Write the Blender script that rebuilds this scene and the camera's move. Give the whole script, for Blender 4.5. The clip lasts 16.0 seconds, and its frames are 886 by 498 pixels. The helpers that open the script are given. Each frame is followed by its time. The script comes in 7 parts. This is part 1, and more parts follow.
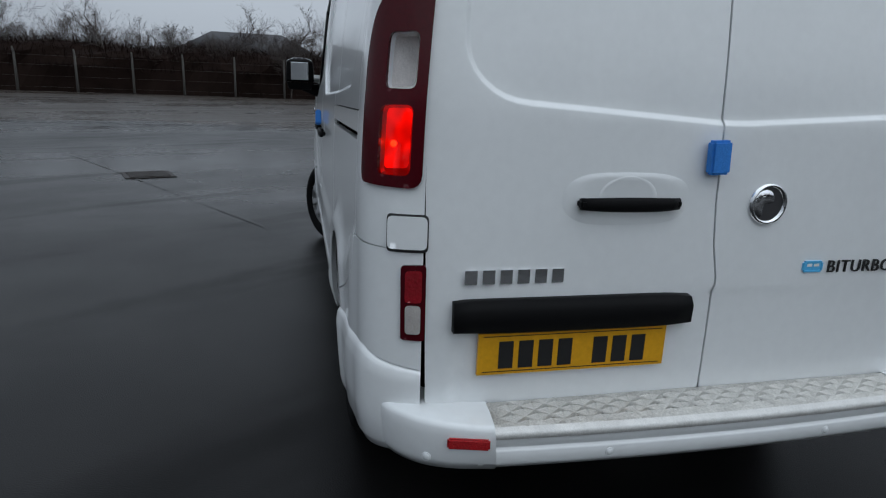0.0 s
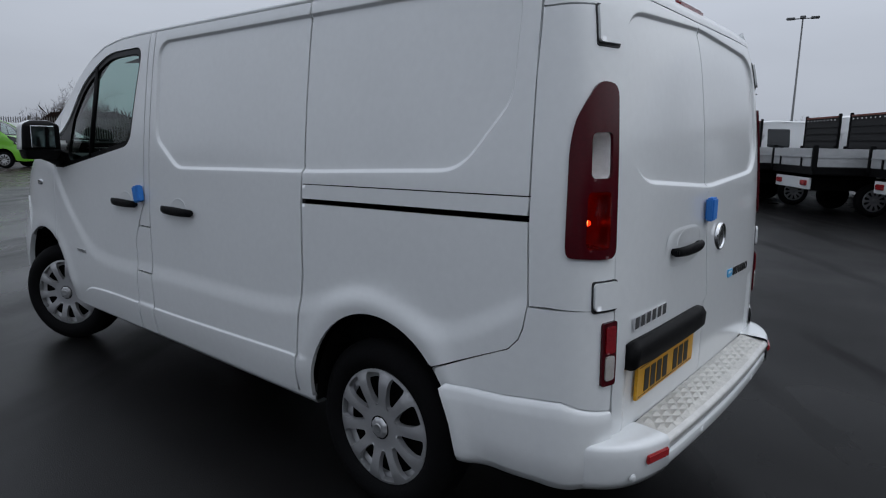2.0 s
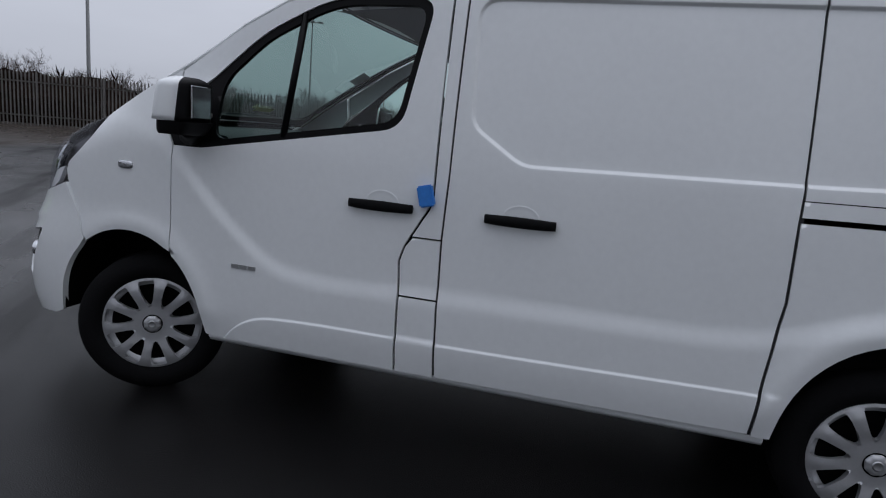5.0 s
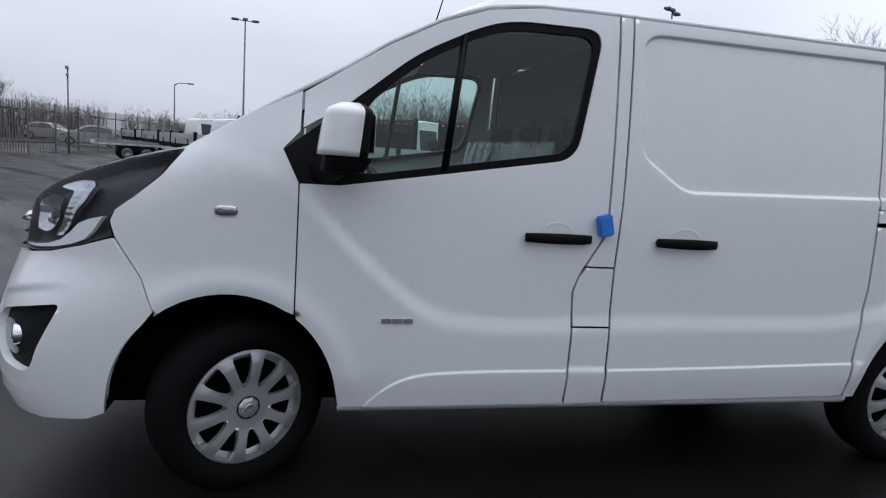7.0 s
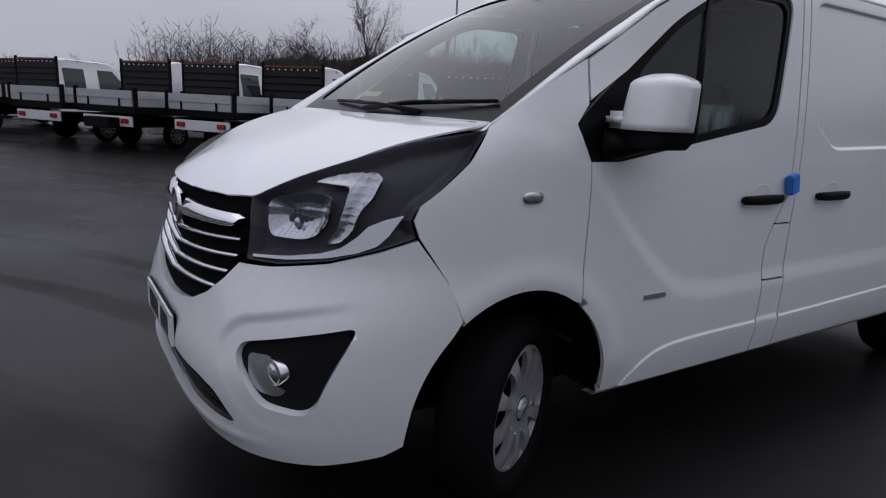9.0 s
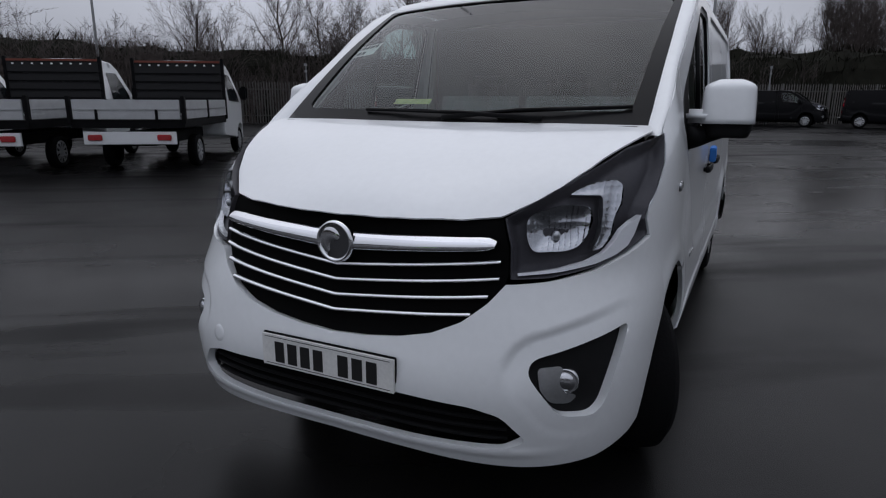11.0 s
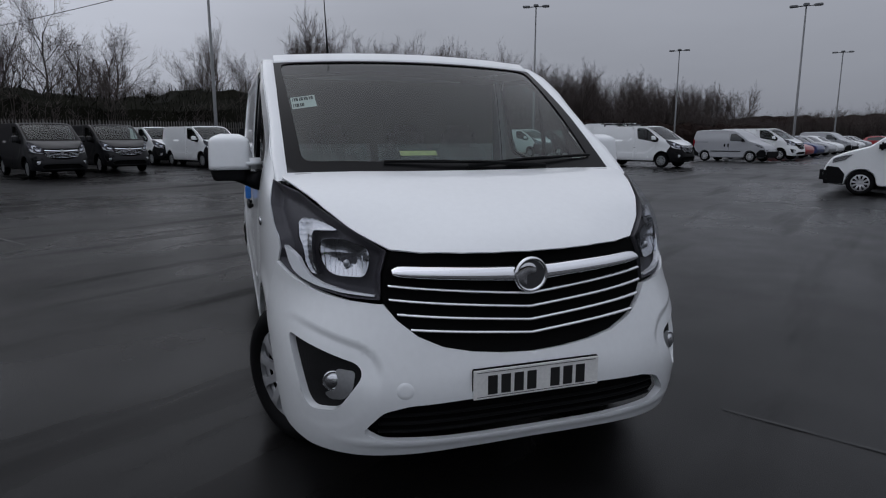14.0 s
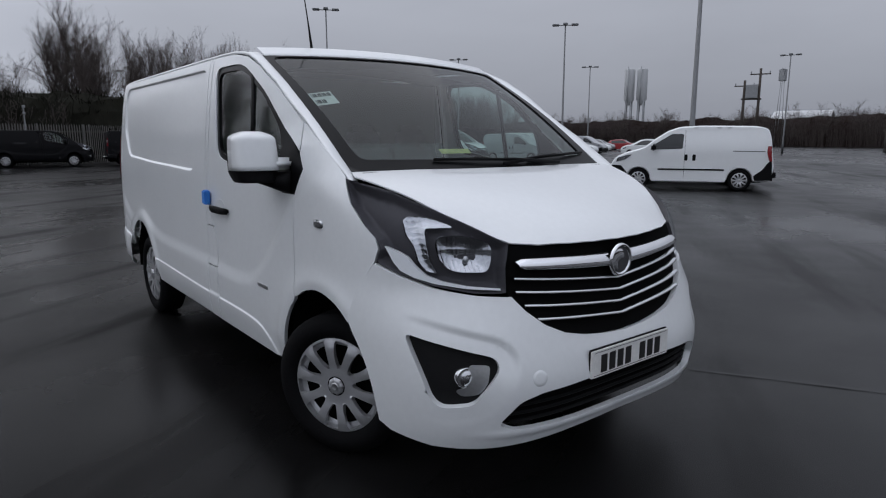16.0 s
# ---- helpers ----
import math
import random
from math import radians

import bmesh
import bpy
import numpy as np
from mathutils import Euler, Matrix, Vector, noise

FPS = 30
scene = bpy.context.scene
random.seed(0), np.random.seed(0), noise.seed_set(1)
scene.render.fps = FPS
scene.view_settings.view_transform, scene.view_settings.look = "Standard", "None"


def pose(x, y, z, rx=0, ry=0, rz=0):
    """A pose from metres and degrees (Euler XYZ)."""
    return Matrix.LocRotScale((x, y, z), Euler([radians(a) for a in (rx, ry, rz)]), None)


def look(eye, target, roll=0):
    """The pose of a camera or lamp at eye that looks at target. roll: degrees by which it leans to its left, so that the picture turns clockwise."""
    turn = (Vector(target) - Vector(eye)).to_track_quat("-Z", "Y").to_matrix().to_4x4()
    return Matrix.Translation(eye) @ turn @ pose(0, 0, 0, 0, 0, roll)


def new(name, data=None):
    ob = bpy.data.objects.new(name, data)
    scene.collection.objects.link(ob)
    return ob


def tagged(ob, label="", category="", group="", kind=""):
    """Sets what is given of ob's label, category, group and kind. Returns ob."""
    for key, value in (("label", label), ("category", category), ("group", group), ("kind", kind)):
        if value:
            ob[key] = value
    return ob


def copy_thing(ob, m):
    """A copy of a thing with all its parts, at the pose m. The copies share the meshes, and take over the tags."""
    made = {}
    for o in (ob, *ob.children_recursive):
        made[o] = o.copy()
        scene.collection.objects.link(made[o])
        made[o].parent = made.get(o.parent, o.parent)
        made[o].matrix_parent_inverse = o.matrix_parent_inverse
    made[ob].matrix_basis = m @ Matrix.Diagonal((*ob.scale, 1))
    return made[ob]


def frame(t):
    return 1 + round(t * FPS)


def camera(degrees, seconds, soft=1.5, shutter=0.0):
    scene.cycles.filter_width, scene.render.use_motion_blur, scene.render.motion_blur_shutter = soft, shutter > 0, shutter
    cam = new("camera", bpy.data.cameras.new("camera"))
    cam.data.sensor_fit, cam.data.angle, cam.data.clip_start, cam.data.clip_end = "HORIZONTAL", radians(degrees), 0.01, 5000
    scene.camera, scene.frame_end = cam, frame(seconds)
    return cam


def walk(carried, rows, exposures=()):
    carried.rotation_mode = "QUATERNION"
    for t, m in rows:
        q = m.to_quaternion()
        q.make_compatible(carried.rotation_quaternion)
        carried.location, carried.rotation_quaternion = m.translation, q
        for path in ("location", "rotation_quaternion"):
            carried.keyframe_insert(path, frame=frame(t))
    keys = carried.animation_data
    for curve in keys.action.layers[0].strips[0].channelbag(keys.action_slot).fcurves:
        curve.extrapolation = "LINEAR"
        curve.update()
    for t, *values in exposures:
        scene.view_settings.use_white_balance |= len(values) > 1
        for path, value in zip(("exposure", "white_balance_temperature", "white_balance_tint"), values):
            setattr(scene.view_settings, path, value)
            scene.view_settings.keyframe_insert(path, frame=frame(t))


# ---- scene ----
from mathutils.geometry import delaunay_2d_cdt

cam = camera(70.8, 16.0, 1.15)
PATH = [
    (0, (-3.816, 1.094, 1.327), (-1.933, 0.648, 0.823), 2.3),
    (0.3, (-3.812, 1.330, 1.346), (-1.964, 0.682, 0.859), 2.1),
    (0.5, (-3.796, 1.489, 1.359), (-1.985, 0.733, 0.973), 2.0),
    (1, (-3.643, 1.831, 1.394), (-1.954, 0.819, 1.041), 1.9),
    (1.5, (-3.388, 2.17, 1.394), (-1.903, 0.865, 1.088), 2.2),
    (2, (-3.116, 2.484, 1.415), (-1.869, 0.958, 1.072), 1.0),
    (2.5, (-2.72, 2.7, 1.423), (-1.638, 1.048, 1.108), -0.6),
    (3, (-2.314, 2.961, 1.393), (-1.361, 1.22, 1.143), 1.8),
    (3.5, (-1.907, 3.119, 1.391), (-1.067, 1.33, 1.09), 2.1),
    (4, (-1.431, 3.212, 1.394), (-0.652, 1.394, 1.097), 2.3),
    (4.5, (-0.966, 3.313, 1.386), (-0.315, 1.461, 1.002), 3.8),
    (6.8, (1.168, 3.262, 1.319), (0.856, 1.303, 1.068), 3.9),
    (7, (1.361, 3.242, 1.35), (0.926, 1.314, 1.047), 4.2),
    (7.5, (1.774, 3.117, 1.341), (1.201, 1.229, 1.019), 3.1),
    (8, (2.17, 2.895, 1.362), (1.487, 1.043, 1.037), 3.4),
    (8.5, (2.575, 2.692, 1.374), (1.66, 0.949, 1.021), 4.2),
    (9, (2.906, 2.418, 1.354), (1.844, 0.782, 0.914), 3.0),
    (9.5, (3.236, 2.102, 1.361), (1.97, 0.601, 0.979), 3.4),
    (10, (3.572, 1.839, 1.398), (2.134, 0.513, 0.978), 1.6),
    (12.5, (4.581, 0.088, 1.423), (2.623, -0.079, 1.051), 0.5),
    (13, (4.637, -0.263, 1.443), (2.668, -0.279, 1.089), 0.3),
    (13.5, (4.616, -0.673, 1.442), (2.656, -0.464, 1.106), 0.9),
    (14, (4.611, -1.067, 1.482), (2.746, -0.439, 1.126), 0.0),
    (14.5, (4.506, -1.366, 1.464), (2.7, -0.583, 1.106), -0.5),
    (15, (4.352, -1.657, 1.454), (2.641, -0.681, 1.104), 0.5),
    (15.5, (4.238, -2.003, 1.475), (2.644, -0.865, 1.071), 0.1),
    (16, (4.067, -2.186, 1.456), (2.52, -0.966, 1.111), 0.0),
]
walk(cam, [(t, look(eye, target, roll)) for t, eye, target, roll in PATH], [(0, 0.0, 6310, 3.0), (0.5, 0.45, 6310, 3.5), (1, 0.16, 6310, 4.0), (1.5, -0.02, 6400, 6.0), (2, -0.08, 6420, 7.0), (3.5, -0.13, 6494, 10.0), (4.5, -0.08, 6483, 10.0), (6.9, 0.45, 6457, 10.0), (7.2, 0.35, 6453, 10.0), (7.6, -0.2, 6455, 10.5), (8.5, -0.42, 6500, 15.0), (9, -0.15, 6560, 15.0), (9.5, 0.05, 6530, 14.0), (10, -0.2, 6500, 13.0), (12.5, -0.33, 6500, 10.0), (13, -0.12, 6500, 10.0), (13.5, -0.38, 6500, 10.0), (14, -0.35, 6500, 10.0), (14.5, -0.25, 6500, 10.0), (15.5, -0.25, 6500, 10.0), (16, -0.05, 6500, 10.0)])

# ---- world, sun ----
world = bpy.data.worlds.new("overcast")
scene.world = world
world.use_nodes = True
wn, wl = world.node_tree.nodes, world.node_tree.links
wn.clear()
w_out = wn.new("ShaderNodeOutputWorld")
w_bg = wn.new("ShaderNodeBackground")
w_sky = wn.new("ShaderNodeTexSky")
w_sky.sky_type = "NISHITA"
w_sky.sun_disc = False
w_sky.sun_elevation = radians(60)
w_sky.sun_rotation = radians(242)
w_sky.dust_density = 4.0
w_hsv = wn.new("ShaderNodeHueSaturation")
w_hsv.inputs["Saturation"].default_value = 0.12
w_hsv.inputs["Value"].default_value = 0.10
wl.new(w_sky.outputs[0], w_hsv.inputs["Color"])
w_tc = wn.new("ShaderNodeTexCoord")
w_map = wn.new("ShaderNodeMapping")
w_map.inputs["Scale"].default_value = (1.4, 1.4, 5.0)
wl.new(w_tc.outputs["Generated"], w_map.inputs["Vector"])
w_noise = wn.new("ShaderNodeTexNoise")
w_noise.inputs["Scale"].default_value = 1.3
w_noise.inputs["Detail"].default_value = 6
w_noise.inputs["Roughness"].default_value = 0.5
wl.new(w_map.outputs[0], w_noise.inputs["Vector"])
w_ramp = wn.new("ShaderNodeValToRGB")
w_ramp.color_ramp.elements[0].position = 0.3
w_ramp.color_ramp.elements[0].color = (0.875, 0.93, 1.085, 1)
w_ramp.color_ramp.elements[1].position = 0.72
w_ramp.color_ramp.elements[1].color = (1.035, 1.10, 1.275, 1)
wl.new(w_noise.outputs["Fac"], w_ramp.inputs["Fac"])
w_mix = wn.new("ShaderNodeMixRGB")
w_mix.inputs["Fac"].default_value = 0.85
wl.new(w_hsv.outputs[0], w_mix.inputs["Color1"])
wl.new(w_ramp.outputs[0], w_mix.inputs["Color2"])
# an overcast sky is brightest overhead
w_sep = wn.new("ShaderNodeSeparateXYZ")
wl.new(w_tc.outputs["Generated"], w_sep.inputs[0])
w_grad = wn.new("ShaderNodeMapRange")
w_grad.inputs["From Min"].default_value, w_grad.inputs["From Max"].default_value = 0.0, 1.0
w_grad.inputs["To Min"].default_value, w_grad.inputs["To Max"].default_value = 0.46, 1.22
wl.new(w_sep.outputs["Z"], w_grad.inputs["Value"])
# and a little brighter towards the hidden sun
w_dot = wn.new("ShaderNodeVectorMath")
w_dot.operation = "DOT_PRODUCT"
wl.new(w_tc.outputs["Generated"], w_dot.inputs[0])
w_dot.inputs[1].default_value = (0.06, -0.18, 0.0)
w_add = wn.new("ShaderNodeMath")
w_add.operation = "MULTIPLY_ADD"
wl.new(w_dot.outputs["Value"], w_add.inputs[0])
wl.new(w_grad.outputs[0], w_add.inputs[1])
wl.new(w_grad.outputs[0], w_add.inputs[2])
# the cloud is thinner low in the west
w_west = wn.new("ShaderNodeVectorMath")
w_west.operation = "DOT_PRODUCT"
wl.new(w_tc.outputs["Generated"], w_west.inputs[0])
w_west.inputs[1].default_value = (-0.92, -0.36, 0.16)
w_thin = wn.new("ShaderNodeMapRange")
w_thin.interpolation_type = "SMOOTHSTEP"
w_thin.inputs["From Min"].default_value, w_thin.inputs["From Max"].default_value = 0.80, 1.0
w_thin.inputs["To Min"].default_value, w_thin.inputs["To Max"].default_value = 1.0, 1.35
wl.new(w_west.outputs["Value"], w_thin.inputs["Value"])
w_low = wn.new("ShaderNodeMath")
w_low.operation = "MULTIPLY"
wl.new(w_add.outputs[0], w_low.inputs[0])
wl.new(w_thin.outputs[0], w_low.inputs[1])
w_mul = wn.new("ShaderNodeVectorMath")
w_mul.operation = "SCALE"
wl.new(w_mix.outputs[0], w_mul.inputs[0])
wl.new(w_low.outputs[0], w_mul.inputs["Scale"])
wl.new(w_mul.outputs[0], w_bg.inputs["Color"])
w_bg.inputs["Strength"].default_value = 0.9
wl.new(w_bg.outputs[0], w_out.inputs["Surface"])

sun = new("sun", bpy.data.lights.new("sun", "SUN"))
sun.data.energy = 0.4
sun.data.angle = radians(110)
sun.data.color = (1.0, 0.98, 0.95)
sun.matrix_world = look((-13, -7, 22), (0, 0, 0))


# ---- materials ----
def material(name, color, rough=0.5, metal=0.0, coat=0.0, vary=0.12, scale=6.0, bump=0.0, bump_scale=60.0, fine=0.0, spec=0.5, random_value=0.0):
    """A principled surface: base colour varied at two scales, with fine relief."""
    m = bpy.data.materials.new(name)
    m.use_nodes = True
    n, l = m.node_tree.nodes, m.node_tree.links
    b = n["Principled BSDF"]
    b.inputs["Roughness"].default_value = rough
    b.inputs["Metallic"].default_value = metal
    b.inputs["Coat Weight"].default_value = coat
    b.inputs["Coat Roughness"].default_value = 0.06
    b.inputs["Specular IOR Level"].default_value = spec
    tc = n.new("ShaderNodeTexCoord")
    n1 = n.new("ShaderNodeTexNoise")
    n1.inputs["Scale"].default_value = scale
    n1.inputs["Detail"].default_value = 5
    n2 = n.new("ShaderNodeTexNoise")
    n2.inputs["Scale"].default_value = scale * 14
    n2.inputs["Detail"].default_value = 3
    l.new(tc.outputs["Object"], n1.inputs["Vector"])
    l.new(tc.outputs["Object"], n2.inputs["Vector"])
    add = n.new("ShaderNodeMath")
    add.operation = "ADD"
    l.new(n1.outputs["Fac"], add.inputs[0])
    l.new(n2.outputs["Fac"], add.inputs[1])
    mr = n.new("ShaderNodeMapRange")
    mr.inputs["From Min"].default_value, mr.inputs["From Max"].default_value = 0.6, 1.4
    mr.inputs["To Min"].default_value, mr.inputs["To Max"].default_value = 1 - vary, 1 + vary
    l.new(add.outputs[0], mr.inputs["Value"])
    val = mr.outputs[0]
    if random_value:
        oi = n.new("ShaderNodeObjectInfo")
        r = n.new("ShaderNodeMapRange")
        r.inputs["To Min"].default_value, r.inputs["To Max"].default_value = 1 - random_value, 1 + random_value
        l.new(oi.outputs["Random"], r.inputs["Value"])
        mu = n.new("ShaderNodeMath")
        mu.operation = "MULTIPLY"
        l.new(val, mu.inputs[0])
        l.new(r.outputs[0], mu.inputs[1])
        val = mu.outputs[0]
    hs = n.new("ShaderNodeHueSaturation")
    hs.inputs["Color"].default_value = (*color, 1)
    l.new(val, hs.inputs["Value"])
    l.new(hs.outputs[0], b.inputs["Base Color"])
    if bump:
        n3 = n.new("ShaderNodeTexNoise")
        n3.inputs["Scale"].default_value = bump_scale
        n3.inputs["Detail"].default_value = 4
        l.new(tc.outputs["Object"], n3.inputs["Vector"])
        bp = n.new("ShaderNodeBump")
        bp.inputs["Strength"].default_value = bump
        bp.inputs["Distance"].default_value = 0.01
        l.new(n3.outputs["Fac"], bp.inputs["Height"])
        l.new(bp.outputs[0], b.inputs["Normal"])
    return m


def glassy(name, tint, gloss=0.03, ior=1.5, edge=1.0):
    """Window glass: a tinted clear pane with the gloss of its two faces."""
    m = bpy.data.materials.new(name)
    m.use_nodes = True
    n, l = m.node_tree.nodes, m.node_tree.links
    n.clear()
    out = n.new("ShaderNodeOutputMaterial")
    tr = n.new("ShaderNodeBsdfTransparent")
    tr.inputs["Color"].default_value = (*tint, 1)
    gl = n.new("ShaderNodeBsdfGlossy")
    gl.inputs["Roughness"].default_value = gloss
    lw = n.new("ShaderNodeLayerWeight")
    lw.inputs["Blend"].default_value = 0.5
    pw = n.new("ShaderNodeMath")
    pw.operation = "POWER"
    l.new(lw.outputs["Facing"], pw.inputs[0])
    pw.inputs[1].default_value = 5.0
    fr = n.new("ShaderNodeMapRange")
    fr.inputs["To Min"].default_value = 2 * ((ior - 1) / (ior + 1)) ** 2
    fr.inputs["To Max"].default_value = edge
    l.new(pw.outputs[0], fr.inputs["Value"])
    mx = n.new("ShaderNodeMixShader")
    l.new(fr.outputs[0], mx.inputs[0])
    l.new(tr.outputs[0], mx.inputs[1])
    l.new(gl.outputs[0], mx.inputs[2])
    l.new(mx.outputs[0], out.inputs["Surface"])
    return m


def glow(name, color, strength, grain=0):
    m = bpy.data.materials.new(name)
    m.use_nodes = True
    b = m.node_tree.nodes["Principled BSDF"]
    b.inputs["Base Color"].default_value = (*color, 1)
    b.inputs["Emission Color"].default_value = (*color, 1)
    b.inputs["Emission Strength"].default_value = strength
    b.inputs["Roughness"].default_value = 0.2
    if grain:
        n, l = m.node_tree.nodes, m.node_tree.links
        tc, ns, mr = n.new("ShaderNodeTexCoord"), n.new("ShaderNodeTexNoise"), n.new("ShaderNodeMapRange")
        ns.inputs["Scale"].default_value = grain
        l.new(tc.outputs["Object"], ns.inputs["Vector"])
        mr.inputs["From Min"].default_value, mr.inputs["From Max"].default_value = 0.35, 0.68
        mr.inputs["To Min"].default_value, mr.inputs["To Max"].default_value = strength * 0.25, strength * 1.2
        l.new(ns.outputs["Fac"], mr.inputs["Value"])
        l.new(mr.outputs[0], b.inputs["Emission Strength"])
    return m


def paint(name, color):
    return material(name, color, 0.32, 0, 0.8, 0.03, 2.5, 0.0)


WHITE = paint("white_paint", (0.76, 0.78, 0.79))
BLACKPLASTIC = material("black_plastic", (0.006, 0.006, 0.0065), 0.5, bump=0.15, bump_scale=400, spec=0.08)
GLOSSBLACK = material("gloss_black", (0.004, 0.004, 0.0045), 0.28, spec=0.10)
RUBBER = material("tyre_rubber", (0.005, 0.005, 0.0055), 0.8, bump=0.3, bump_scale=90, spec=0.08)
SEAL = material("rubber_seal", (0.012, 0.012, 0.013), 0.6)
SILVER = material("silver_wheel_paint", (0.47, 0.475, 0.49), 0.36, 0.6, 0.3, 0.06)
CHROME = material("chrome", (0.80, 0.81, 0.83), 0.07, 1.0, 0, 0.02)
SATIN = material("satin_metal", (0.50, 0.51, 0.52), 0.32, 0.9)
# near-black base stands in for deep shade in hollows; also backs the black grilles
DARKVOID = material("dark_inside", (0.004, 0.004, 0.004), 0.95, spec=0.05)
GLASS = glassy("side_glass", (0.74, 0.88, 0.84), 0.03, 1.4)
SCREEN = glassy("windscreen_glass", (0.50, 0.60, 0.575), 0.06, 1.40)
LENS = glassy("clear_lens", (0.90, 0.91, 0.93), 0.04, 1.08, 0.18)
REDGLASS = glassy("red_lens_glass", (0.92, 0.03, 0.02), 0.05, 1.3, 0.5)
REDLENS = material("red_lens", (0.22, 0.005, 0.011), 0.12, 0, 0.5, 0.3, 12, 0.25, 120)
REDDARK = material("dark_red_lens", (0.055, 0.0015, 0.005), 0.2, 0, 0.08, 0.2, 5, spec=0.2)
BRAKE = glow("lit_brake_lamp", (1.0, 0.025, 0.015), 1.3, 22)
BULB = glow("lit_filament", (1.0, 0.42, 0.10), 5.0)
CLEARLAMP = material("clear_lamp_prism", (0.62, 0.58, 0.55), 0.15, 0.35, 0.6, 0.2, 16, 0.25, 70)
# grey base also carries the sky sheen that the weakly glossy LENS lacks
LAMPGREY = material("lamp_housing", (0.050, 0.048, 0.054), 0.5, 0.0, spec=0.3)
REFLECTOR = material("lamp_reflector", (0.50, 0.51, 0.53), 0.12, 0.95, 0.3, 0.12, 9, 0.22, 24)
# diffuse white replaces the sky reflection of the concave running light strip
LAMPSTRIP = material("bright_lamp_strip", (0.90, 0.91, 0.92), 0.20, 0.0, 0.8, 0.05)
FOGGLASS = material("fog_lamp_glass", (0.72, 0.73, 0.75), 0.12, 1.0, 0, 0.3, 26, 0.15, 40)
# pale non-metal base makes up for the little light reaching the sunk bowl
PALEBOWL = material("pale_lamp_bowl", (0.88, 0.84, 0.81), 0.25, 0.0, 0.5, 0.15, 20, 0.25, 60)
GRAINED = material("grained_black_plastic", (0.006, 0.006, 0.0065), 0.7, 0, 0, 0.2, 8, 0.3, 400, spec=0.2)
BLUE = material("blue_foam", (0.03, 0.20, 0.62), 0.7, bump=0.2, bump_scale=200)
YELLOW = material("yellow_plate", (0.66, 0.33, 0.012), 0.35)
PLATEWHITE = material("white_plate", (0.72, 0.72, 0.70), 0.35)
INK = material("black_ink", (0.012, 0.012, 0.012), 0.5)
PAPER = material("label_paper", (0.80, 0.80, 0.79), 0.6)
TICKET = material("yellow_green_ticket", (0.58, 0.60, 0.24), 0.6, 0, 0, 0.4, 30)
ALU = material("chequer_aluminium", (0.56, 0.55, 0.52), 0.40, 0.55, 0, 0.4, 14, 0.3, 90)
NOSING = material("worn_aluminium", (0.66, 0.655, 0.64), 0.5, 0.25, 0, 0.2, 20, 0.2, 90)
CABIN = material("cabin_plastic", (0.030, 0.031, 0.033), 0.7, bump=0.2, bump_scale=200)
HEADLINING = material("grey_headlining", (0.10, 0.104, 0.104), 0.9)
SEATCLOTH = material("seat_cloth", (0.05, 0.052, 0.056), 0.9, bump=0.3, bump_scale=300)
FILM = glassy("seat_cover_film", (0.86, 0.87, 0.88), 0.16, 1.75)
BADGEGREY = material("badge_grey", (0.10, 0.10, 0.105), 0.3, 0.6)
BADGEBLUE = material("badge_blue", (0.10, 0.42, 0.72), 0.4)
REFLECTRED = material("red_reflector", (0.36, 0.012, 0.016), 0.2, 0, 0.5, 0.2, 20, 0.4, 200)


# ---- mesh helpers ----
def part(name, me, mat, parent=None, label="", smooth=True):
    """Links a bmesh or a mesh as one object under parent."""
    if isinstance(me, bmesh.types.BMesh):
        bm, me = me, bpy.data.meshes.new(name)
        bm.to_mesh(me)
        bm.free()
    me.materials.append(mat)
    if smooth:
        me.shade_smooth()
    ob = new(name, me)
    if parent:
        ob.parent = parent
    return tagged(ob, label)


def mesh_of(name, verts, faces):
    me = bpy.data.meshes.new(name)
    me.from_pydata([tuple(map(float, v)) for v in verts], [], [tuple(map(int, f)) for f in faces])
    me.update()
    return me


NORMALS = {}


def mirrored(ob, name=None, label=""):
    """The same mesh on the other side of the middle plane."""
    me = ob.data.copy()
    co = np.empty(len(me.vertices) * 3)
    me.vertices.foreach_get("co", co)
    co[1::3] *= -1
    me.vertices.foreach_set("co", co)
    me.flip_normals()
    me.update()
    if ob.data.name in NORMALS:
        NORMALS[me.name] = NORMALS[ob.data.name] * [1, -1, 1]
        me.normals_split_custom_set_from_vertices([tuple(map(float, v)) for v in NORMALS[me.name]])
    o = new(name or ob.name.split(".")[0], me)
    o.parent = ob.parent
    return tagged(o, label or ob.get("label", ""))


def spline(xs, ys):
    """A natural cubic through the knots, for arrays."""
    xs, ys = np.array(xs, float), np.array(ys, float)
    n = len(xs)
    h = np.diff(xs)
    a = np.zeros((n, n))
    r = np.zeros(n)
    a[0, 0] = a[-1, -1] = 1
    for i in range(1, n - 1):
        a[i, i - 1], a[i, i], a[i, i + 1] = h[i - 1], 2 * (h[i - 1] + h[i]), h[i]
        r[i] = 6 * ((ys[i + 1] - ys[i]) / h[i] - (ys[i] - ys[i - 1]) / h[i - 1])
    m = np.linalg.solve(a, r)

    def f(x):
        x = np.clip(np.asarray(x, float), xs[0], xs[-1])
        i = np.clip(np.searchsorted(xs, x) - 1, 0, n - 2)
        p, q = xs[i + 1] - x, x - xs[i]
        return (m[i] * p**3 + m[i + 1] * q**3) / (6 * h[i]) + (ys[i] / h[i] - m[i] * h[i] / 6) * p + (ys[i + 1] / h[i] - m[i + 1] * h[i] / 6) * q
    return f


def ss(a, b, x):
    t = np.clip((np.asarray(x, float) - a) / (b - a), 0, 1)
    return t * t * (3 - 2 * t)


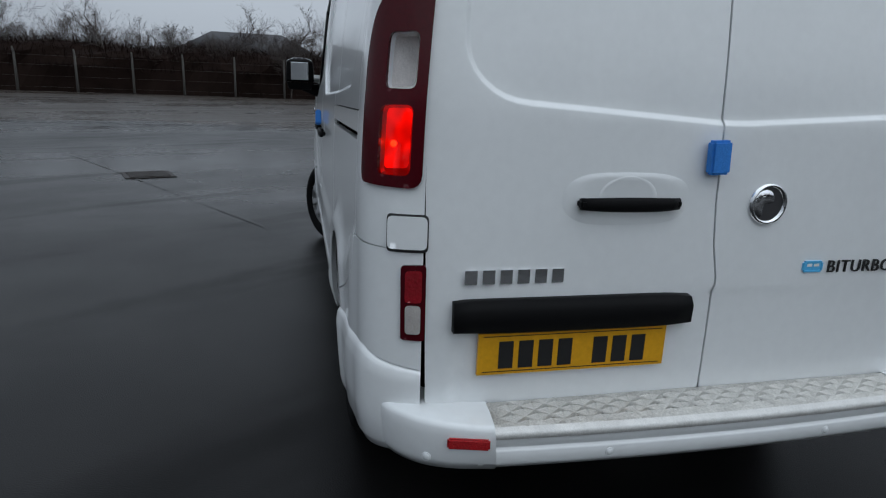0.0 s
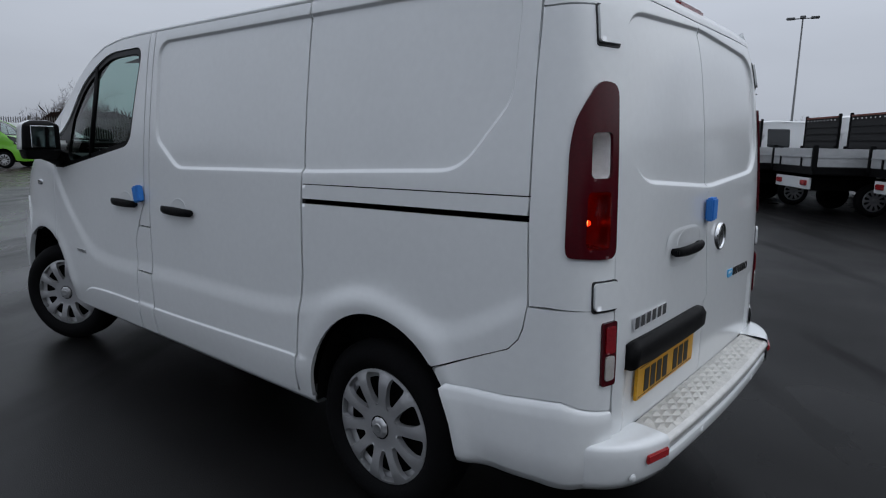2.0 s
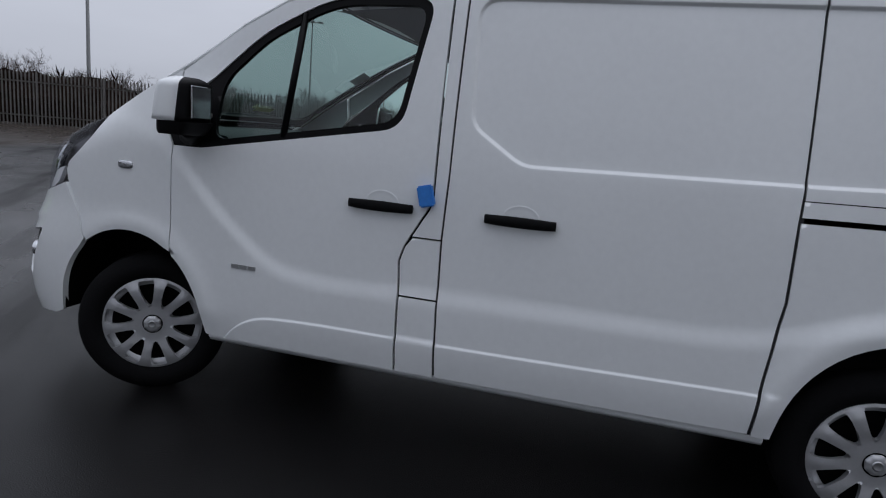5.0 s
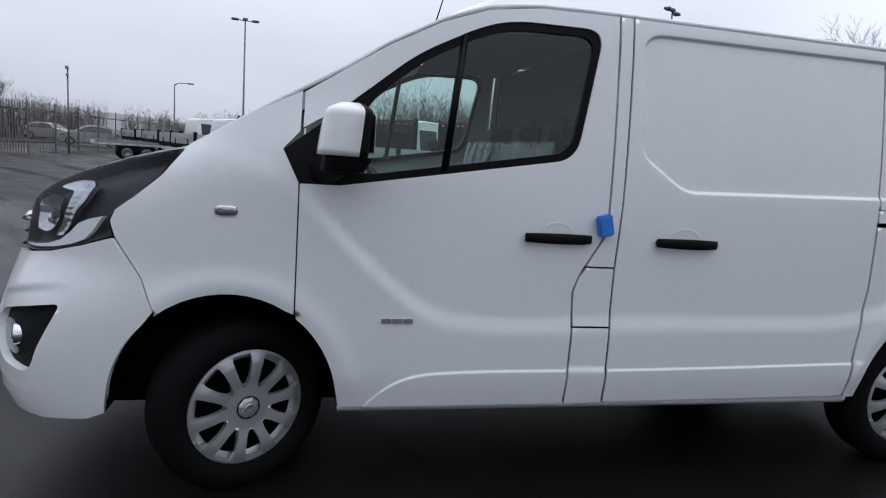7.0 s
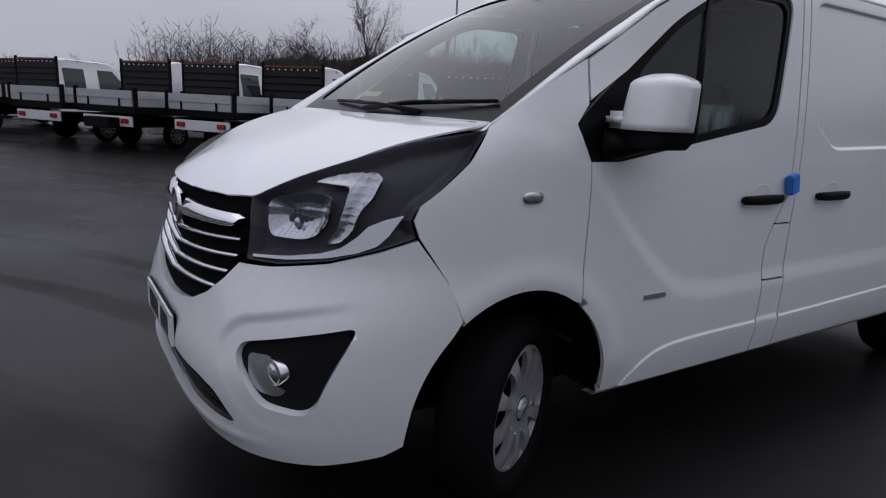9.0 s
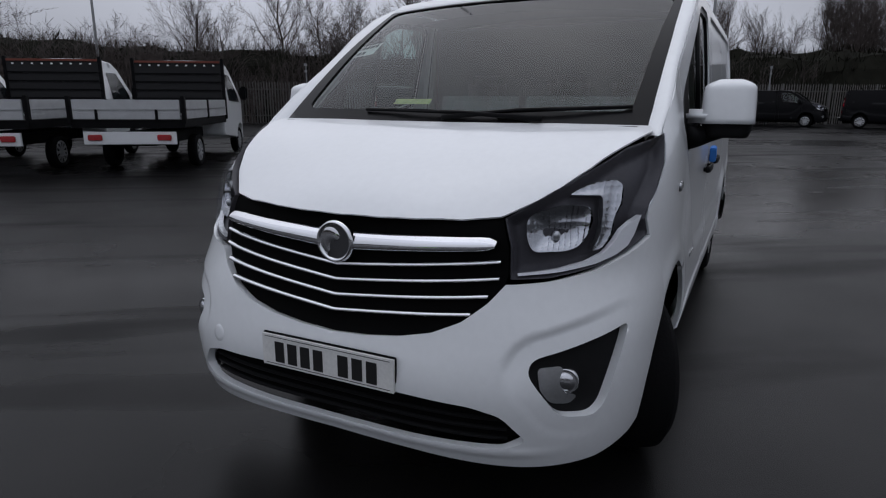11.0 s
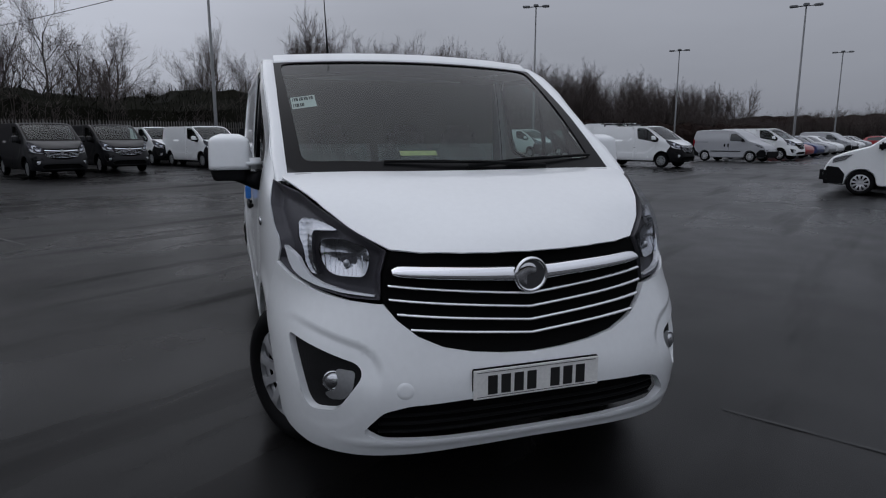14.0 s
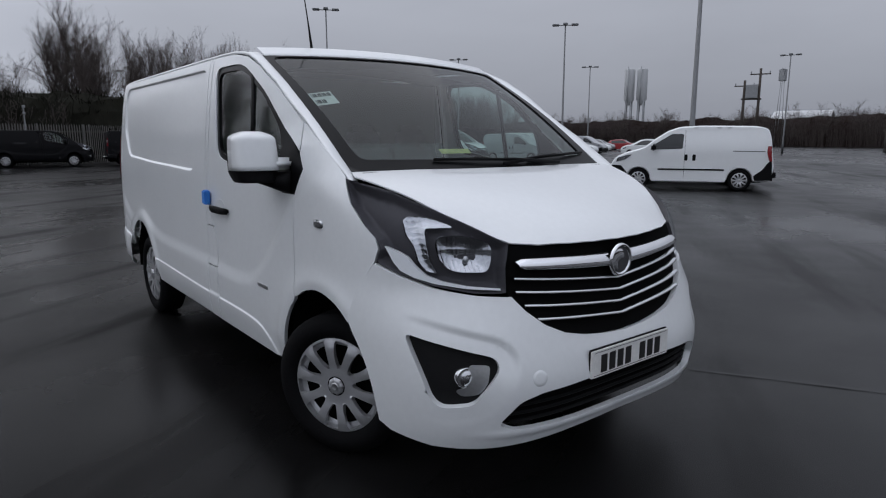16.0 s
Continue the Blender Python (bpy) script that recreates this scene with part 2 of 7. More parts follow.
def inside(poly, p):
    x, y = p[:, 0], p[:, 1]
    c = np.zeros(len(p), bool)
    for (x1, y1), (x2, y2) in zip(poly, np.roll(poly, -1, axis=0)):
        if y1 != y2:
            c ^= ((y1 > y) != (y2 > y)) & (x < (x2 - x1) * (y - y1) / (y2 - y1) + x1)
    return c


def signed(poly, x, y):
    """Distance to the outline, negative inside."""
    p = np.stack([np.ravel(x), np.ravel(y)], 1)
    poly = np.array(poly, float)
    d = np.full(len(p), 1e9)
    for a, b in zip(poly, np.roll(poly, -1, axis=0)):
        ab = b - a
        t = np.clip(((p - a) @ ab) / (ab @ ab + 1e-12), 0, 1)
        d = np.minimum(d, np.hypot(*(p - a - t[:, None] * ab).T))
    return np.where(inside(poly, p), -d, d).reshape(np.shape(x))


def rounded(poly, r=0.03, k=5):
    """The outline with its corners rounded."""
    out = []
    n = len(poly)
    for i in range(n):
        a, b, c = (np.array(poly[(i + j) % n], float) for j in (-1, 0, 1))
        la, lc = np.linalg.norm(a - b), np.linalg.norm(c - b)
        p, q = b + (a - b) * min(r, 0.45 * la) / la, b + (c - b) * min(r, 0.45 * lc) / lc
        for t in np.linspace(0, 1, k):
            out.append(tuple((1 - t) ** 2 * p + 2 * t * (1 - t) * b + t * t * q))
    return out


def dense(poly, step):
    out = []
    for a, b in zip(np.array(poly, float), np.roll(np.array(poly, float), -1, axis=0)):
        k = max(1, int(math.ceil(np.linalg.norm(b - a) / step)))
        out += [a + (b - a) * j / k for j in range(k)]
    return np.array(out)


def offset_line(poly, d, step=0.02):
    """The closed outline moved out by d."""
    p = dense(poly, step)
    t = np.roll(p, -1, axis=0) - np.roll(p, 1, axis=0)
    n = np.stack([t[:, 1], -t[:, 0]], 1)
    n /= np.linalg.norm(n, axis=1)[:, None] + 1e-9
    if signed([tuple(q) for q in p], *(p[:1] + n[:1] * 0.005).T)[0] < 0:
        n = -n
    return p + n * d


def normals(fn, u, v):
    e = 1e-3
    du = fn(u + e, v) - fn(u - e, v)
    dv = fn(u, v + e) - fn(u, v - e)
    n = np.cross(du, dv)
    return n / (np.linalg.norm(n, axis=1)[:, None] + 1e-12)


def outward(p, n):
    ref = np.stack([np.clip(p[:, 0], -1.7, 1.7), np.zeros(len(p)), np.full(len(p), 0.9)], 1)
    return np.sign(np.sum((p - ref) * n))


def sheet(outline, fn, step=0.03, holes=(), depth=0.02, lift=0.0, guides=()):
    """A curved panel: the outline in (u, v), laid on the surface fn(u, v), with an edge turned in by depth."""
    loops = [dense(outline, step)] + [dense(h, step) for h in holes]
    lo, hi = loops[0].min(0), loops[0].max(0)
    gx, gy = np.meshgrid(np.arange(lo[0], hi[0], step), np.arange(lo[1], hi[1], step * 0.87))
    gx[1::2] += step / 2
    g = np.stack([gx.ravel(), gy.ravel()], 1)
    keep = inside(loops[0], g)
    for h in loops[1:]:
        keep &= ~inside(h, g)
    g = g[keep]
    edge = np.concatenate(loops)
    if len(g):
        near = np.array([np.min(np.sum((edge - q) ** 2, axis=1)) for q in g])
        g = g[near > (0.5 * step) ** 2]
    if len(guides):
        q = np.concatenate([np.array(line, float) for line in guides])
        q = q[inside(loops[0], q)]
        for h in loops[1:]:
            q = q[~inside(h, q)]
        if len(q):
            q = q[[np.min(np.sum((edge - p) ** 2, axis=1)) > (0.25 * step) ** 2 for p in q]]
        if len(q):
            g = np.array([p for p in g if np.min(np.sum((q - p) ** 2, axis=1)) > (0.45 * step) ** 2]).reshape(-1, 2)
            g = np.concatenate([g, q])
    pts = np.concatenate([edge, g]) if len(g) else edge
    cons, at = [], 0
    for loop in loops:
        n = len(loop)
        cons += [(at + i, at + (i + 1) % n) for i in range(n)]
        at += n
    vs, _, fs, *_ = delaunay_2d_cdt([Vector(q) for q in pts], cons, [], 0, 1e-7)
    vs = np.array([tuple(v) for v in vs])
    tri = np.array([f for f in fs if len(f) == 3])
    mid = vs[tri].mean(1)
    ok = inside(loops[0], mid)
    for h in loops[1:]:
        ok &= ~inside(h, mid)
    tri = tri[ok]
    p = fn(vs[:, 0], vs[:, 1])
    nn = normals(fn, vs[:, 0], vs[:, 1])
    s = outward(p, nn)
    p = p + nn * s * lift
    a, b, c = p[tri[:, 0]], p[tri[:, 1]], p[tri[:, 2]]
    if np.sum(np.cross(b - a, c - a) * nn[tri[:, 0]]) * s < 0:
        tri = tri[:, ::-1]
    verts, faces, norms = list(p), [tuple(t) for t in tri], list(nn * s)
    if depth:
        for i, loop in enumerate(loops):
            q = fn(loop[:, 0], loop[:, 1])
            m = normals(fn, loop[:, 0], loop[:, 1]) * s
            q = q + m * lift
            k, n = len(verts), len(loop)
            verts += list(q) + list(q - m * depth)
            t = np.roll(loop, -1, axis=0) - np.roll(loop, 1, axis=0)
            away = np.stack([t[:, 1], -t[:, 0]], 1) / (np.linalg.norm(t, axis=1)[:, None] + 1e-9)
            area = np.sum(loop[:, 0] * np.roll(loop[:, 1], -1) - np.roll(loop[:, 0], -1) * loop[:, 1])
            away *= (1 if area > 0 else -1) * (1 if i == 0 else -1)
            o = fn(loop[:, 0] + away[:, 0] * 1e-3, loop[:, 1] + away[:, 1] * 1e-3) - fn(loop[:, 0], loop[:, 1])
            o /= np.linalg.norm(o, axis=1)[:, None] + 1e-12
            quad = [(k + j, k + (j + 1) % n, k + n + (j + 1) % n, k + n + j) for j in range(n)]
            if np.sum(np.cross(np.roll(q, -1, axis=0) - q, -m) * o) < 0:
                quad = [f[::-1] for f in quad]
            faces += quad
            norms += list(o) * 2
            faces.append((int(np.argmin(np.sum((p - q[0]) ** 2, axis=1))), k, k + 1))
    return verts, faces, norms


def panel(name, outline, fn, mat, parent, label="", step=0.03, holes=(), depth=0.02, lift=0.0, guides=()):
    verts, faces, norms = sheet(outline, fn, step, holes, depth, lift, guides)
    me = mesh_of(name, verts, faces)
    ob = part(name, me, mat, parent, label)
    NORMALS[me.name] = np.array(norms)
    me.normals_split_custom_set_from_vertices([tuple(map(float, v)) for v in norms])
    return ob


def lofted(name, rows, mat, parent, label="", close_u=False, close_v=False, caps=False):
    """A skin over a grid of points, rows x columns."""
    g = np.array(rows, float)
    r, c = g.shape[:2]
    f = []
    for i in range(r if close_u else r - 1):
        for j in range(c if close_v else c - 1):
            a, b = (i + 1) % r, (j + 1) % c
            f.append((i * c + j, i * c + b, a * c + b, a * c + j))
    if caps:
        f += [tuple(range(c))[::-1], tuple((r - 1) * c + j for j in range(c))]
    return part(name, mesh_of(name, g.reshape(-1, 3), f), mat, parent, label)


def tube(name, pts, radius, mat, parent=None, label="", sides=8):
    pts = [Vector(p) for p in pts]
    radius = radius if isinstance(radius, (list, tuple)) else [radius] * len(pts)
    rows = []
    for i, p in enumerate(pts):
        d = (pts[min(i + 1, len(pts) - 1)] - pts[max(i - 1, 0)]).normalized()
        a = d.cross(Vector((0, 0, 1)) if abs(d.z) < 0.95 else Vector((1, 0, 0))).normalized()
        b = d.cross(a)
        rows.append([p + (a * math.cos(t) + b * math.sin(t)) * radius[i] for t in np.linspace(0, 2 * math.pi, sides, endpoint=False)])
    return lofted(name, rows, mat, parent, label, close_v=True, caps=True)


def box_bm(size, at=(0, 0, 0), bevel=0.0, turn=0.0, bm=None):
    bm = bm or bmesh.new()
    m = Matrix.Translation(at) @ Matrix.Rotation(turn, 4, "Z") @ Matrix.Diagonal((*size, 1))
    r = bmesh.ops.create_cube(bm, size=1, matrix=m)
    if bevel:
        es = list({e for v in r["verts"] for e in v.link_edges})
        bmesh.ops.bevel(bm, geom=es, offset=bevel, segments=2, affect="EDGES")
    return bm


def block(name, size, at, mat, parent=None, label="", bevel=0.005, smooth=False):
    return part(name, box_bm(size, at, bevel), mat, parent, label, smooth)


def lathe(profile, segments=48):
    """Rows round the y axis; the profile is (radius, y)."""
    return [[(r * math.cos(t), y, r * math.sin(t)) for r, y in profile] for t in np.linspace(0, 2 * math.pi, segments, endpoint=False)]


def root(name, label, category, group=""):
    e = new(name)
    e.empty_display_size = 0.3
    return tagged(e, label, category, group)


# ---- the panel van's skin ----
HALF = spline([0.25, 0.35, 0.45, 0.55, 0.8, 1.1, 1.3, 1.54, 1.75, 1.9, 1.96], [0.915, 0.930, 0.940, 0.946, 0.950, 0.948, 0.939, 0.917, 0.891, 0.866, 0.852])
NOSE = spline([0.2, 0.3, 0.42, 0.56, 0.68, 0.8, 0.95, 1.06, 1.2, 1.31, 1.42, 1.6], [2.47, 2.528, 2.562, 2.57, 2.54, 2.513, 2.488, 2.458, 2.305, 2.05, 1.88, 1.7])
TAIL = spline([0.25, 0.9, 1.1, 1.4, 1.6, 1.8, 1.95], [-2.415, -2.415, -2.405, -2.385, -2.362, -2.325, -2.27])
SWAGE = spline([-2.4, -2.147, -1.92, -1.77, -1.48, -1.17, -0.8, 0.288, 0.739, 0.878, 1.015, 1.193, 1.4, 2.2], [1.05, 0.941, 0.82, 0.815, 0.865, 0.775, 0.73, 0.712, 0.714, 0.751, 0.843, 0.999, 1.2, 1.25])
SILL = spline([-2.4, -1.1, 0.3, 0.815, 0.992, 1.097, 1.16, 1.4], [0.56, 0.537, 0.509, 0.500, 0.462, 0.378, 0.30, 0.1])
RECESS = rounded([(-0.164, 1.262), (0.045, 1.40), (0.066, 1.83), (0.02, 1.876), (-2.03, 1.884), (-2.085, 1.83), (-2.085, 1.54), (-1.94, 1.36), (-1.87, 1.322), (-1.2, 1.29)], 0.05)
REAR_RECESS = rounded([(0, 1.262), (0.625, 1.302), (0.715, 1.385), (0.70, 1.74), (0.62, 1.80), (0, 1.835), (-0.62, 1.80), (-0.70, 1.74), (-0.715, 1.385), (-0.625, 1.302)], 0.07)


SIDE_GUIDES = [offset_line(RECESS, q, 0.009) for q in (-0.009, -0.003, 0.003, 0.009)] + [np.stack([np.arange(-1.2, 1.2, 0.01), SILL(np.arange(-1.2, 1.2, 0.01)) + q], 1) for q in (-0.011, -0.003, 0.005)]
REAR_GUIDES = [offset_line(REAR_RECESS, q, 0.009) for q in (-0.009, -0.003, 0.003, 0.009)] + [np.stack([np.arange(-0.72, 0.74, 0.02), np.full(73, q)], 1) for q in (0.813, 0.832)]


def nose_power(z):
    return 3.62 - 0.70 * ss(0.66, 0.92, z)


def side(x, z):
    """The left flank: how far out it lies at x and z."""
    x, z = np.broadcast_arrays(np.asarray(x, float), np.asarray(z, float))
    w = HALF(z) - 0.040 * ss(0.85, 1.5, x) * ss(1.2, 1.55, z)
    n = nose_power(z)
    t = np.clip((x - 1.5) / (NOSE(z) - 1.5), 0, 0.9995)
    w = w * (1 - t**n) ** (1 / n)
    t = np.clip((x + 2.1) / (TAIL(z) + 2.1), 0, 0.9995)
    w = w * (1 - t**6) ** (1 / 6)
    w = w - 0.014 * ss(0.009, -0.009, signed(RECESS, x, z))
    fade = ss(-2.25, -2.12, x)
    w = w + 0.013 * ss(SWAGE(x) + 0.035, SWAGE(x) - 0.06, z) * fade * (1 - 0.6 * ss(1.2, 1.5, x)) * ss(0.3, 0.5, z)
    w = w + 0.010 * ss(SILL(x) + 0.004, SILL(x) - 0.010, z) * ss(-1.2, -1.1, x)
    w = w + 0.010 * np.exp(-((np.hypot(x - 1.62, (z - 0.36) * 0.94) - 0.44) / 0.05) ** 2) * ss(0.34, 0.5, z)
    w = w + 0.012 * np.exp(-((np.hypot(x + 1.56, (z - 0.36) * 0.9) - 0.43) / 0.05) ** 2) * ss(0.34, 0.5, z)
    return w


def flank(s=1):
    def f(x, z):
        return np.stack([x, s * side(x, z), z], 1)
    return f


def nose(u, z):
    """The front wrap: u is the angle from the middle, positive to the left."""
    n = nose_power(z)
    r = (np.abs(np.cos(u)) ** n + np.abs(np.sin(u)) ** n) ** (-1 / n)
    w = HALF(z) + 0.012
    x = 1.5 + (NOSE(z) - 1.5) * r * np.cos(u)
    y = w * r * np.sin(u)
    return np.stack([x, y, z], 1)


def turn_of(z, y=None, x=None):
    """The nose angle at which the wrap has that y or x."""
    n = float(nose_power(z))
    if y is not None:
        c = abs(y) / float(HALF(z) + 0.012)
        return math.copysign(math.atan2(c, (1 - c**n) ** (1 / n)), y)
    t = (x - 1.5) / float(NOSE(z) - 1.5)
    return math.atan2((1 - t**n) ** (1 / n), t)


def back_at(y, z):
    c = np.clip(np.abs(y) / HALF(z), 0, 0.9995)
    return -2.1 + (TAIL(z) + 2.1) * (1 - c**6) ** (1 / 6)


def back(y, z):
    x = back_at(y, z)
    x = x + 0.014 * ss(0.009, -0.009, signed(REAR_RECESS, y, z))
    x = x + 0.010 * ss(0.83, 0.815, z) * ss(-0.72, -0.68, y) * ss(0.74, 0.70, y)
    return np.stack([x, y, z], 1)


def corner(u, z):
    """The rear wrap: u from the flank (0) to the back."""
    r = (np.abs(np.cos(u)) ** 6 + np.abs(np.sin(u)) ** 6) ** (-1 / 6)
    return np.stack([-2.1 + (TAIL(z) + 2.1) * r * np.sin(u), HALF(z) * r * np.cos(u), z], 1)


def haunch_skin(s, z):
    """The flank behind the rear wheel, run on round the corner: s grows rearwards."""
    a = flank(1)(-np.minimum(s, 2.25), z)
    b = corner(0.444 + (np.maximum(s, 2.25) - 2.25) / 0.545, z)
    return np.where((np.asarray(s) < 2.25)[:, None], a, b)


def arch(cx, front, rear, rz, z0=0.36, a0=0.0, a1=math.pi, k=28):
    """Points over a wheel, from ahead of it to behind it."""
    return [(cx + (front if math.cos(a) > 0 else rear) * math.cos(a), z0 + rz * math.sin(a)) for a in np.linspace(a0, a1, k)]


def arch_between(pts, x0, x1):
    return [p for p in pts if min(x0, x1) < p[0] < max(x0, x1)]


ARCH_F = arch(1.62, 0.415, 0.40, 0.438)
ARCH_R = arch(-1.56, 0.385, 0.385, 0.434)
DOOR_TOP = [(0.176, 1.932), (0.5, 1.926), (0.706, 1.897), (0.886, 1.832), (1.082, 1.728), (1.376, 1.534)]
WINDOW = [(1.241, 1.207)] + rounded([(1.241, 1.207), (0.330, 1.362), (0.238, 1.872), (0.601, 1.868), (0.73, 1.835), (0.978, 1.706), (1.214, 1.510)], 0.085, 7)[7:-7] + [(1.214, 1.510)]
ZONE = [(1.445, 1.326), (1.385, 1.205)] + WINDOW
PANE = rounded([(1.19, 1.245), (0.356, 1.388), (0.270, 1.842), (0.60, 1.838), (0.72, 1.806), (0.96, 1.680), (1.165, 1.500)], 0.075, 7)

BONNET_MID = spline([1.6, 1.7, 1.95, 2.2, 2.35, 2.44, 2.5], [1.355, 1.335, 1.275, 1.200, 1.140, 1.088, 1.040])
BONNET_EDGE = spline([1.6, 1.787, 1.95, 2.12, 2.25, 2.377, 2.5], [0.91, 0.867, 0.81, 0.735, 0.652, 0.535, 0.36])
BONNET_DROP = spline([1.6, 1.787, 2.12, 2.377, 2.5], [0.004, 0.008, 0.026, 0.062, 0.03])


def bonnet_skin(x, y):
    z = BONNET_MID(x) - BONNET_DROP(x) * np.clip(np.abs(y) / BONNET_EDGE(x), 0, 1.2) ** 2
    return np.stack([x, y, z], 1)


def screen_skin(y, t):
    c = (y / 0.8) ** 2
    x = (1 - t) * (1.765 - 0.045 * c) + t * (0.835 - 0.10 * c)
    z = (1 - t) * (1.318 - 0.004 * c) + t * (1.935 - 0.022 * c)
    b = 0.030 * np.sin(math.pi * np.clip(t, 0, 1))
    return np.stack([x + b * 0.5, y, z + b * 0.85], 1)


def roof_skin(x, y):
    z = 1.972 - 0.028 * (y / 0.8) ** 2 - 0.055 * ss(0.30, 1.05, x) - 0.045 * ss(-1.9, -2.3, x)
    return np.stack([x, y, z], 1)


def wheel(name, parent, mat=None, detail=1, label=""):
    """A steel wheel with a ten-spoke cover; outside is +y. Returns its empty-less tyre mesh."""
    seg = 56 if detail else 20
    tyre = lofted(name, lathe([(0.215, 0.01), (0.228, 0.036), (0.246, 0.052), (0.275, 0.058), (0.305, 0.050), (0.322, 0.030), (0.334, 0.022), (0.336, 0.0), (0.336, -0.09), (0.325, -0.125), (0.29, -0.145), (0.21, -0.135)], seg), RUBBER, parent, label, close_u=True)
    return tyre


def cover_skin(a, b):
    """The dished face of the wheel cover with softly crowned spokes."""
    r = np.hypot(a, b) / 1.06
    w = np.abs(np.mod(np.arctan2(b, a) / (math.pi / 5), 1.0) - 0.5)
    y = 0.040 + 0.010 * ss(0.212, 0.165, r) - 0.006 * ss(0.13, 0.075, r) - 0.005 * ss(0.206, 0.213, r)
    return np.stack([a, y + 0.003 * ss(0.30, 0.0, w) * ss(0.10, 0.15, r) * ss(0.212, 0.195, r), b], 1)


def rim(parent, mat, detail=1):
    """Dark steel wheel behind a silver cover with ten slots and a domed hub."""
    seg = 56 if detail else 20
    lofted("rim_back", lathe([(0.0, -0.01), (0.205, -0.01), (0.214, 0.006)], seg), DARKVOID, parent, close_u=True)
    ring = [(0.2255 * math.cos(t), 0.2255 * math.sin(t)) for t in np.linspace(0, 2 * math.pi, seg, endpoint=False)]
    slots = []
    half = [(0.086, 0.0), (0.089, 0.008), (0.112, 0.0180), (0.145, 0.0265), (0.172, 0.0325), (0.190, 0.0345), (0.2005, 0.0310), (0.2030, 0.0)]
    if not detail:
        half = [(0.090, 0.008), (0.172, 0.029), (0.190, 0.018)]
    half = [(r * 1.06, w * 1.06) for r, w in half]
    slot = half + [(r, -w) for r, w in half[::-1] if w > 0]
    for i in range(10):
        c, s = math.cos(2 * math.pi * i / 10), math.sin(2 * math.pi * i / 10)
        slots.append([(r * c - w * s, r * s + w * c) for r, w in slot])
    panel("wheel_cover", ring, cover_skin, mat, parent, "", 0.011 if detail else 0.06, holes=slots, depth=0.022 if detail else 0.014)
    if detail:
        lofted("cover_step", lathe([(0.189, 0.008), (0.196, 0.013), (0.216, 0.016)], seg), mat, parent, close_u=True)
    lobes = []
    for t in np.linspace(0, 2 * math.pi, 50 if detail else 16, endpoint=False):
        k = 1 + 0.045 * math.cos(8 * t)
        lobes.append([(r * k * math.cos(t), y, r * k * math.sin(t)) for r, y in ((0.0, 0.057), (0.024, 0.057), (0.032, 0.055), (0.039, 0.050), (0.042, 0.036))])
    lofted("hub_cap", lobes, mat, parent, close_u=True)
    if detail:
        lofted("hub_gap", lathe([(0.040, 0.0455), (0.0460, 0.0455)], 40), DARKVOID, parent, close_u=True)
    if detail:
        lofted("hub_badge", lathe([(0.0, 0.0585), (0.012, 0.0585), (0.015, 0.0600), (0.018, 0.0590), (0.020, 0.056)], 24), SATIN, parent, close_u=True)


def full_wheel(van, at, outside, steer, mat, detail=1, size=1.0):
    m = Matrix.Translation(at) @ Matrix.Rotation(radians(steer) + (0 if outside > 0 else math.pi), 4, "Z") @ Matrix.Rotation(random.uniform(0, 0.6), 4, "Y") @ Matrix.Diagonal((size, 1, size, 1))
    t = wheel("wheel", van, mat, detail)
    t.matrix_local = m
    rim(t, mat, detail)
    return t


def text_bars(parent, along, up, at, size, n, mat, thick=0.002, name="letter_bar", gap=0.28, label=""):
    """Plain upright bars in place of writing."""
    along, up, at = Vector(along).normalized(), Vector(up).normalized(), Vector(at)
    out = along.cross(up)
    pitch = size[0] / n
    for i in range(n):
        c = at + along * (pitch * (i + 0.5))
        m = Matrix((along * pitch * (1 - gap), out * thick, up * size[1])).transposed().to_4x4()
        m.translation = c + out * thick / 2
        bm = bmesh.new()
        bmesh.ops.create_cube(bm, size=1, matrix=m)
        o = part(name, bm, mat, parent, label, smooth=False)
    return o


BRAKE_CUP = rounded([(0.684, 1.122), (0.688, 1.280), (0.792, 1.283), (0.792, 1.120)], 0.02)
CLEAR_CUP = rounded([(0.700, 1.318), (0.700, 1.441), (0.795, 1.446), (0.795, 1.318)], 0.02)
LAMP_CUPS = [BRAKE_CUP, CLEAR_CUP]


def lamp_cup(name, outline, wall_mat, floor_mat, parent, label, floor_label, shrink=0.9):
    """A bowl sunk into the rear corner behind a lens, with its floor facing the rear."""
    edge = dense(outline, 0.012)
    p = corner(edge[:, 0], edge[:, 1])
    mid = p.mean(0)
    back = p * [0, shrink, shrink] + mid * [0, 1 - shrink, 1 - shrink]
    back[:, 0] = p[:, 0].max() + 0.034
    back[:, 1] -= 0.012
    wall = lofted(name, [np.stack([p[i], (p[i] + back[i]) / 2, back[i]]) for i in range(len(p))], wall_mat, parent, label, close_u=True)
    floor = part(name.split("_")[0] + "_reflector", mesh_of(name, back, [tuple(range(len(back)))]), floor_mat, wall, floor_label, False)
    rear = (back - back.mean(0)) * 1.12 + back.mean(0) + [0.005, 0, 0]
    lofted("bowl_back", [np.stack([p[i] * 0.2 + back[i] * 0.8, rear[i], rear.mean(0)]) for i in range(len(p))], DARKVOID, wall, "", close_u=True)
    return wall, floor, mid


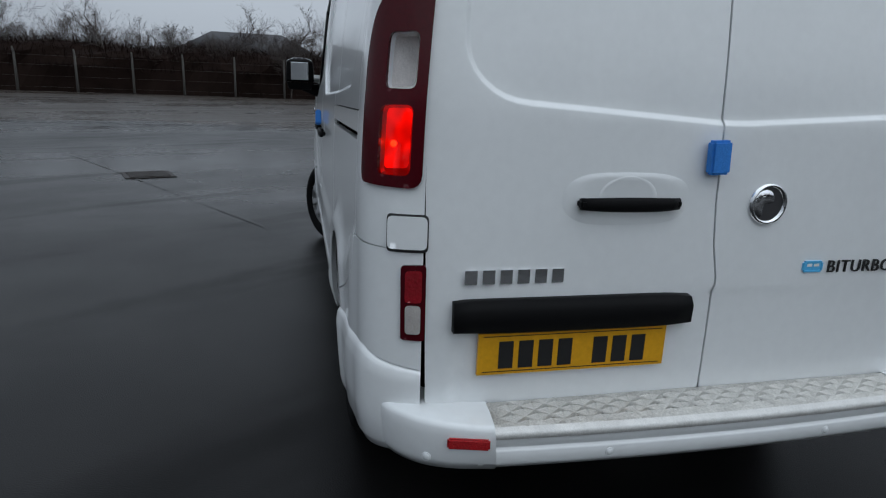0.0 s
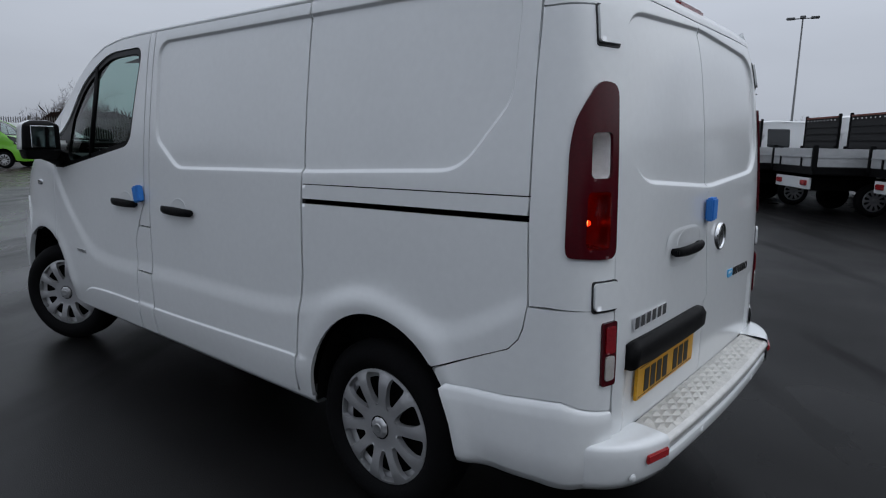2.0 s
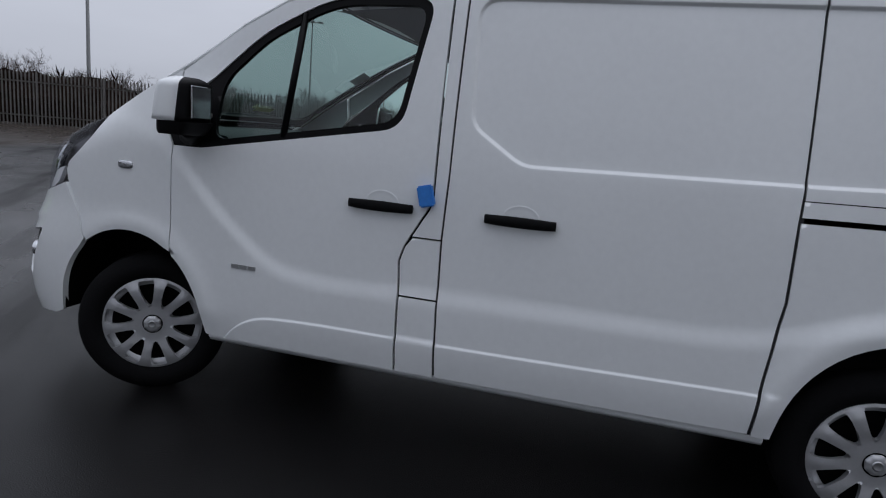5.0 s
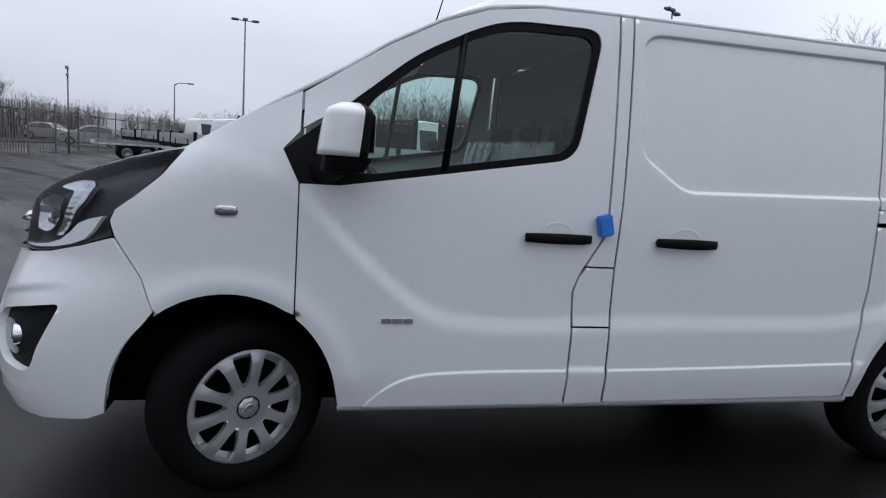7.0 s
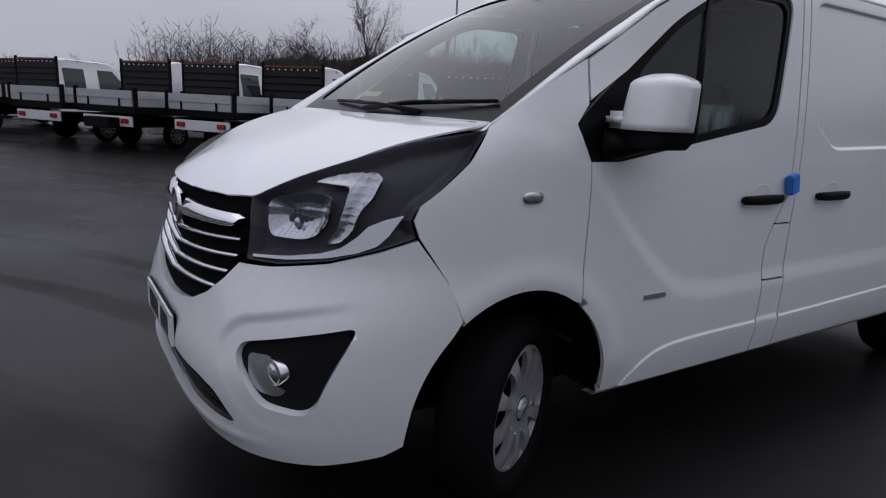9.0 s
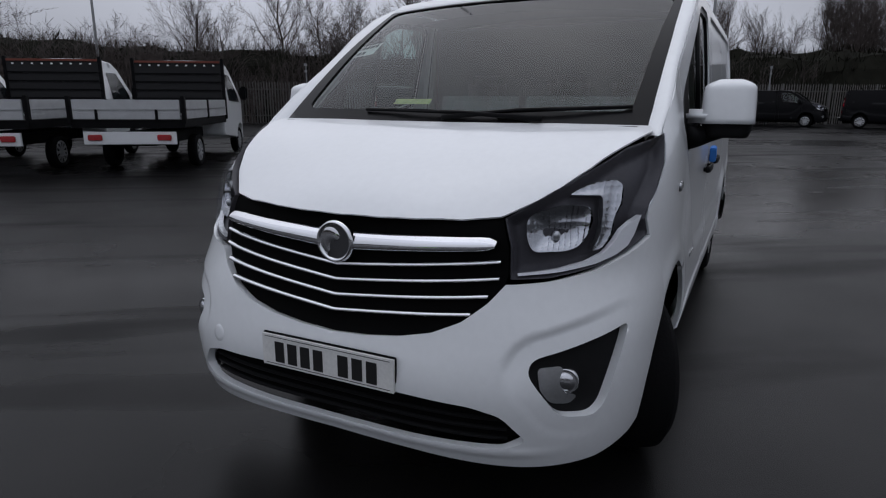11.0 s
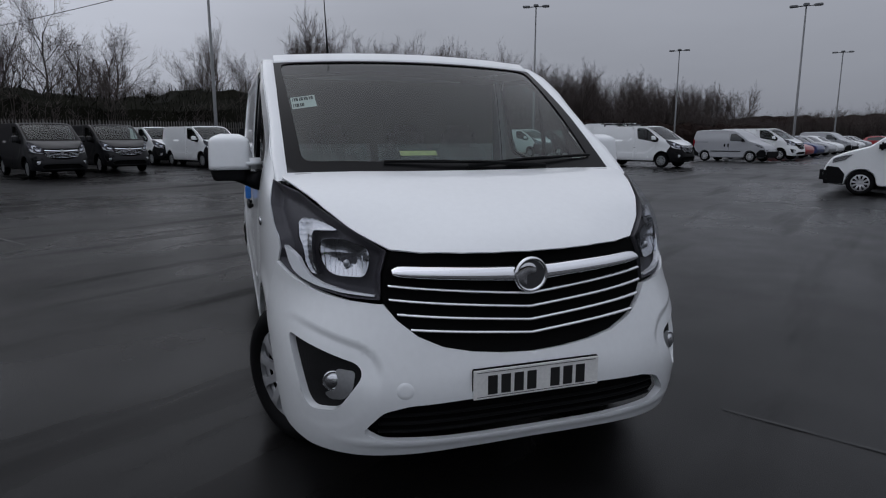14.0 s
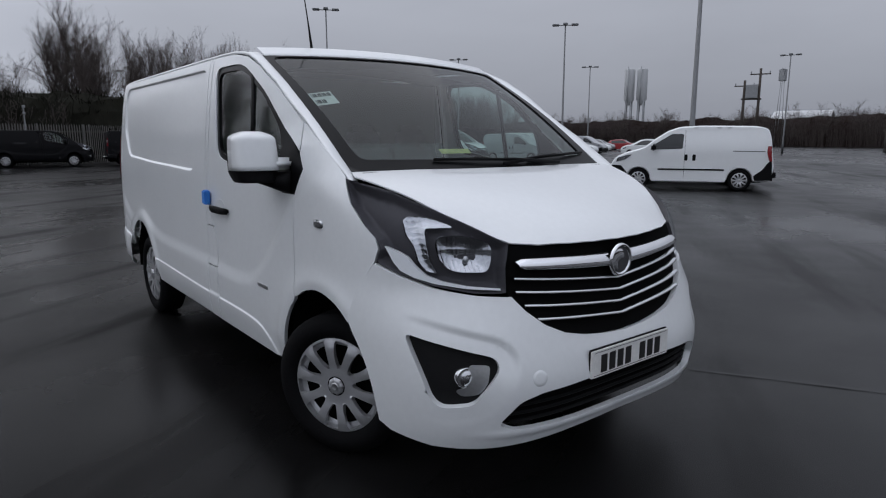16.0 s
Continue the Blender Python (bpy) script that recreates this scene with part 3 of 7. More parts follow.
def van_body(van, skin, step, detail):
    """All skin panels of the van, in its own axes: x ahead, y to its left."""
    L, R = flank(1), flank(-1)
    # front wings
    f_arch = arch_between(ARCH_F, 1.392, 1.868)
    wing = [(1.868, 0.722)] + f_arch + [(1.390, 0.727), (1.389, 1.208), (1.447, 1.326), (1.389, 1.392), (1.386, 1.536), (1.585, 1.428), (1.772, 1.308), (1.849, 1.206), (1.94, 1.125), (2.005, 1.075), (2.022, 1.035), (2.006, 0.985), (1.913, 0.846)]
    a = panel("front_wing", wing, L, skin, van, "", step)
    mirrored(a)
    # front doors
    low = arch_between(ARCH_F, 1.223, 1.384)
    low = [p for p in low if p[1] > 0.37]
    door = [(1.384, 0.730)] + low + [(1.212, 0.362), (1.19, 0.356), (0.290, 0.358), (0.291, 0.685), (0.300, 0.835), (0.280, 0.90), (0.190, 1.06), (0.176, 1.109)] + DOOR_TOP + [(1.379, 1.405)] + WINDOW[::-1] + [(1.384, 1.206)]
    gd = SIDE_GUIDES if detail else ()
    a = panel("front_door", door, L, skin, van, "", step, guides=gd)
    b = mirrored(a)
    doors = (a, b)
    # pillar behind the door, filler flap and foot of the pillar
    up = [(0.166, 1.932), (0.166, 1.109), (0.180, 1.055), (0.246, 0.942), (0.128, 0.942), (0.118, 1.2), (0.116, 1.932)]
    flap = [(0.243, 0.934), (0.272, 0.895), (0.290, 0.835), (0.282, 0.694), (0.124, 0.694), (0.128, 0.934)]
    foot = [(0.281, 0.686), (0.280, 0.358), (0.116, 0.360), (0.124, 0.686)]
    for n, p in (("door_pillar", up), ("filler_flap", flap), ("pillar_foot", foot)):
        mirrored(panel(n, p, L, skin, van, "", step))
    # sliding door on the left
    slide = [(0.107, 1.932), (0.110, 1.2), (0.119, 0.938), (0.115, 0.69), (0.106, 0.366), (0.09, 0.362), (-1.093, 0.376), (-1.104, 0.587), (-1.118, 0.74), (-1.134, 0.88), (-1.129, 1.157), (-1.131, 1.30), (-1.111, 1.930)]
    panel("sliding_door", slide, L, skin, van, "", step, guides=gd)
    # rear quarter on the left, in three pieces round the rail
    r_arch = [p for p in ARCH_R if p[1] > 0.372 and p[0] > -1.832]
    panel("rear_quarter", [(-1.120, 1.932), (-1.140, 1.30), (-1.140, 1.240), (-2.171, 1.262), (-2.150, 1.88), (-2.146, 1.932)], L, skin, van, "", step, guides=gd)
    panel("rail_cover", [(-1.140, 1.236), (-1.139, 1.182), (-2.170, 1.205), (-2.171, 1.258)], L, skin, van, "", step)
    panel("lower_quarter", [(-1.140, 1.162), (-1.146, 0.88), (-1.130, 0.74), (-1.115, 0.587), (-1.106, 0.368), (-1.172, 0.366)] + r_arch + [(-1.838, 0.672), (-2.08, 0.778), (-2.13, 0.800), (-2.163, 0.836), (-2.176, 0.873), (-2.186, 0.940), (-2.172, 1.185)], L, skin, van, "", step)
    lofted("rail_slot", [[(-1.135, side(-1.135, 1.17) - d, 1.184), (-1.135, side(-1.135, 1.17) - d, 1.158), (-2.172, side(-2.172, 1.19) - d, 1.207 - 0.027), (-2.172, side(-2.172, 1.19) - d, 1.207)] for d in (0.012, 0.0125)], SEAL, van, "black sliding door rail")
    # dark strips added behind the shut lines of the doors, standing in for shade
    if detail:
        def shut_seal(pts, s):
            line = []
            for (x0, z0), (x1, z1) in zip(pts, pts[1:]):
                k = max(2, int(abs(z1 - z0) / 0.04))
                line += [(x0 + (x1 - x0) * i / k, z0 + (z1 - z0) * i / k) for i in range(k)]
            line.append(pts[-1])
            lofted("shut_seal", [[(x + q, s * (float(side(x, z)) - 0.010), z) for q in (-0.014, 0.014)] for x, z in line], SEAL, van, "dark strip behind the door gap")
        for s in (1, -1):
            shut_seal([(0.112, 1.93), (0.115, 1.2), (0.1235, 0.938), (0.1195, 0.69), (0.111, 0.366)], s)
            shut_seal([(1.3865, 0.73), (1.3865, 1.207)], s)
        shut_seal([(-1.1165, 1.93), (-1.1365, 1.30), (-1.135, 1.16), (-1.141, 0.88), (-1.125, 0.74), (-1.1105, 0.587), (-1.1005, 0.37)], 1)
    # the right flank is one plain panel
    panel("side_panel", [(0.109, 1.932), (0.112, 1.2), (0.121, 0.938), (0.117, 0.69), (0.108, 0.366), (-1.172, 0.366)] + r_arch + [(-1.838, 0.672), (-2.08, 0.778), (-2.13, 0.800), (-2.163, 0.836), (-2.176, 0.873), (-2.186, 0.940), (-2.172, 1.180), (-2.150, 1.88), (-2.146, 1.932)], R, skin, van, "", step, guides=gd)
    # rear corners, above and below the seam
    e = 0.83
    cap = [(0.281, 1.93), (0.271, 1.88), (0.262, 1.794), (e, 1.794), (e, 1.87), (e, 1.93)]
    mirrored(panel("upper_corner", cap, corner, skin, van, "", step * 0.8))
    top = [(0.262, 1.789), (0.240, 1.6), (0.254, 1.265), (0.254, 1.18), (0.283, 0.941), (0.45, 0.947), (0.60, 0.947), (e, 0.942), (e, 1.789)]
    mirrored(panel("rear_corner", top, corner, skin, van, "", step * 0.8, holes=LAMP_CUPS if detail else ()))
    mirrored(panel("rear_haunch", [(1.842, 0.666), (1.868, 0.630), (1.90, 0.634), (2.09, 0.648), (2.2, 0.660), (2.323, 0.672), (2.3895, 0.652), (2.4604, 0.630), (2.4604, 0.938), (2.39, 0.943), (2.34, 0.943), (2.190, 0.9375), (2.180, 0.871), (2.166, 0.834), (2.132, 0.797), (2.08, 0.7745)], haunch_skin, skin, van, "", step * 0.8))
    mirrored(panel("arch_edge", [(-1.836, 0.664), (-1.868, 0.62), (-1.892, 0.58), (-1.906, 0.55), (-2.05, 0.55), (-2.05, 0.655), (-1.90, 0.640)], L, skin, van, "", step, lift=-0.004))
    # roof, its rails and its rear end
    rim_y = 0.785
    roof = [(0.80, 0.0), (0.755, 0.45), (0.70, rim_y), (-2.18, rim_y), (-2.21, 0.4), (-2.22, 0), (-2.21, -0.4), (-2.18, -rim_y), (0.70, -rim_y), (0.755, -0.45)]
    panel("roof", roof, roof_skin, skin, van, "", step * 2)
    rows = []
    path = [(1.768, 1.310), (1.65, 1.382), (1.52, 1.463), (1.386, 1.540), (1.23, 1.632), (1.082, 1.734), (0.98, 1.788), (0.886, 1.838), (0.79, 1.874), (0.706, 1.902), (0.6, 1.920), (0.5, 1.931), (0.3, 1.936), (0.0, 1.937), (-0.7, 1.937), (-1.4, 1.937), (-1.9, 1.935), (-2.1, 1.932), (-2.2, 1.925)]
    q0 = float(side(1.80, 1.286))
    rows.append([(1.80, q0 - 0.03, 1.270), (1.80, q0 - 0.004, 1.283), (1.80, q0 - 0.012, 1.288), (1.80, q0 - 0.022, 1.290), (1.795, q0 - 0.034, 1.290), (1.79, q0 - 0.050, 1.284), (1.79, q0 - 0.06, 1.27)])
    for x, z in path:
        o = np.array([x, float(side(x, z)) - 0.004, z])
        t = min(max((1.72 - x) / (1.72 - 0.735), 0), 1)
        if x > 0.735:
            i = screen_skin(np.array([0.800 + 0.026 * max(0.0, 1 - t)]), np.array([t]))[0]
        else:
            i = roof_skin(np.array([x]), np.array([rim_y]))[0]
            k = ss(0.735, 0.55, x)
            i = i * k + (1 - k) * screen_skin(np.array([0.800]), np.array([1.0]))[0] if k < 1 else i
        mid = (o + i) / 2 + np.array([0.0, 0.012, 0.011])
        q1, q2 = o * 0.6 + mid * 0.4 + np.array([0, 0.006, 0.008]), i * 0.5 + mid * 0.5 + np.array([0, 0.001, 0.005])
        rows.append([o - [0, 0.02, 0.004], o, q1, mid, q2, i, i - [0, 0.012, 0.012]])
    mirrored(lofted("roof_rail", rows, skin, van))
    rows = []
    for y in np.linspace(-0.80, 0.80, 25):
        p0 = roof_skin(np.array([-2.19]), np.array([y * 0.98]))[0]
        p3 = np.array([float(back_at(np.array(y), np.array(1.862))), y, 1.862])
        p1, p2 = p0 + [-0.05, 0, -0.004], p3 + [0.0, 0, 0.05]
        rows.append([(1 - t) ** 3 * p0 + 3 * t * (1 - t) ** 2 * p1 + 3 * t * t * (1 - t) * p2 + t**3 * p3 for t in np.linspace(0, 1, 9)])
    lofted("roof_end", rows, skin, van)
    # bonnet
    edge = [(2.488, 0.0), (2.480, 0.15), (2.462, 0.27), (2.425, 0.42), (2.377, 0.527), (2.25, 0.645), (2.12, 0.728), (1.95, 0.803), (1.795, 0.860), (1.735, 0.842), (1.745, 0.5), (1.752, 0.0)]
    panel("bonnet", edge + [(x, -y) for x, y in edge[-2:0:-1]], bonnet_skin, skin, van, "", step * 1.3, depth=0.006)
    # front bumper
    def at_y(y, z):
        return (turn_of(z, y=y), z)

    def at_x(x, z):
        return (turn_of(z, x=x), z)
    gl = [at_y(0.0, 0.668), at_y(0.13, 0.675), at_y(0.25, 0.690), at_y(0.36, 0.715), at_y(0.45, 0.757), at_y(0.52, 0.815), at_y(0.565, 0.872)]
    under = [at_y(0.585, 0.872), at_y(0.68, 0.880), at_x(2.24, 0.905), at_x(2.12, 0.94), at_x(2.012, 0.977)]
    seam = [at_x(1.9155, 0.844), at_x(1.8705, 0.727)]
    wheel_edge = [at_x(x, z) for x, z in ARCH_F if x > 1.875 and z > 0.372]
    foot = [at_x(2.04, 0.338), at_x(2.10, 0.312), at_x(2.27, 0.290), at_y(0.66, 0.292), at_y(0.3, 0.308), at_y(0.0, 0.312)]
    half = gl + under + seam + wheel_edge[::-1] + foot
    outline = half + [(-u, z) for u, z in half[-2:0:-1]]
    fog = rounded([(0.948, 0.734), (0.80, 0.700), (0.650, 0.660), (0.638, 0.618), (0.735, 0.482), (0.84, 0.462), (0.876, 0.492)], 0.03)
    mouth_edge = [(0.28, 0.519), (0.50, 0.510), (0.590, 0.486), (0.662, 0.398), (0.605, 0.370), (0.3, 0.364)]
    mouth = rounded([at_y(0.0, 0.521)] + [at_y(y, z) for y, z in mouth_edge] + [at_y(0.0, 0.363)] + [at_y(-y, z) for y, z in mouth_edge[::-1]], 0.025)

    def bumper_skin(u, z):
        p = nose(u, z)
        d = np.minimum(signed(fog, u, z), signed([(-a, b) for a, b in fog], u, z))
        k = 0.004 - 0.009 * ss(0.080, 0.046, d) * (0.22 + 0.78 * ss(0.54, 0.69, z)) * ss(1.02, 0.72, np.abs(u))
        lip = 0.006 * np.exp(-((z - 0.352) / 0.016) ** 2) * ss(0.80, 0.55, np.abs(u))
        s = 1 + (k + lip) / 0.95
        p[:, 0] = 1.5 + (p[:, 0] - 1.5) * s
        p[:, 1] *= s
        return p
    panel("front_bumper", outline, bumper_skin, skin, van, "", step * 0.8, holes=[fog, [(-u, z) for u, z in fog][::-1], mouth], depth=0.03, guides=[offset_line(q, e_, 0.014) for q in (fog, [(-u, z) for u, z in fog]) for e_ in (0.044, 0.054, 0.064, 0.074, 0.084)] if detail else ())
    return doors, at_x, at_y, gl, fog, mouth


def badge_round(parent, at, radius, face, name="badge"):
    """A chrome ring with a dark field and a plain curved mark."""
    rows = lathe([(radius * 0.80, 0.006), (radius * 0.86, 0.012), (radius * 0.95, 0.012), (radius, 0.0)], 40)
    o = lofted(name, rows, CHROME, parent, "round chrome badge", close_u=True)
    o.matrix_local = Matrix.Translation(at) @ face
    lofted("badge_field", lathe([(0.0, 0.006), (radius * 0.82, 0.004)], 40), BADGEGREY, o, close_u=True)
    rows = []
    for q in np.linspace(0, 1, 12):
        a = 2.6 - 3.6 * q
        r = radius * (0.20 + 0.42 * q)
        w = radius * (0.14 + 0.24 * math.sin(math.pi * q))
        rows.append([(math.cos(a) * (r - w), 0.006, math.sin(a) * (r - w)), (math.cos(a) * r, 0.013, math.sin(a) * r), (math.cos(a) * (r + w), 0.006, math.sin(a) * (r + w))])
    lofted("badge_mark", rows, CHROME, o)
    return o


FACE_FRONT = Matrix.Rotation(-math.pi / 2, 4, "Z")
FACE_BACK = Matrix.Rotation(math.pi / 2, 4, "Z")


def pull_handle(parent, x, s, z, length=0.275):
    """A black grab bar over a body-coloured cup."""
    y = float(side(x, z))
    rows = []
    for q in np.linspace(-1, 1, 13):
        px = x + q * length / 2
        py = float(side(px, z)) + 0.030 - 0.012 * abs(q) ** 4
        h = 0.022 - 0.004 * q * q
        rows.append([(px, s * (py + 0.008 * math.cos(a)), z + h * math.sin(a)) for a in np.linspace(0, 2 * math.pi, 10, endpoint=False)])
    h = lofted("handle", rows, BLACKPLASTIC, parent, "black plastic pull handle", close_v=True, caps=True)
    block("handle_foot", (0.03, 0.03, 0.022), (x - length * 0.44, s * (y + 0.012), z), BLACKPLASTIC, parent)
    block("handle_foot", (0.03, 0.03, 0.022), (x + length * 0.44, s * (y + 0.012), z), BLACKPLASTIC, parent)
    c = []
    for a in np.linspace(0, math.pi, 15):
        c.append([(x + rr * math.cos(a), s * (float(side(x, z)) + dd), z + 0.010 + rr * 0.72 * math.sin(a)) for rr, dd in ((0.074, 0.0006), (0.070, 0.0022), (0.066, 0.0014), (0.050, 0.0007), (0.0, 0.0006))])
    lofted("handle_cup", c, parent.data.materials[0], parent)
    return h


def door_mirror(parent, s, skin):
    """A tall door mirror with a painted cap over a black foot."""
    def shell(name, z0, z1, mat, cap, label, a0=0.0, a1=2 * math.pi):
        rows = []
        for q in np.sin(np.linspace(0, math.pi / 2, 14)):
            z = z0 + q * (z1 - z0)
            k = (1.0 - 0.09 * q**2) * (1 - 0.55 * max(0.0, (q - 0.80) / 0.20) ** 2.2) if cap else 0.80 + 0.20 * q**0.6
            pts = []
            for a in np.linspace(a0, a1, 28, endpoint=a1 < 6):
                ca, sa = math.cos(a), math.sin(a)
                n = 0.5
                px = 0.095 * math.copysign(abs(ca) ** n, ca) if ca > 0 else 0.075 * math.copysign(abs(ca) ** 0.25, ca)
                py = 0.104 * math.copysign(abs(sa) ** n, sa)
                pts.append((1.238 + px * k - 0.02 * q, s * (1.072 + py * (k if cap else k * 0.95)), z))
            rows.append(pts)
        return lofted(name, rows, mat, parent, label, close_v=True, caps=True)
    shell("mirror_cap", 1.318, 1.494, skin, True, "painted mirror cap", -1.66, 1.66)
    shell("mirror_housing", 1.3185, 1.4925, BLACKPLASTIC, True, "black mirror housing", 1.67, 4.613)
    shell("mirror_base", 1.262, 1.3155, BLACKPLASTIC, False, "black mirror underside")
    part("mirror_lip", box_bm((0.12, 0.13, 0.056), (1.262, s * 0.972, 1.347), 0.018), skin, parent)
    bm = bmesh.new()
    bmesh.ops.create_cube(bm, size=1, matrix=Matrix.Translation((1.150, s * 1.074, 1.396)) @ Matrix.Rotation(s * 0.05, 4, "Z") @ Matrix.Diagonal((0.008, 0.130, 0.128, 1)))
    bmesh.ops.bevel(bm, geom=bm.edges[:], offset=0.002, segments=1, affect="EDGES")
    part("mirror_glass", bm, CHROME, parent, "mirror glass", smooth=False)
    arm = [(1.31, s * 0.92, 1.26), (1.28, s * 0.96, 1.262), (1.25, s * 1.01, 1.275), (1.24, s * 1.05, 1.285)]
    tube("mirror_arm", arm, [0.055, 0.045, 0.035, 0.03], BLACKPLASTIC, parent, "", 12)


def number_plate(parent, at, along, mat, name="number_plate", holder=True):
    up = Vector((0, 0, 1))
    along = Vector(along)
    out = along.cross(up)
    m = Matrix((along * 0.525, out * 0.010, up * 0.112)).transposed().to_4x4()
    m.translation = Vector(at)
    bm = bmesh.new()
    bmesh.ops.create_cube(bm, size=1, matrix=m)
    p = part(name, bm, mat, parent, "number plate with plain bars", smooth=False)
    a = Vector(at) + out * 0.0052
    text_bars(p, along, up, a - along * 0.215 - up * 0.003, (0.215, 0.074), 4, INK, 0.0015)
    text_bars(p, along, up, a + along * 0.045 - up * 0.003, (0.165, 0.074), 3, INK, 0.0015)
    for d, w, h in ((Vector((0, 0, 0.048)), 0.50, 0.002), (Vector((0, 0, -0.048)), 0.50, 0.002)):
        text_bars(p, along, up, a + d - along * w / 2, (w, h), 1, INK, 0.001, "plate_line", 0.0)
    return p


def van_lamps(van, at_x, at_y, gl, fog, mouth, step, detail):
    # headlights
    lamp = [at_y(0.545, 1.066), at_y(0.572, 0.980), at_y(0.578, 0.886), at_y(0.68, 0.889), at_x(2.24, 0.912), at_x(2.12, 0.948), at_x(2.018, 0.984), at_x(2.034, 1.035), at_x(2.015, 1.068), at_x(1.95, 1.120), at_x(1.86, 1.203), at_x(1.787, 1.302)]
    top = [(1.95, 0.810, 1.262), (2.12, 0.735, 1.199), (2.25, 0.652, 1.140)]
    lamp += [at_y(y, z) for x, y, z in top]

    def housing(u, z):
        """A tray whose rim meets the lens and whose floor lies behind the bowls."""
        p = nose(u, z)
        n = np.cross(nose(u + 0.004, z) - p, nose(u, z + 0.004) - p)
        n /= np.linalg.norm(n, axis=1)[:, None]
        n *= np.sign(n[:, :1] + n[:, 1:2])
        return p - n * (0.047 * ss(0.0, 0.035, -signed(lamp, u, z)))[:, None]
    back_wall = panel("headlight", lamp, housing, LAMPGREY, van, "smoked headlight with chrome bowls", step * 0.45, depth=0.03, lift=-0.008)
    lens = panel("lens", lamp, nose, LENS, back_wall, "clear outer lens", step * 0.6, depth=0.0, lift=-0.002)
    lens.visible_shadow = False
    upper = [(0.598, 0.9035), (0.717, 0.914), (0.805, 0.929), (0.864, 0.950), (0.902, 0.982), (0.929, 1.016), (0.971, 1.036), (1.019, 1.05)]
    lower = [(0.598, 0.896), (0.719, 0.904), (0.833, 0.919), (0.91, 0.938), (0.96, 0.959), (0.988, 0.99)]
    strip = panel("running_light", upper + lower[::-1], nose, LAMPSTRIP, back_wall, "running light strip, white for reflected sky", step * 0.4, depth=0.02, lift=-0.010)
    hook = rounded([(0.910, 1.157), (0.876, 1.174), (0.812, 1.174), (0.760, 1.159), (0.720, 1.138), (0.750, 1.136), (0.829, 1.131), (0.841, 1.118), (0.850, 1.070), (0.848, 1.010), (0.822, 0.957), (0.862, 0.965), (0.888, 1.000), (0.898, 1.060), (0.919, 1.103)], 0.010)

    def hook_skin(u, z):
        """A shallow bowl with rounded facets."""
        p = nose(u, z)
        d = -signed(hook, u, z)
        facet = 0.0012 * np.abs(np.sin(u * 120)) + 0.0010 * np.abs(np.sin(z * 150))
        return p - np.outer(0.010 * ss(0.0, 0.04, d) + facet * ss(0.004, 0.012, d), [1.0, 0.4, 0.0])
    bowls = [panel("indicator_bowl", hook, hook_skin, REFLECTOR, back_wall, "chrome indicator reflector", step * 0.22, depth=0.02, lift=-0.018)]
    main_ = rounded([(0.800, 1.098), (0.764, 1.106), (0.710, 1.108), (0.624, 1.082), (0.610, 1.060), (0.617, 1.004), (0.636, 0.963), (0.740, 0.963), (0.781, 0.976), (0.812, 1.023), (0.814, 1.070)], 0.02)

    def dish(u, z):
        p = nose(u, z)
        d = -signed(main_, u, z)
        rib = 0.0014 * np.abs(np.sin(u * 190)) * ss(0.0, 0.02, d)
        step_ = 0.008 * ss(1.050, 1.020, z)
        return p - np.outer(0.030 * ss(0.0, 0.055, d) + rib + step_, [1.0, 0.25, 0.0])
    bowls.append(panel("reflector_bowl", main_, dish, REFLECTOR, back_wall, "faceted chrome reflector bowl", step * 0.22, depth=0.02, lift=-0.020))
    c = nose(np.array([0.70]), np.array([1.005]))[0] - np.array([0.044, 0.016, 0])
    bm = bmesh.new()
    bmesh.ops.create_uvsphere(bm, u_segments=20, v_segments=12, radius=0.013, matrix=Matrix.Translation(c) @ Matrix.Diagonal((0.8, 1.0, 1.2, 1)))
    bowls.append(part("bulb_cap", bm, SATIN, back_wall))
    o = mirrored(back_wall)
    for ch in [lens, strip] + bowls:
        m = mirrored(ch)
        m.parent = o
        m.visible_shadow = ch.visible_shadow
    # grille
    gr = gl + [at_y(0.572, 0.90), at_y(0.565, 0.98), at_y(0.540, 1.064), at_y(0.42, 1.056), at_y(0.27, 1.048), at_y(0.15, 1.044), at_y(0.0, 1.042)]
    gr = gr + [(-u, z) for u, z in gr[-2:0:-1]]
    g = panel("grille", gr, nose, DARKVOID, van, "black front grille with chrome bars", step, depth=0.02, lift=-0.022)
    for z0, rise, w, hh in ((0.885, 0.052, 0.545, 0.0046), (0.835, 0.052, 0.545, 0.0046), (0.785, 0.052, 0.52, 0.0046), (0.736, 0.050, 0.475, 0.0046)):
        rows = []
        for y in np.linspace(-w, w, 41):
            z = z0 + rise * abs(y) / 0.55
            p = nose(np.array([turn_of(z, y=y) if abs(y) > 1e-6 else 0.0]), np.array([z]))[0]
            rows.append([p + [-0.02, 0, hh * 1.3], p + [-0.004, 0, hh * 1.2], p + [0.005, 0, -hh * 0.5], p + [0.002, 0, -hh * 0.9], p + [-0.02, 0, -hh * 1.2]])
        lofted("grille_bar", rows, CHROME, g, "thin chrome grille bar")
    for s in (-1, 1):
        rows = []
        for q in np.linspace(0, 1, 22):
            y = s * (0.062 + q * (0.530 - 0.062))
            z = 0.958 + 0.030 * abs(y) / 0.55
            h = (0.038 - 0.012 * q) * (ss(1.02, 0.93, q) ** 0.5 * 0.8 + 0.2)
            p = nose(np.array([turn_of(z, y=y)]), np.array([z]))[0]
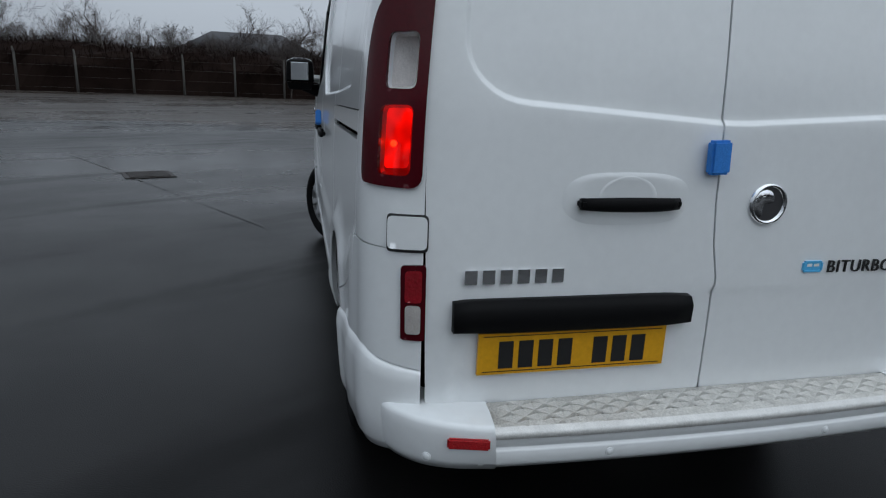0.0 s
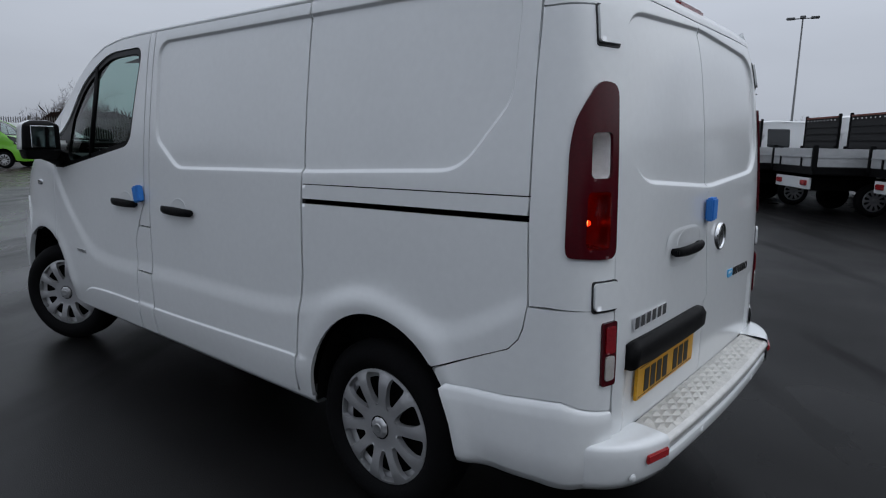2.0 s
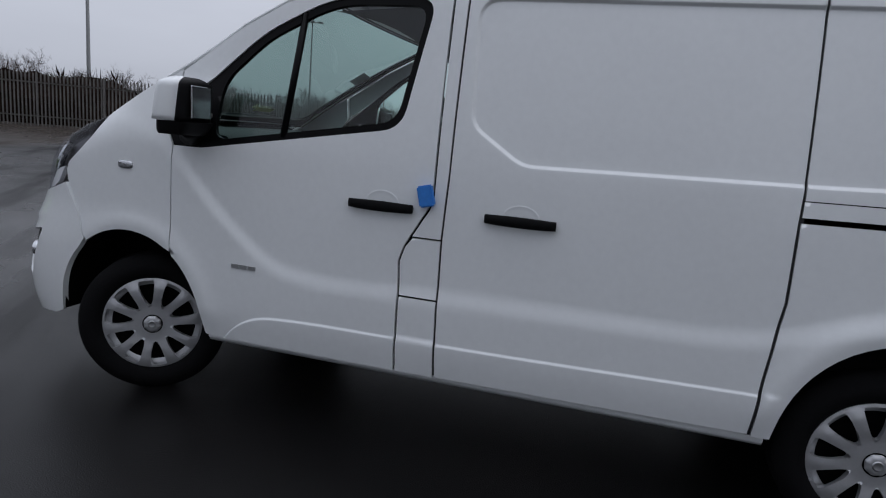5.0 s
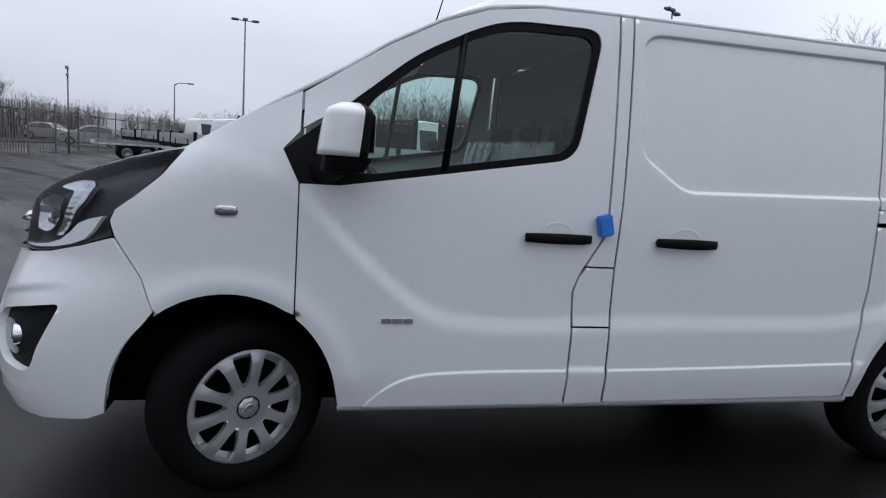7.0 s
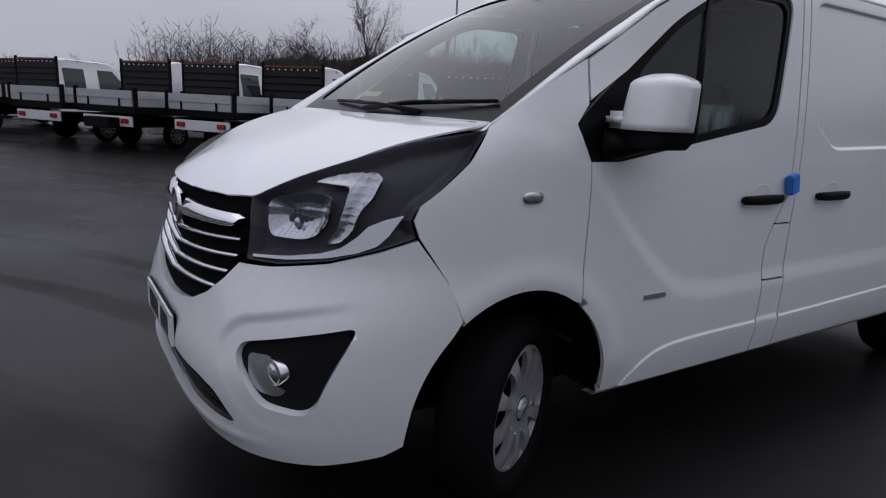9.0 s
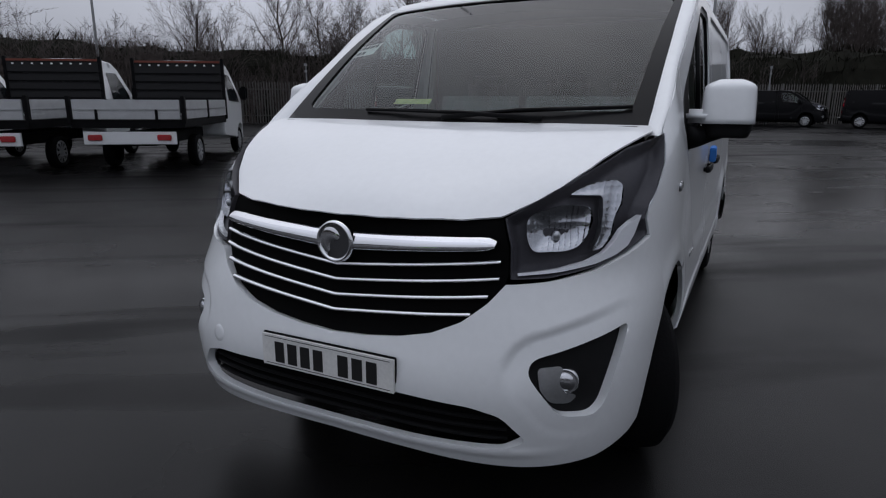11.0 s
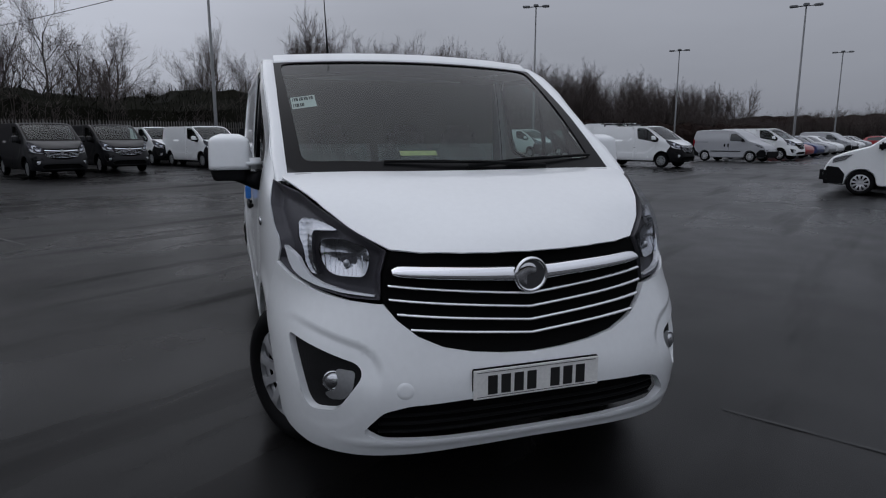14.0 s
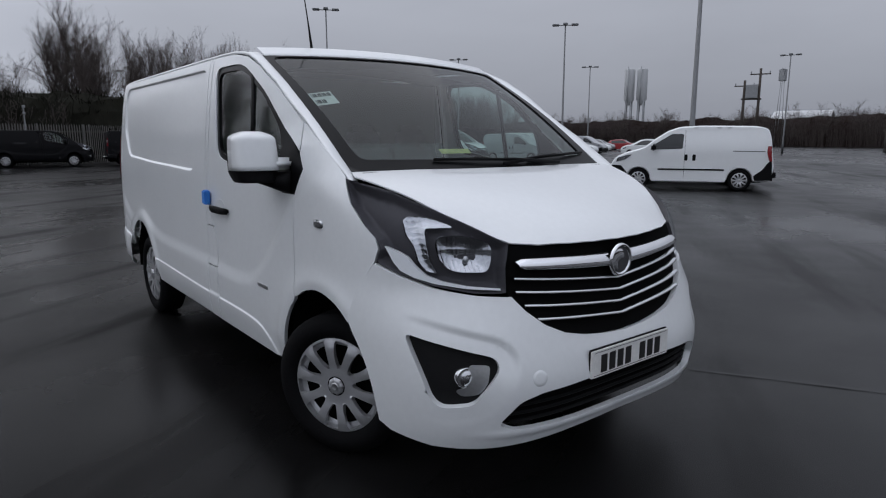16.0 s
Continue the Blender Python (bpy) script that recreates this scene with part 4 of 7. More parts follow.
            rows.append([p + [-0.02, 0, h * 0.9], p + [-0.002, 0, h * 0.85], p + [0.010, 0, h * 0.30], p + [0.022, 0, -h * 0.35], p + [0.014, 0, -h * 0.58], p + [-0.02, 0, -h * 0.7]])
        lofted("grille_wing", rows, CHROME, g, "broad chrome grille bar")
    badge_round(van, (2.500, 0, 0.960), 0.070, FACE_FRONT)
    # lower mouth with dark slats
    m = panel("lower_grille", mouth, nose, DARKVOID, van, "black lower grille", step, depth=0.01, lift=-0.04)
    for z in (0.390, 0.424, 0.458):
        rows = []
        for y in np.linspace(-0.60, 0.60, 25):
            p = nose(np.array([turn_of(z, y=y) if abs(y) > 1e-6 else 0.0]), np.array([z]))[0]
            rows.append([p + [-0.05, 0, 0.004], p + [-0.028, 0, 0.003], p + [-0.028, 0, -0.005], p + [-0.05, 0, -0.006]])
        lofted("slat", rows, BLACKPLASTIC, m)
    # fog lamps
    f = panel("fog_lamp_pod", fog, nose, GRAINED, van, "black fog lamp surround", step * 0.7, depth=0.03, lift=-0.026)
    c = nose(np.array([0.742]), np.array([0.580]))[0]
    d = Vector((1.0, 0.25, 0.0)).normalized()
    rows = [[Vector(c) + d * dep + (Vector((-0.25, 1, 0)) * math.cos(a) + Vector((0, 0, 1)) * math.sin(a)) * rr for rr, dep in ((0.041, -0.06), (0.041, -0.030), (0.038, -0.027), (0.035, -0.030), (0.027, -0.023), (0.014, -0.018), (0.0, -0.017))] for a in np.linspace(0, 2 * math.pi, 28, endpoint=False)]
    fb = lofted("fog_lamp", rows, FOGGLASS, f, "round clear fog lamp", close_u=True)
    fw = panel("fog_reflector", rounded([(0.742, 0.634), (0.668, 0.632), (0.684, 0.560), (0.716, 0.516), (0.775, 0.506), (0.800, 0.530), (0.748, 0.548)], 0.018), nose, SATIN, f, "satin chrome wedge beside the fog lamp", step * 0.5, depth=0.02, lift=-0.022)
    f2 = mirrored(f)
    mirrored(fb).parent = f2
    mirrored(fw).parent = f2
    # tail lamps on the rear corners
    e = 0.822
    tail = rounded([(e, 1.090), (e, 1.578), (0.735, 1.585), (0.605, 1.475), (0.575, 1.40), (0.570, 1.098)], 0.035)
    t = panel("tail_light", tail, corner, REDDARK, van, "tall dark red tail light, brake lamp lit" if detail else "tall dark red tail light", step * 0.6, depth=0.03 if not detail else 0.012, lift=0.010, holes=LAMP_CUPS if detail else ())
    clear = panel("clear_lens", CLEAR_CUP, corner, LENS if detail else CLEARLAMP, t, "clear indicator lens", step * 0.4, depth=0.0 if detail else 0.006, lift=0.012)
    lit = panel("brake_lens", BRAKE_CUP, corner, REDGLASS if detail else REDLENS, t, "red brake lens", step * 0.4, depth=0.0 if detail else 0.006, lift=0.012)
    t2 = mirrored(t)
    for ch in (clear, lit):
        mirrored(ch).parent = t2
    if detail:
        for name, cup, wall_mat, floor_mat, wl_, fl_ in (("brake_bowl", BRAKE_CUP, REDDARK, BRAKE, "dark lamp bowl", "lit red brake reflector"), ("indicator_bowl", CLEAR_CUP, PALEBOWL, PALEBOWL, "pale lamp bowl", "silver indicator reflector")):
            wall, floor, mid = lamp_cup(name, cup, wall_mat, floor_mat, t, wl_, fl_)
            w2 = mirrored(wall)
            w2.parent = t2
            f2_ = mirrored(floor)
            f2_.parent = w2
            if floor_mat == BRAKE:
                f2_.data.materials[0] = REDLENS
                tagged(f2_, "unlit red reflector")
            if floor_mat == BRAKE:
                bm = bmesh.new()
                bmesh.ops.create_uvsphere(bm, u_segments=12, v_segments=8, radius=0.008, matrix=Matrix.Translation(Vector(mid) + Vector((0.026, 0.002, -0.01))))
                part("filament", bm, BULB, wall, "bright filament")
        for o_ in (clear, lit):
            o_.visible_shadow = False
    tagged(t2, "tall dark red tail light")
    lowl = rounded([(0.776, 0.714), (0.774, 0.904), (e + 0.016, 0.907), (e + 0.016, 0.712)], 0.010)
    w = panel("lower_tail_light", lowl, corner, REDDARK, van, "small rear lamp, red over clear", step * 0.6, depth=0.02, lift=0.008)
    r1 = panel("red_lens", rounded([(0.787, 0.812), (0.787, 0.892), (0.829, 0.894), (0.829, 0.812)], 0.01), corner, REDLENS, w, "red lens", step * 0.4, depth=0.004, lift=0.012)
    c1 = panel("reverse_lens", rounded([(0.789, 0.731), (0.788, 0.804), (0.827, 0.804), (0.827, 0.731)], 0.01), corner, CLEARLAMP, w, "clear reversing lens", step * 0.4, depth=0.004, lift=0.012)
    w2 = mirrored(w)
    for ch in (r1, c1):
        mirrored(ch).parent = w2


def van_rear(van, skin, step, detail):
    """Two rear doors, bumper and step."""
    gap = [(0.030, 1.858), (0.032, 1.06), (0.024, 0.95), (0.006, 0.86), (0.004, 0.527)]
    left = [(y + 0.003, z) for y, z in gap] + [(0.790, 0.530), (0.795, 0.70), (0.802, 1.09), (0.800, 1.58), (0.785, 1.80), (0.755, 1.858)]
    right = [(y - 0.003, z) for y, z in gap] + [(-0.790, 0.530), (-0.795, 0.70), (-0.802, 1.09), (-0.800, 1.58), (-0.785, 1.80), (-0.755, 1.858)]
    gd = REAR_GUIDES if detail else ()
    a = panel("rear_door", left, back, skin, van, "", step, guides=gd)
    b = panel("rear_door", right, back, skin, van, "", step, guides=gd)
    # bumper: corner blocks with a ledge under the haunch, and a long beam under the step
    def cheek(u, z):
        r = (abs(math.cos(u)) ** 5 + abs(math.sin(u)) ** 5) ** (-1 / 5)
        return np.array([-1.9 - 0.648 * r * math.sin(u), float(HALF(z) - 0.004 - 0.05 * (0.5 - z)) * r * math.cos(u), z])
    def front_edge(z):
        return -1.56 - 0.385 * math.sqrt(max(0, 1 - ((z - 0.36) / 0.434) ** 2))

    def haunch_foot(q):
        zi = np.interp(q, [1.90, 2.09, 2.2, 2.323, 2.39, 2.4604], [0.630, 0.644, 0.656, 0.667, 0.647, 0.626])
        return haunch_skin(np.array([q]), np.array([zi]))[0]
    rows = []
    for q in np.linspace(1.90, 2.4604, 60):
        i_ = haunch_foot(q)
        t = haunch_foot(q + 0.004) - haunch_foot(q - 0.004)
        away = np.array([t[1], -t[0], 0])
        away *= (1 if away[1] > 0 or away[0] < 0 else -1) / np.linalg.norm(away)
        if away[1] < 0 and away[0] > 0:
            away = -away
        w = 1 - float(ss(1.90, 2.10, q))
        zt, zl = i_[2] - 0.044 + 0.014 * float(ss(2.3, 2.46, q)), 0.384 - 0.02 * w

        def on(z, d):
            p = i_ + away * d
            return np.array([p[0] + (front_edge(z) + 1.9) * w, p[1], z])
        rows.append([i_ - away * 0.03, i_ + away * 0.001, on(zt + 0.022, 0.007), on(zt + 0.004, 0.011), on(zt - 0.008, 0.012), on(0.50, 0.009), on(0.42, 0.003), on(zl + 0.03, -0.002), on(zl + 0.008, -0.012), on(zl, -0.04)])
    mirrored(lofted("bumper_corner", rows, skin, van))
    rows = []
    for u in np.linspace(0.62, 0.96, 36):
        zt = np.interp(u, [0.62, 0.75, 0.93], [0.541, 0.539, 0.530])
        zl = np.interp(u, [0.62, 0.8, 0.93], [0.382, 0.388, 0.396])

        def tier(z, d):
            p = cheek(u, z)
            c = np.array([-2.05, 0.60, z])
            return p + (c - p) / np.linalg.norm(c - p) * d
        rows.append([tier(zt + 0.004, 0.14), tier(zt + 0.003, 0.05), tier(zt, 0.014), tier(zt - 0.006, 0.005), tier(zt - 0.016, 0.001), tier(0.50, 0.0), tier(0.43, 0.0), tier(zl + 0.03, 0.004), tier(zl + 0.008, 0.016), tier(zl, 0.05)])
    mirrored(lofted("bumper_end", rows, skin, van))
    prof = [(-2.40, 0.520), (-2.42, 0.523), (-2.500, 0.506), (-2.511, 0.500), (-2.515, 0.490), (-2.514, 0.470), (-2.509, 0.466), (-2.509, 0.462), (-2.516, 0.459), (-2.518, 0.454), (-2.518, 0.425), (-2.508, 0.408), (-2.44, 0.392)]
    rows = []
    for y in np.linspace(-0.675, 0.675, 24):
        k = 0.024 * (1 - (y / 0.66) ** 2)
        rows.append([(x - k * (0 if i == 0 else 1), y, z) for i, (x, z) in enumerate(prof)])
    beam = lofted("rear_bumper", rows, skin, van, "")
    # chequer plate on the step with raised lozenges
    def tread_row(y):
        k = 0.022 * (1 - (y / 0.66) ** 2)
        return [(-2.412, y * 0.985, 0.533), (-2.508 - k, y * 1.015, 0.516), (-2.518 - k, y * 1.015, 0.509), (-2.521 - k, y * 1.015, 0.492)]

    def nosing_row(y):
        k = 0.022 * (1 - (y / 0.66) ** 2)
        return [(x - k, y * 1.015, z) for x, z in ((-2.507, 0.5195), (-2.5195, 0.5125), (-2.5235, 0.508), (-2.5240, 0.494), (-2.515, 0.490))]
    tread = lofted("tread_plate", [tread_row(y) for y in np.linspace(-0.64, 0.64, 20)], ALU, van, "worn chequer-plate step tread")
    lofted("nosing", [nosing_row(y) for y in np.linspace(-0.64, 0.64, 20)], NOSING, tread, "bright aluminium nosing")
    if detail:
        stud = None
        for i in range(18):
            for j in range(4):
                y = -0.578 + i * 0.068 + (0.034 if j % 2 else 0)
                x = -2.432 - j * 0.0215
                if abs(y) > 0.585:
                    continue
                if stud is None:
                    bm = bmesh.new()
                    bmesh.ops.create_cone(bm, cap_ends=False, segments=4, radius1=0.5, radius2=0.06, depth=1)
                    o = part("lozenge", bm, ALU, tread, smooth=False)
                    stud = o.data
                else:
                    o = new("lozenge", stud)
                    o.parent = tread
                o.matrix_local = Matrix.Translation((x, y, 0.536 + (x + 2.412) * 0.165)) @ Matrix.Rotation(-0.165, 4, "Y") @ Matrix.Diagonal((0.047, 0.067, 0.007, 1))
    return a, b, beam


def van_rear_details(van, left, right, beam, skin):
    def bx(y, z):
        return float(back(np.array([y]), np.array([z]))[0][0])
    rows = []
    for q in np.linspace(-1, 1, 11):
        y = 0.288 + q * 0.135
        x = bx(y, 1.062) - 0.034 + 0.014 * abs(q) ** 4
        rows.append([(x + 0.009 * math.cos(a), y, 1.062 + (0.019 - 0.004 * q * q) * math.sin(a)) for a in np.linspace(0, 2 * math.pi, 10, endpoint=False)])
    lofted("handle", rows, BLACKPLASTIC, left, "black plastic pull handle", close_v=True, caps=True)
    for y in (0.165, 0.411):
        block("handle_foot", (0.03, 0.03, 0.022), (bx(y, 1.062) - 0.016, y, 1.062), BLACKPLASTIC, left)
    c = []
    for a in np.linspace(0, 2 * math.pi, 32, endpoint=False):
        c.append([(bx(0.288, 1.06) - d, 0.288 + r * 0.175 * math.copysign(abs(math.cos(a)) ** 0.6, math.cos(a)), 1.066 + r * 0.072 * math.copysign(abs(math.sin(a)) ** 0.7, math.sin(a))) for r, d in ((1.0, 0.0), (0.90, 0.0025), (0.80, 0.0034), (0.66, 0.0022), (0.0, 0.0012))])
    lofted("handle_surround", c, skin, left, close_u=True)
    c = []
    for a in np.linspace(0, math.pi, 15):
        c.append([(bx(0.288, 1.06) - d, 0.288 + rr * math.cos(a), 1.075 + rr * 0.7 * math.sin(a)) for rr, d in ((0.080, 0.002), (0.075, 0.0042), (0.068, 0.0028), (0.0, 0.0024))])
    lofted("handle_cup", c, skin, left)
    rows = []
    for q in np.linspace(-1, 1, 15):
        y = 0.405 + q * 0.325
        x = bx(y, 0.77)
        hh = 0.045 - 0.006 * abs(q) ** 6
        rows.append([(x + 0.002, y, 0.776 + hh), (x - 0.022, y, 0.776 + hh * 0.95), (x - 0.036, y, 0.776 + hh * 0.4), (x - 0.034, y, 0.776 - hh * 0.8), (x - 0.02, y, 0.776 - hh), (x + 0.002, y, 0.776 - hh)])
    lofted("plate_bar", rows, BLACKPLASTIC, left, "black bar over the number plate", close_v=True, caps=True)
    number_plate(van, (bx(0.40, 0.674) - 0.007, 0.400, 0.674), (0, -1, 0), YELLOW)
    text_bars(left, (0, -1, 0), (0, 0, 1), (bx(0.6, 0.878) - 0.001, 0.712, 0.878), (0.272, 0.036), 6, CHROME, 0.005, "model_badge", 0.30, "chrome model badge as plain bars")
    badge_round(van, (bx(-0.122, 1.058) - 0.001, -0.122, 1.058), 0.056, FACE_BACK)
    block("engine_badge", (0.003, 0.064, 0.032), (bx(-0.30, 0.882) - 0.002, -0.297, 0.882), BADGEBLUE, right, "pale blue engine badge")
    text_bars(right, (0, -1, 0), (0, 0, 1), (bx(-0.30, 0.882) - 0.0035, -0.275, 0.886), (0.045, 0.008), 2, PAPER, 0.001)
    cu = bpy.data.curves.new("engine_lettering", "FONT")
    cu.body = "BITURBO"
    cu.size, cu.extrude, cu.space_character = 0.050, 0.002, 1.12
    tmp = bpy.data.objects.new("engine_lettering", cu)
    scene.collection.objects.link(tmp)
    me = bpy.data.meshes.new_from_object(tmp.evaluated_get(bpy.context.evaluated_depsgraph_get()))
    bpy.data.objects.remove(tmp)
    me.transform(Matrix.Translation((bx(-0.46, 0.882) - 0.004, -0.345, 0.864)) @ Matrix(((0, 0, -1, 0), (-1, 0, 0, 0), (0, 1, 0, 0), (0, 0, 0, 1))))
    part("engine_lettering", me, INK, right, "dark engine lettering BITURBO", smooth=False)
    # bumper reflectors and parking sensors
    for s in (1, -1):
        o = block("reflector", (0.012, 0.105, 0.029), (0, 0, 0), REFLECTRED, beam, "red reflector", 0.004)
        o.matrix_local = pose(-2.5165, s * 0.702, 0.484, 0, 0, s * -14)
        for y in (0.33, 0.80):
            d = lofted("parking_sensor", lathe([(0.0, 0.0015), (0.0095, 0.0015), (0.0105, -0.001), (0.0115, 0.0015), (0.0125, -0.001)], 20), skin, beam, "", close_u=True)
            d.matrix_local = Matrix.Translation((-2.537 if y < 0.5 else -2.482, s * y, 0.438)) @ FACE_BACK @ Matrix.Rotation(0 if y < 0.5 else -s * 0.5, 4, "Z")
    # hinge covers beside the doors
    for z0, z1 in ((0.945, 1.024), (1.688, 1.79)):
        hcov = panel("hinge_cover", rounded([(0.732, z0), (0.732, z1), (0.838, z1), (0.838, z0)], 0.014), corner, skin, van, "", 0.02, depth=0.015, lift=0.012)
        mirrored(hcov)
        # dark plate behind each cover: its gap line, wider below as a painted shadow
        sh = panel("hinge_gap", rounded([(0.725, z0 - 0.009), (0.725, z1 + 0.005), (0.841, z1 + 0.005), (0.841, z0 - 0.009)], 0.014), corner, SEAL, van, "", 0.02, depth=0.004, lift=0.003)
        mirrored(sh)
    block("high_brake_light", (0.03, 0.26, 0.035), (-2.268, 0.03, 1.905), REDLENS, van, "red high-level brake light", 0.008)


def van_glass(van, doors, skin, step, detail):
    for s, door in ((1, doors[0]), (-1, doors[1])):
        fn = flank(s)
        panel("window_frame", ZONE, fn, GLOSSBLACK, door, "black window surround", step, holes=[PANE[::-1]], depth=0.02, lift=-0.008)
        g = panel("window_pane", PANE, fn, GLASS, door, "tinted door window", step * 1.5, depth=0, lift=-0.016)
        g.visible_shadow = False
        tube("window_divider", [(0.80, s * (float(side(0.80, 1.80)) - 0.012), 1.795), (0.855, s * (float(side(0.855, 1.3)) - 0.012), 1.285)], 0.015, GLOSSBLACK, door)
    ws = [(-0.832, 0.0), (0.832, 0.0), (0.822, 0.5), (0.806, 0.965), (0.0, 0.965), (-0.806, 0.965), (-0.822, 0.5)]
    ed = rounded([(-0.757, 0.075), (0.0, 0.055), (0.757, 0.075), (0.772, 0.92), (0.74, 0.952), (-0.74, 0.952), (-0.772, 0.92)], 0.05)
    lofted("roof_header", [[Vector(screen_skin(np.array([y]), np.array([t]))[0]) + Vector((0.5, 0, 0.85)) * h for t, h in ((0.962, -0.012), (0.963, 0.004), (0.985, 0.007), (1.01, 0.008), (1.06, 0.002))] for y in np.linspace(-0.80, 0.80, 17)], skin, van)
    panel("screen_surround", ws, screen_skin, GLOSSBLACK, van, "black windscreen border", 0.06, holes=[ed[::-1]], depth=0.015, lift=0.004)
    g = panel("windscreen", ed, screen_skin, SCREEN, van, "windscreen with stickers", 0.06, depth=0, lift=-0.002)
    g.visible_shadow = False
    return g


def van_under(van, detail):
    """Underbody, wheel housings and the inside of the load space, their shade put in as near-black."""
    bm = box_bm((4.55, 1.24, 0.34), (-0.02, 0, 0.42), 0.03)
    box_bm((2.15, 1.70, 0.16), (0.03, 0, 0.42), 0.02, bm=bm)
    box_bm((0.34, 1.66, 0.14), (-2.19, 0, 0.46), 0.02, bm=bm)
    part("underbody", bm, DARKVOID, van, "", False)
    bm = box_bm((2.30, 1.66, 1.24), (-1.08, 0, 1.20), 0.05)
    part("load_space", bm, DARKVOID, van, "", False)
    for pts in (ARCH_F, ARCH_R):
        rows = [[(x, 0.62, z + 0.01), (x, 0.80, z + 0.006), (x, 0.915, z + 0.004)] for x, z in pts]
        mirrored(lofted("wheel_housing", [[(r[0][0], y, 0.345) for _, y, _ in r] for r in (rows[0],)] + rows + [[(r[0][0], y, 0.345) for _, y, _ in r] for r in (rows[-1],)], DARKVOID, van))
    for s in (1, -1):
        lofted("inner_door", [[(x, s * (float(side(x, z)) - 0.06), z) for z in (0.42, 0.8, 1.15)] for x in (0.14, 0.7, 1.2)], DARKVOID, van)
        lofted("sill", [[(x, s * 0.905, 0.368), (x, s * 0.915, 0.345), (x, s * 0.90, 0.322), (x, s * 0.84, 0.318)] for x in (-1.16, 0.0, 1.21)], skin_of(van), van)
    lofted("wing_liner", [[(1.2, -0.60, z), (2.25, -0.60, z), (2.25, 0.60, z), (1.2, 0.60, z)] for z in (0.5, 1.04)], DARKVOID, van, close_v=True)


def skin_of(van):
    return bpy.data.materials[van["paint"]]


def van_cabin(van):
    """Dashboard, seats under clear covers and the bulkhead."""
    rows = []
    for y in np.linspace(-0.80, 0.80, 9):
        rows.append([(1.70, y, 1.285), (1.45, y, 1.285 - 0.0), (1.22, y, 1.262), (1.10, y, 1.20), (1.06, y, 1.05), (1.16, y, 0.80), (1.25, y, 0.5)])
    lofted("dashboard", rows, CABIN, van, "dark grey dashboard")
    block("bulkhead", (0.02, 1.70, 1.30), (0.115, 0, 1.22), HEADLINING, van, "grey bulkhead")
    lofted("headlining", [[(x, y, 1.905 - 0.05 * (y / 0.75) ** 2 - 0.03 * ss(0.4, 0.8, x)) for y in np.linspace(-0.76, 0.76, 7)] for x in (0.13, 0.4, 0.72)], HEADLINING, van, "grey headlining")
    for y, w in ((-0.42, 0.50), (0.12, 0.44), (0.52, 0.44)):
        rows = []
        for q in np.linspace(0, 1, 8):
            z = 0.62 + q * 0.78
            x = 0.42 - 0.16 * q
            hw = w / 2 * (1 - 0.18 * q**4)
            rows.append([(x + 0.07, y - hw * 0.8, z), (x + 0.05, y - hw, z), (x - 0.05, y - hw, z), (x - 0.05, y + hw, z), (x + 0.05, y + hw, z), (x + 0.07, y + hw * 0.8, z)])
        sb = lofted("seat_back", rows, SEATCLOTH, van, "dark cloth seat under clear film", close_v=True, caps=True)
        part("headrest", box_bm((0.10, 0.27, 0.18), (0.245, y, 1.47), 0.05), SEATCLOTH, sb)
        block("seat_cushion", (0.50, w, 0.14), (0.58, y, 0.66), SEATCLOTH, van, "", 0.04)
        rows = []
        for q in np.linspace(0, 1, 14):
            z = 0.85 + q * 0.58
            rows.append([(0.53 - 0.19 * (q * 0.58 + 0.23) / 0.78 * 0.9 + 0.010 * math.sin(9 * q + 5 * a + y * 7) + 0.016 * abs(math.sin(8 * a + 2.2 * q + y * 3)) ** 3, y + a * w * 0.52, z) for a in np.linspace(-1, 1, 41)])
        lofted("seat_film", rows, FILM, sb, "creased clear protective film")
    ring = []
    c = Matrix.Translation((0.95, -0.42, 1.13)) @ Matrix.Rotation(radians(-62), 4, "Y")
    for a in np.linspace(0, 2 * math.pi, 32, endpoint=False):
        ring.append([c @ Vector(((0.19 + 0.016 * math.cos(b)) * math.cos(a), (0.19 + 0.016 * math.cos(b)) * math.sin(a), 0.016 * math.sin(b))) for b in np.linspace(0, 2 * math.pi, 8, endpoint=False)])
    sw = lofted("steering_wheel", ring, CABIN, van, "black steering wheel", close_u=True, close_v=True)
    part("wheel_boss", box_bm((0.14, 0.34, 0.03), (0, 0, 0), 0.01), CABIN, sw).matrix_local = c


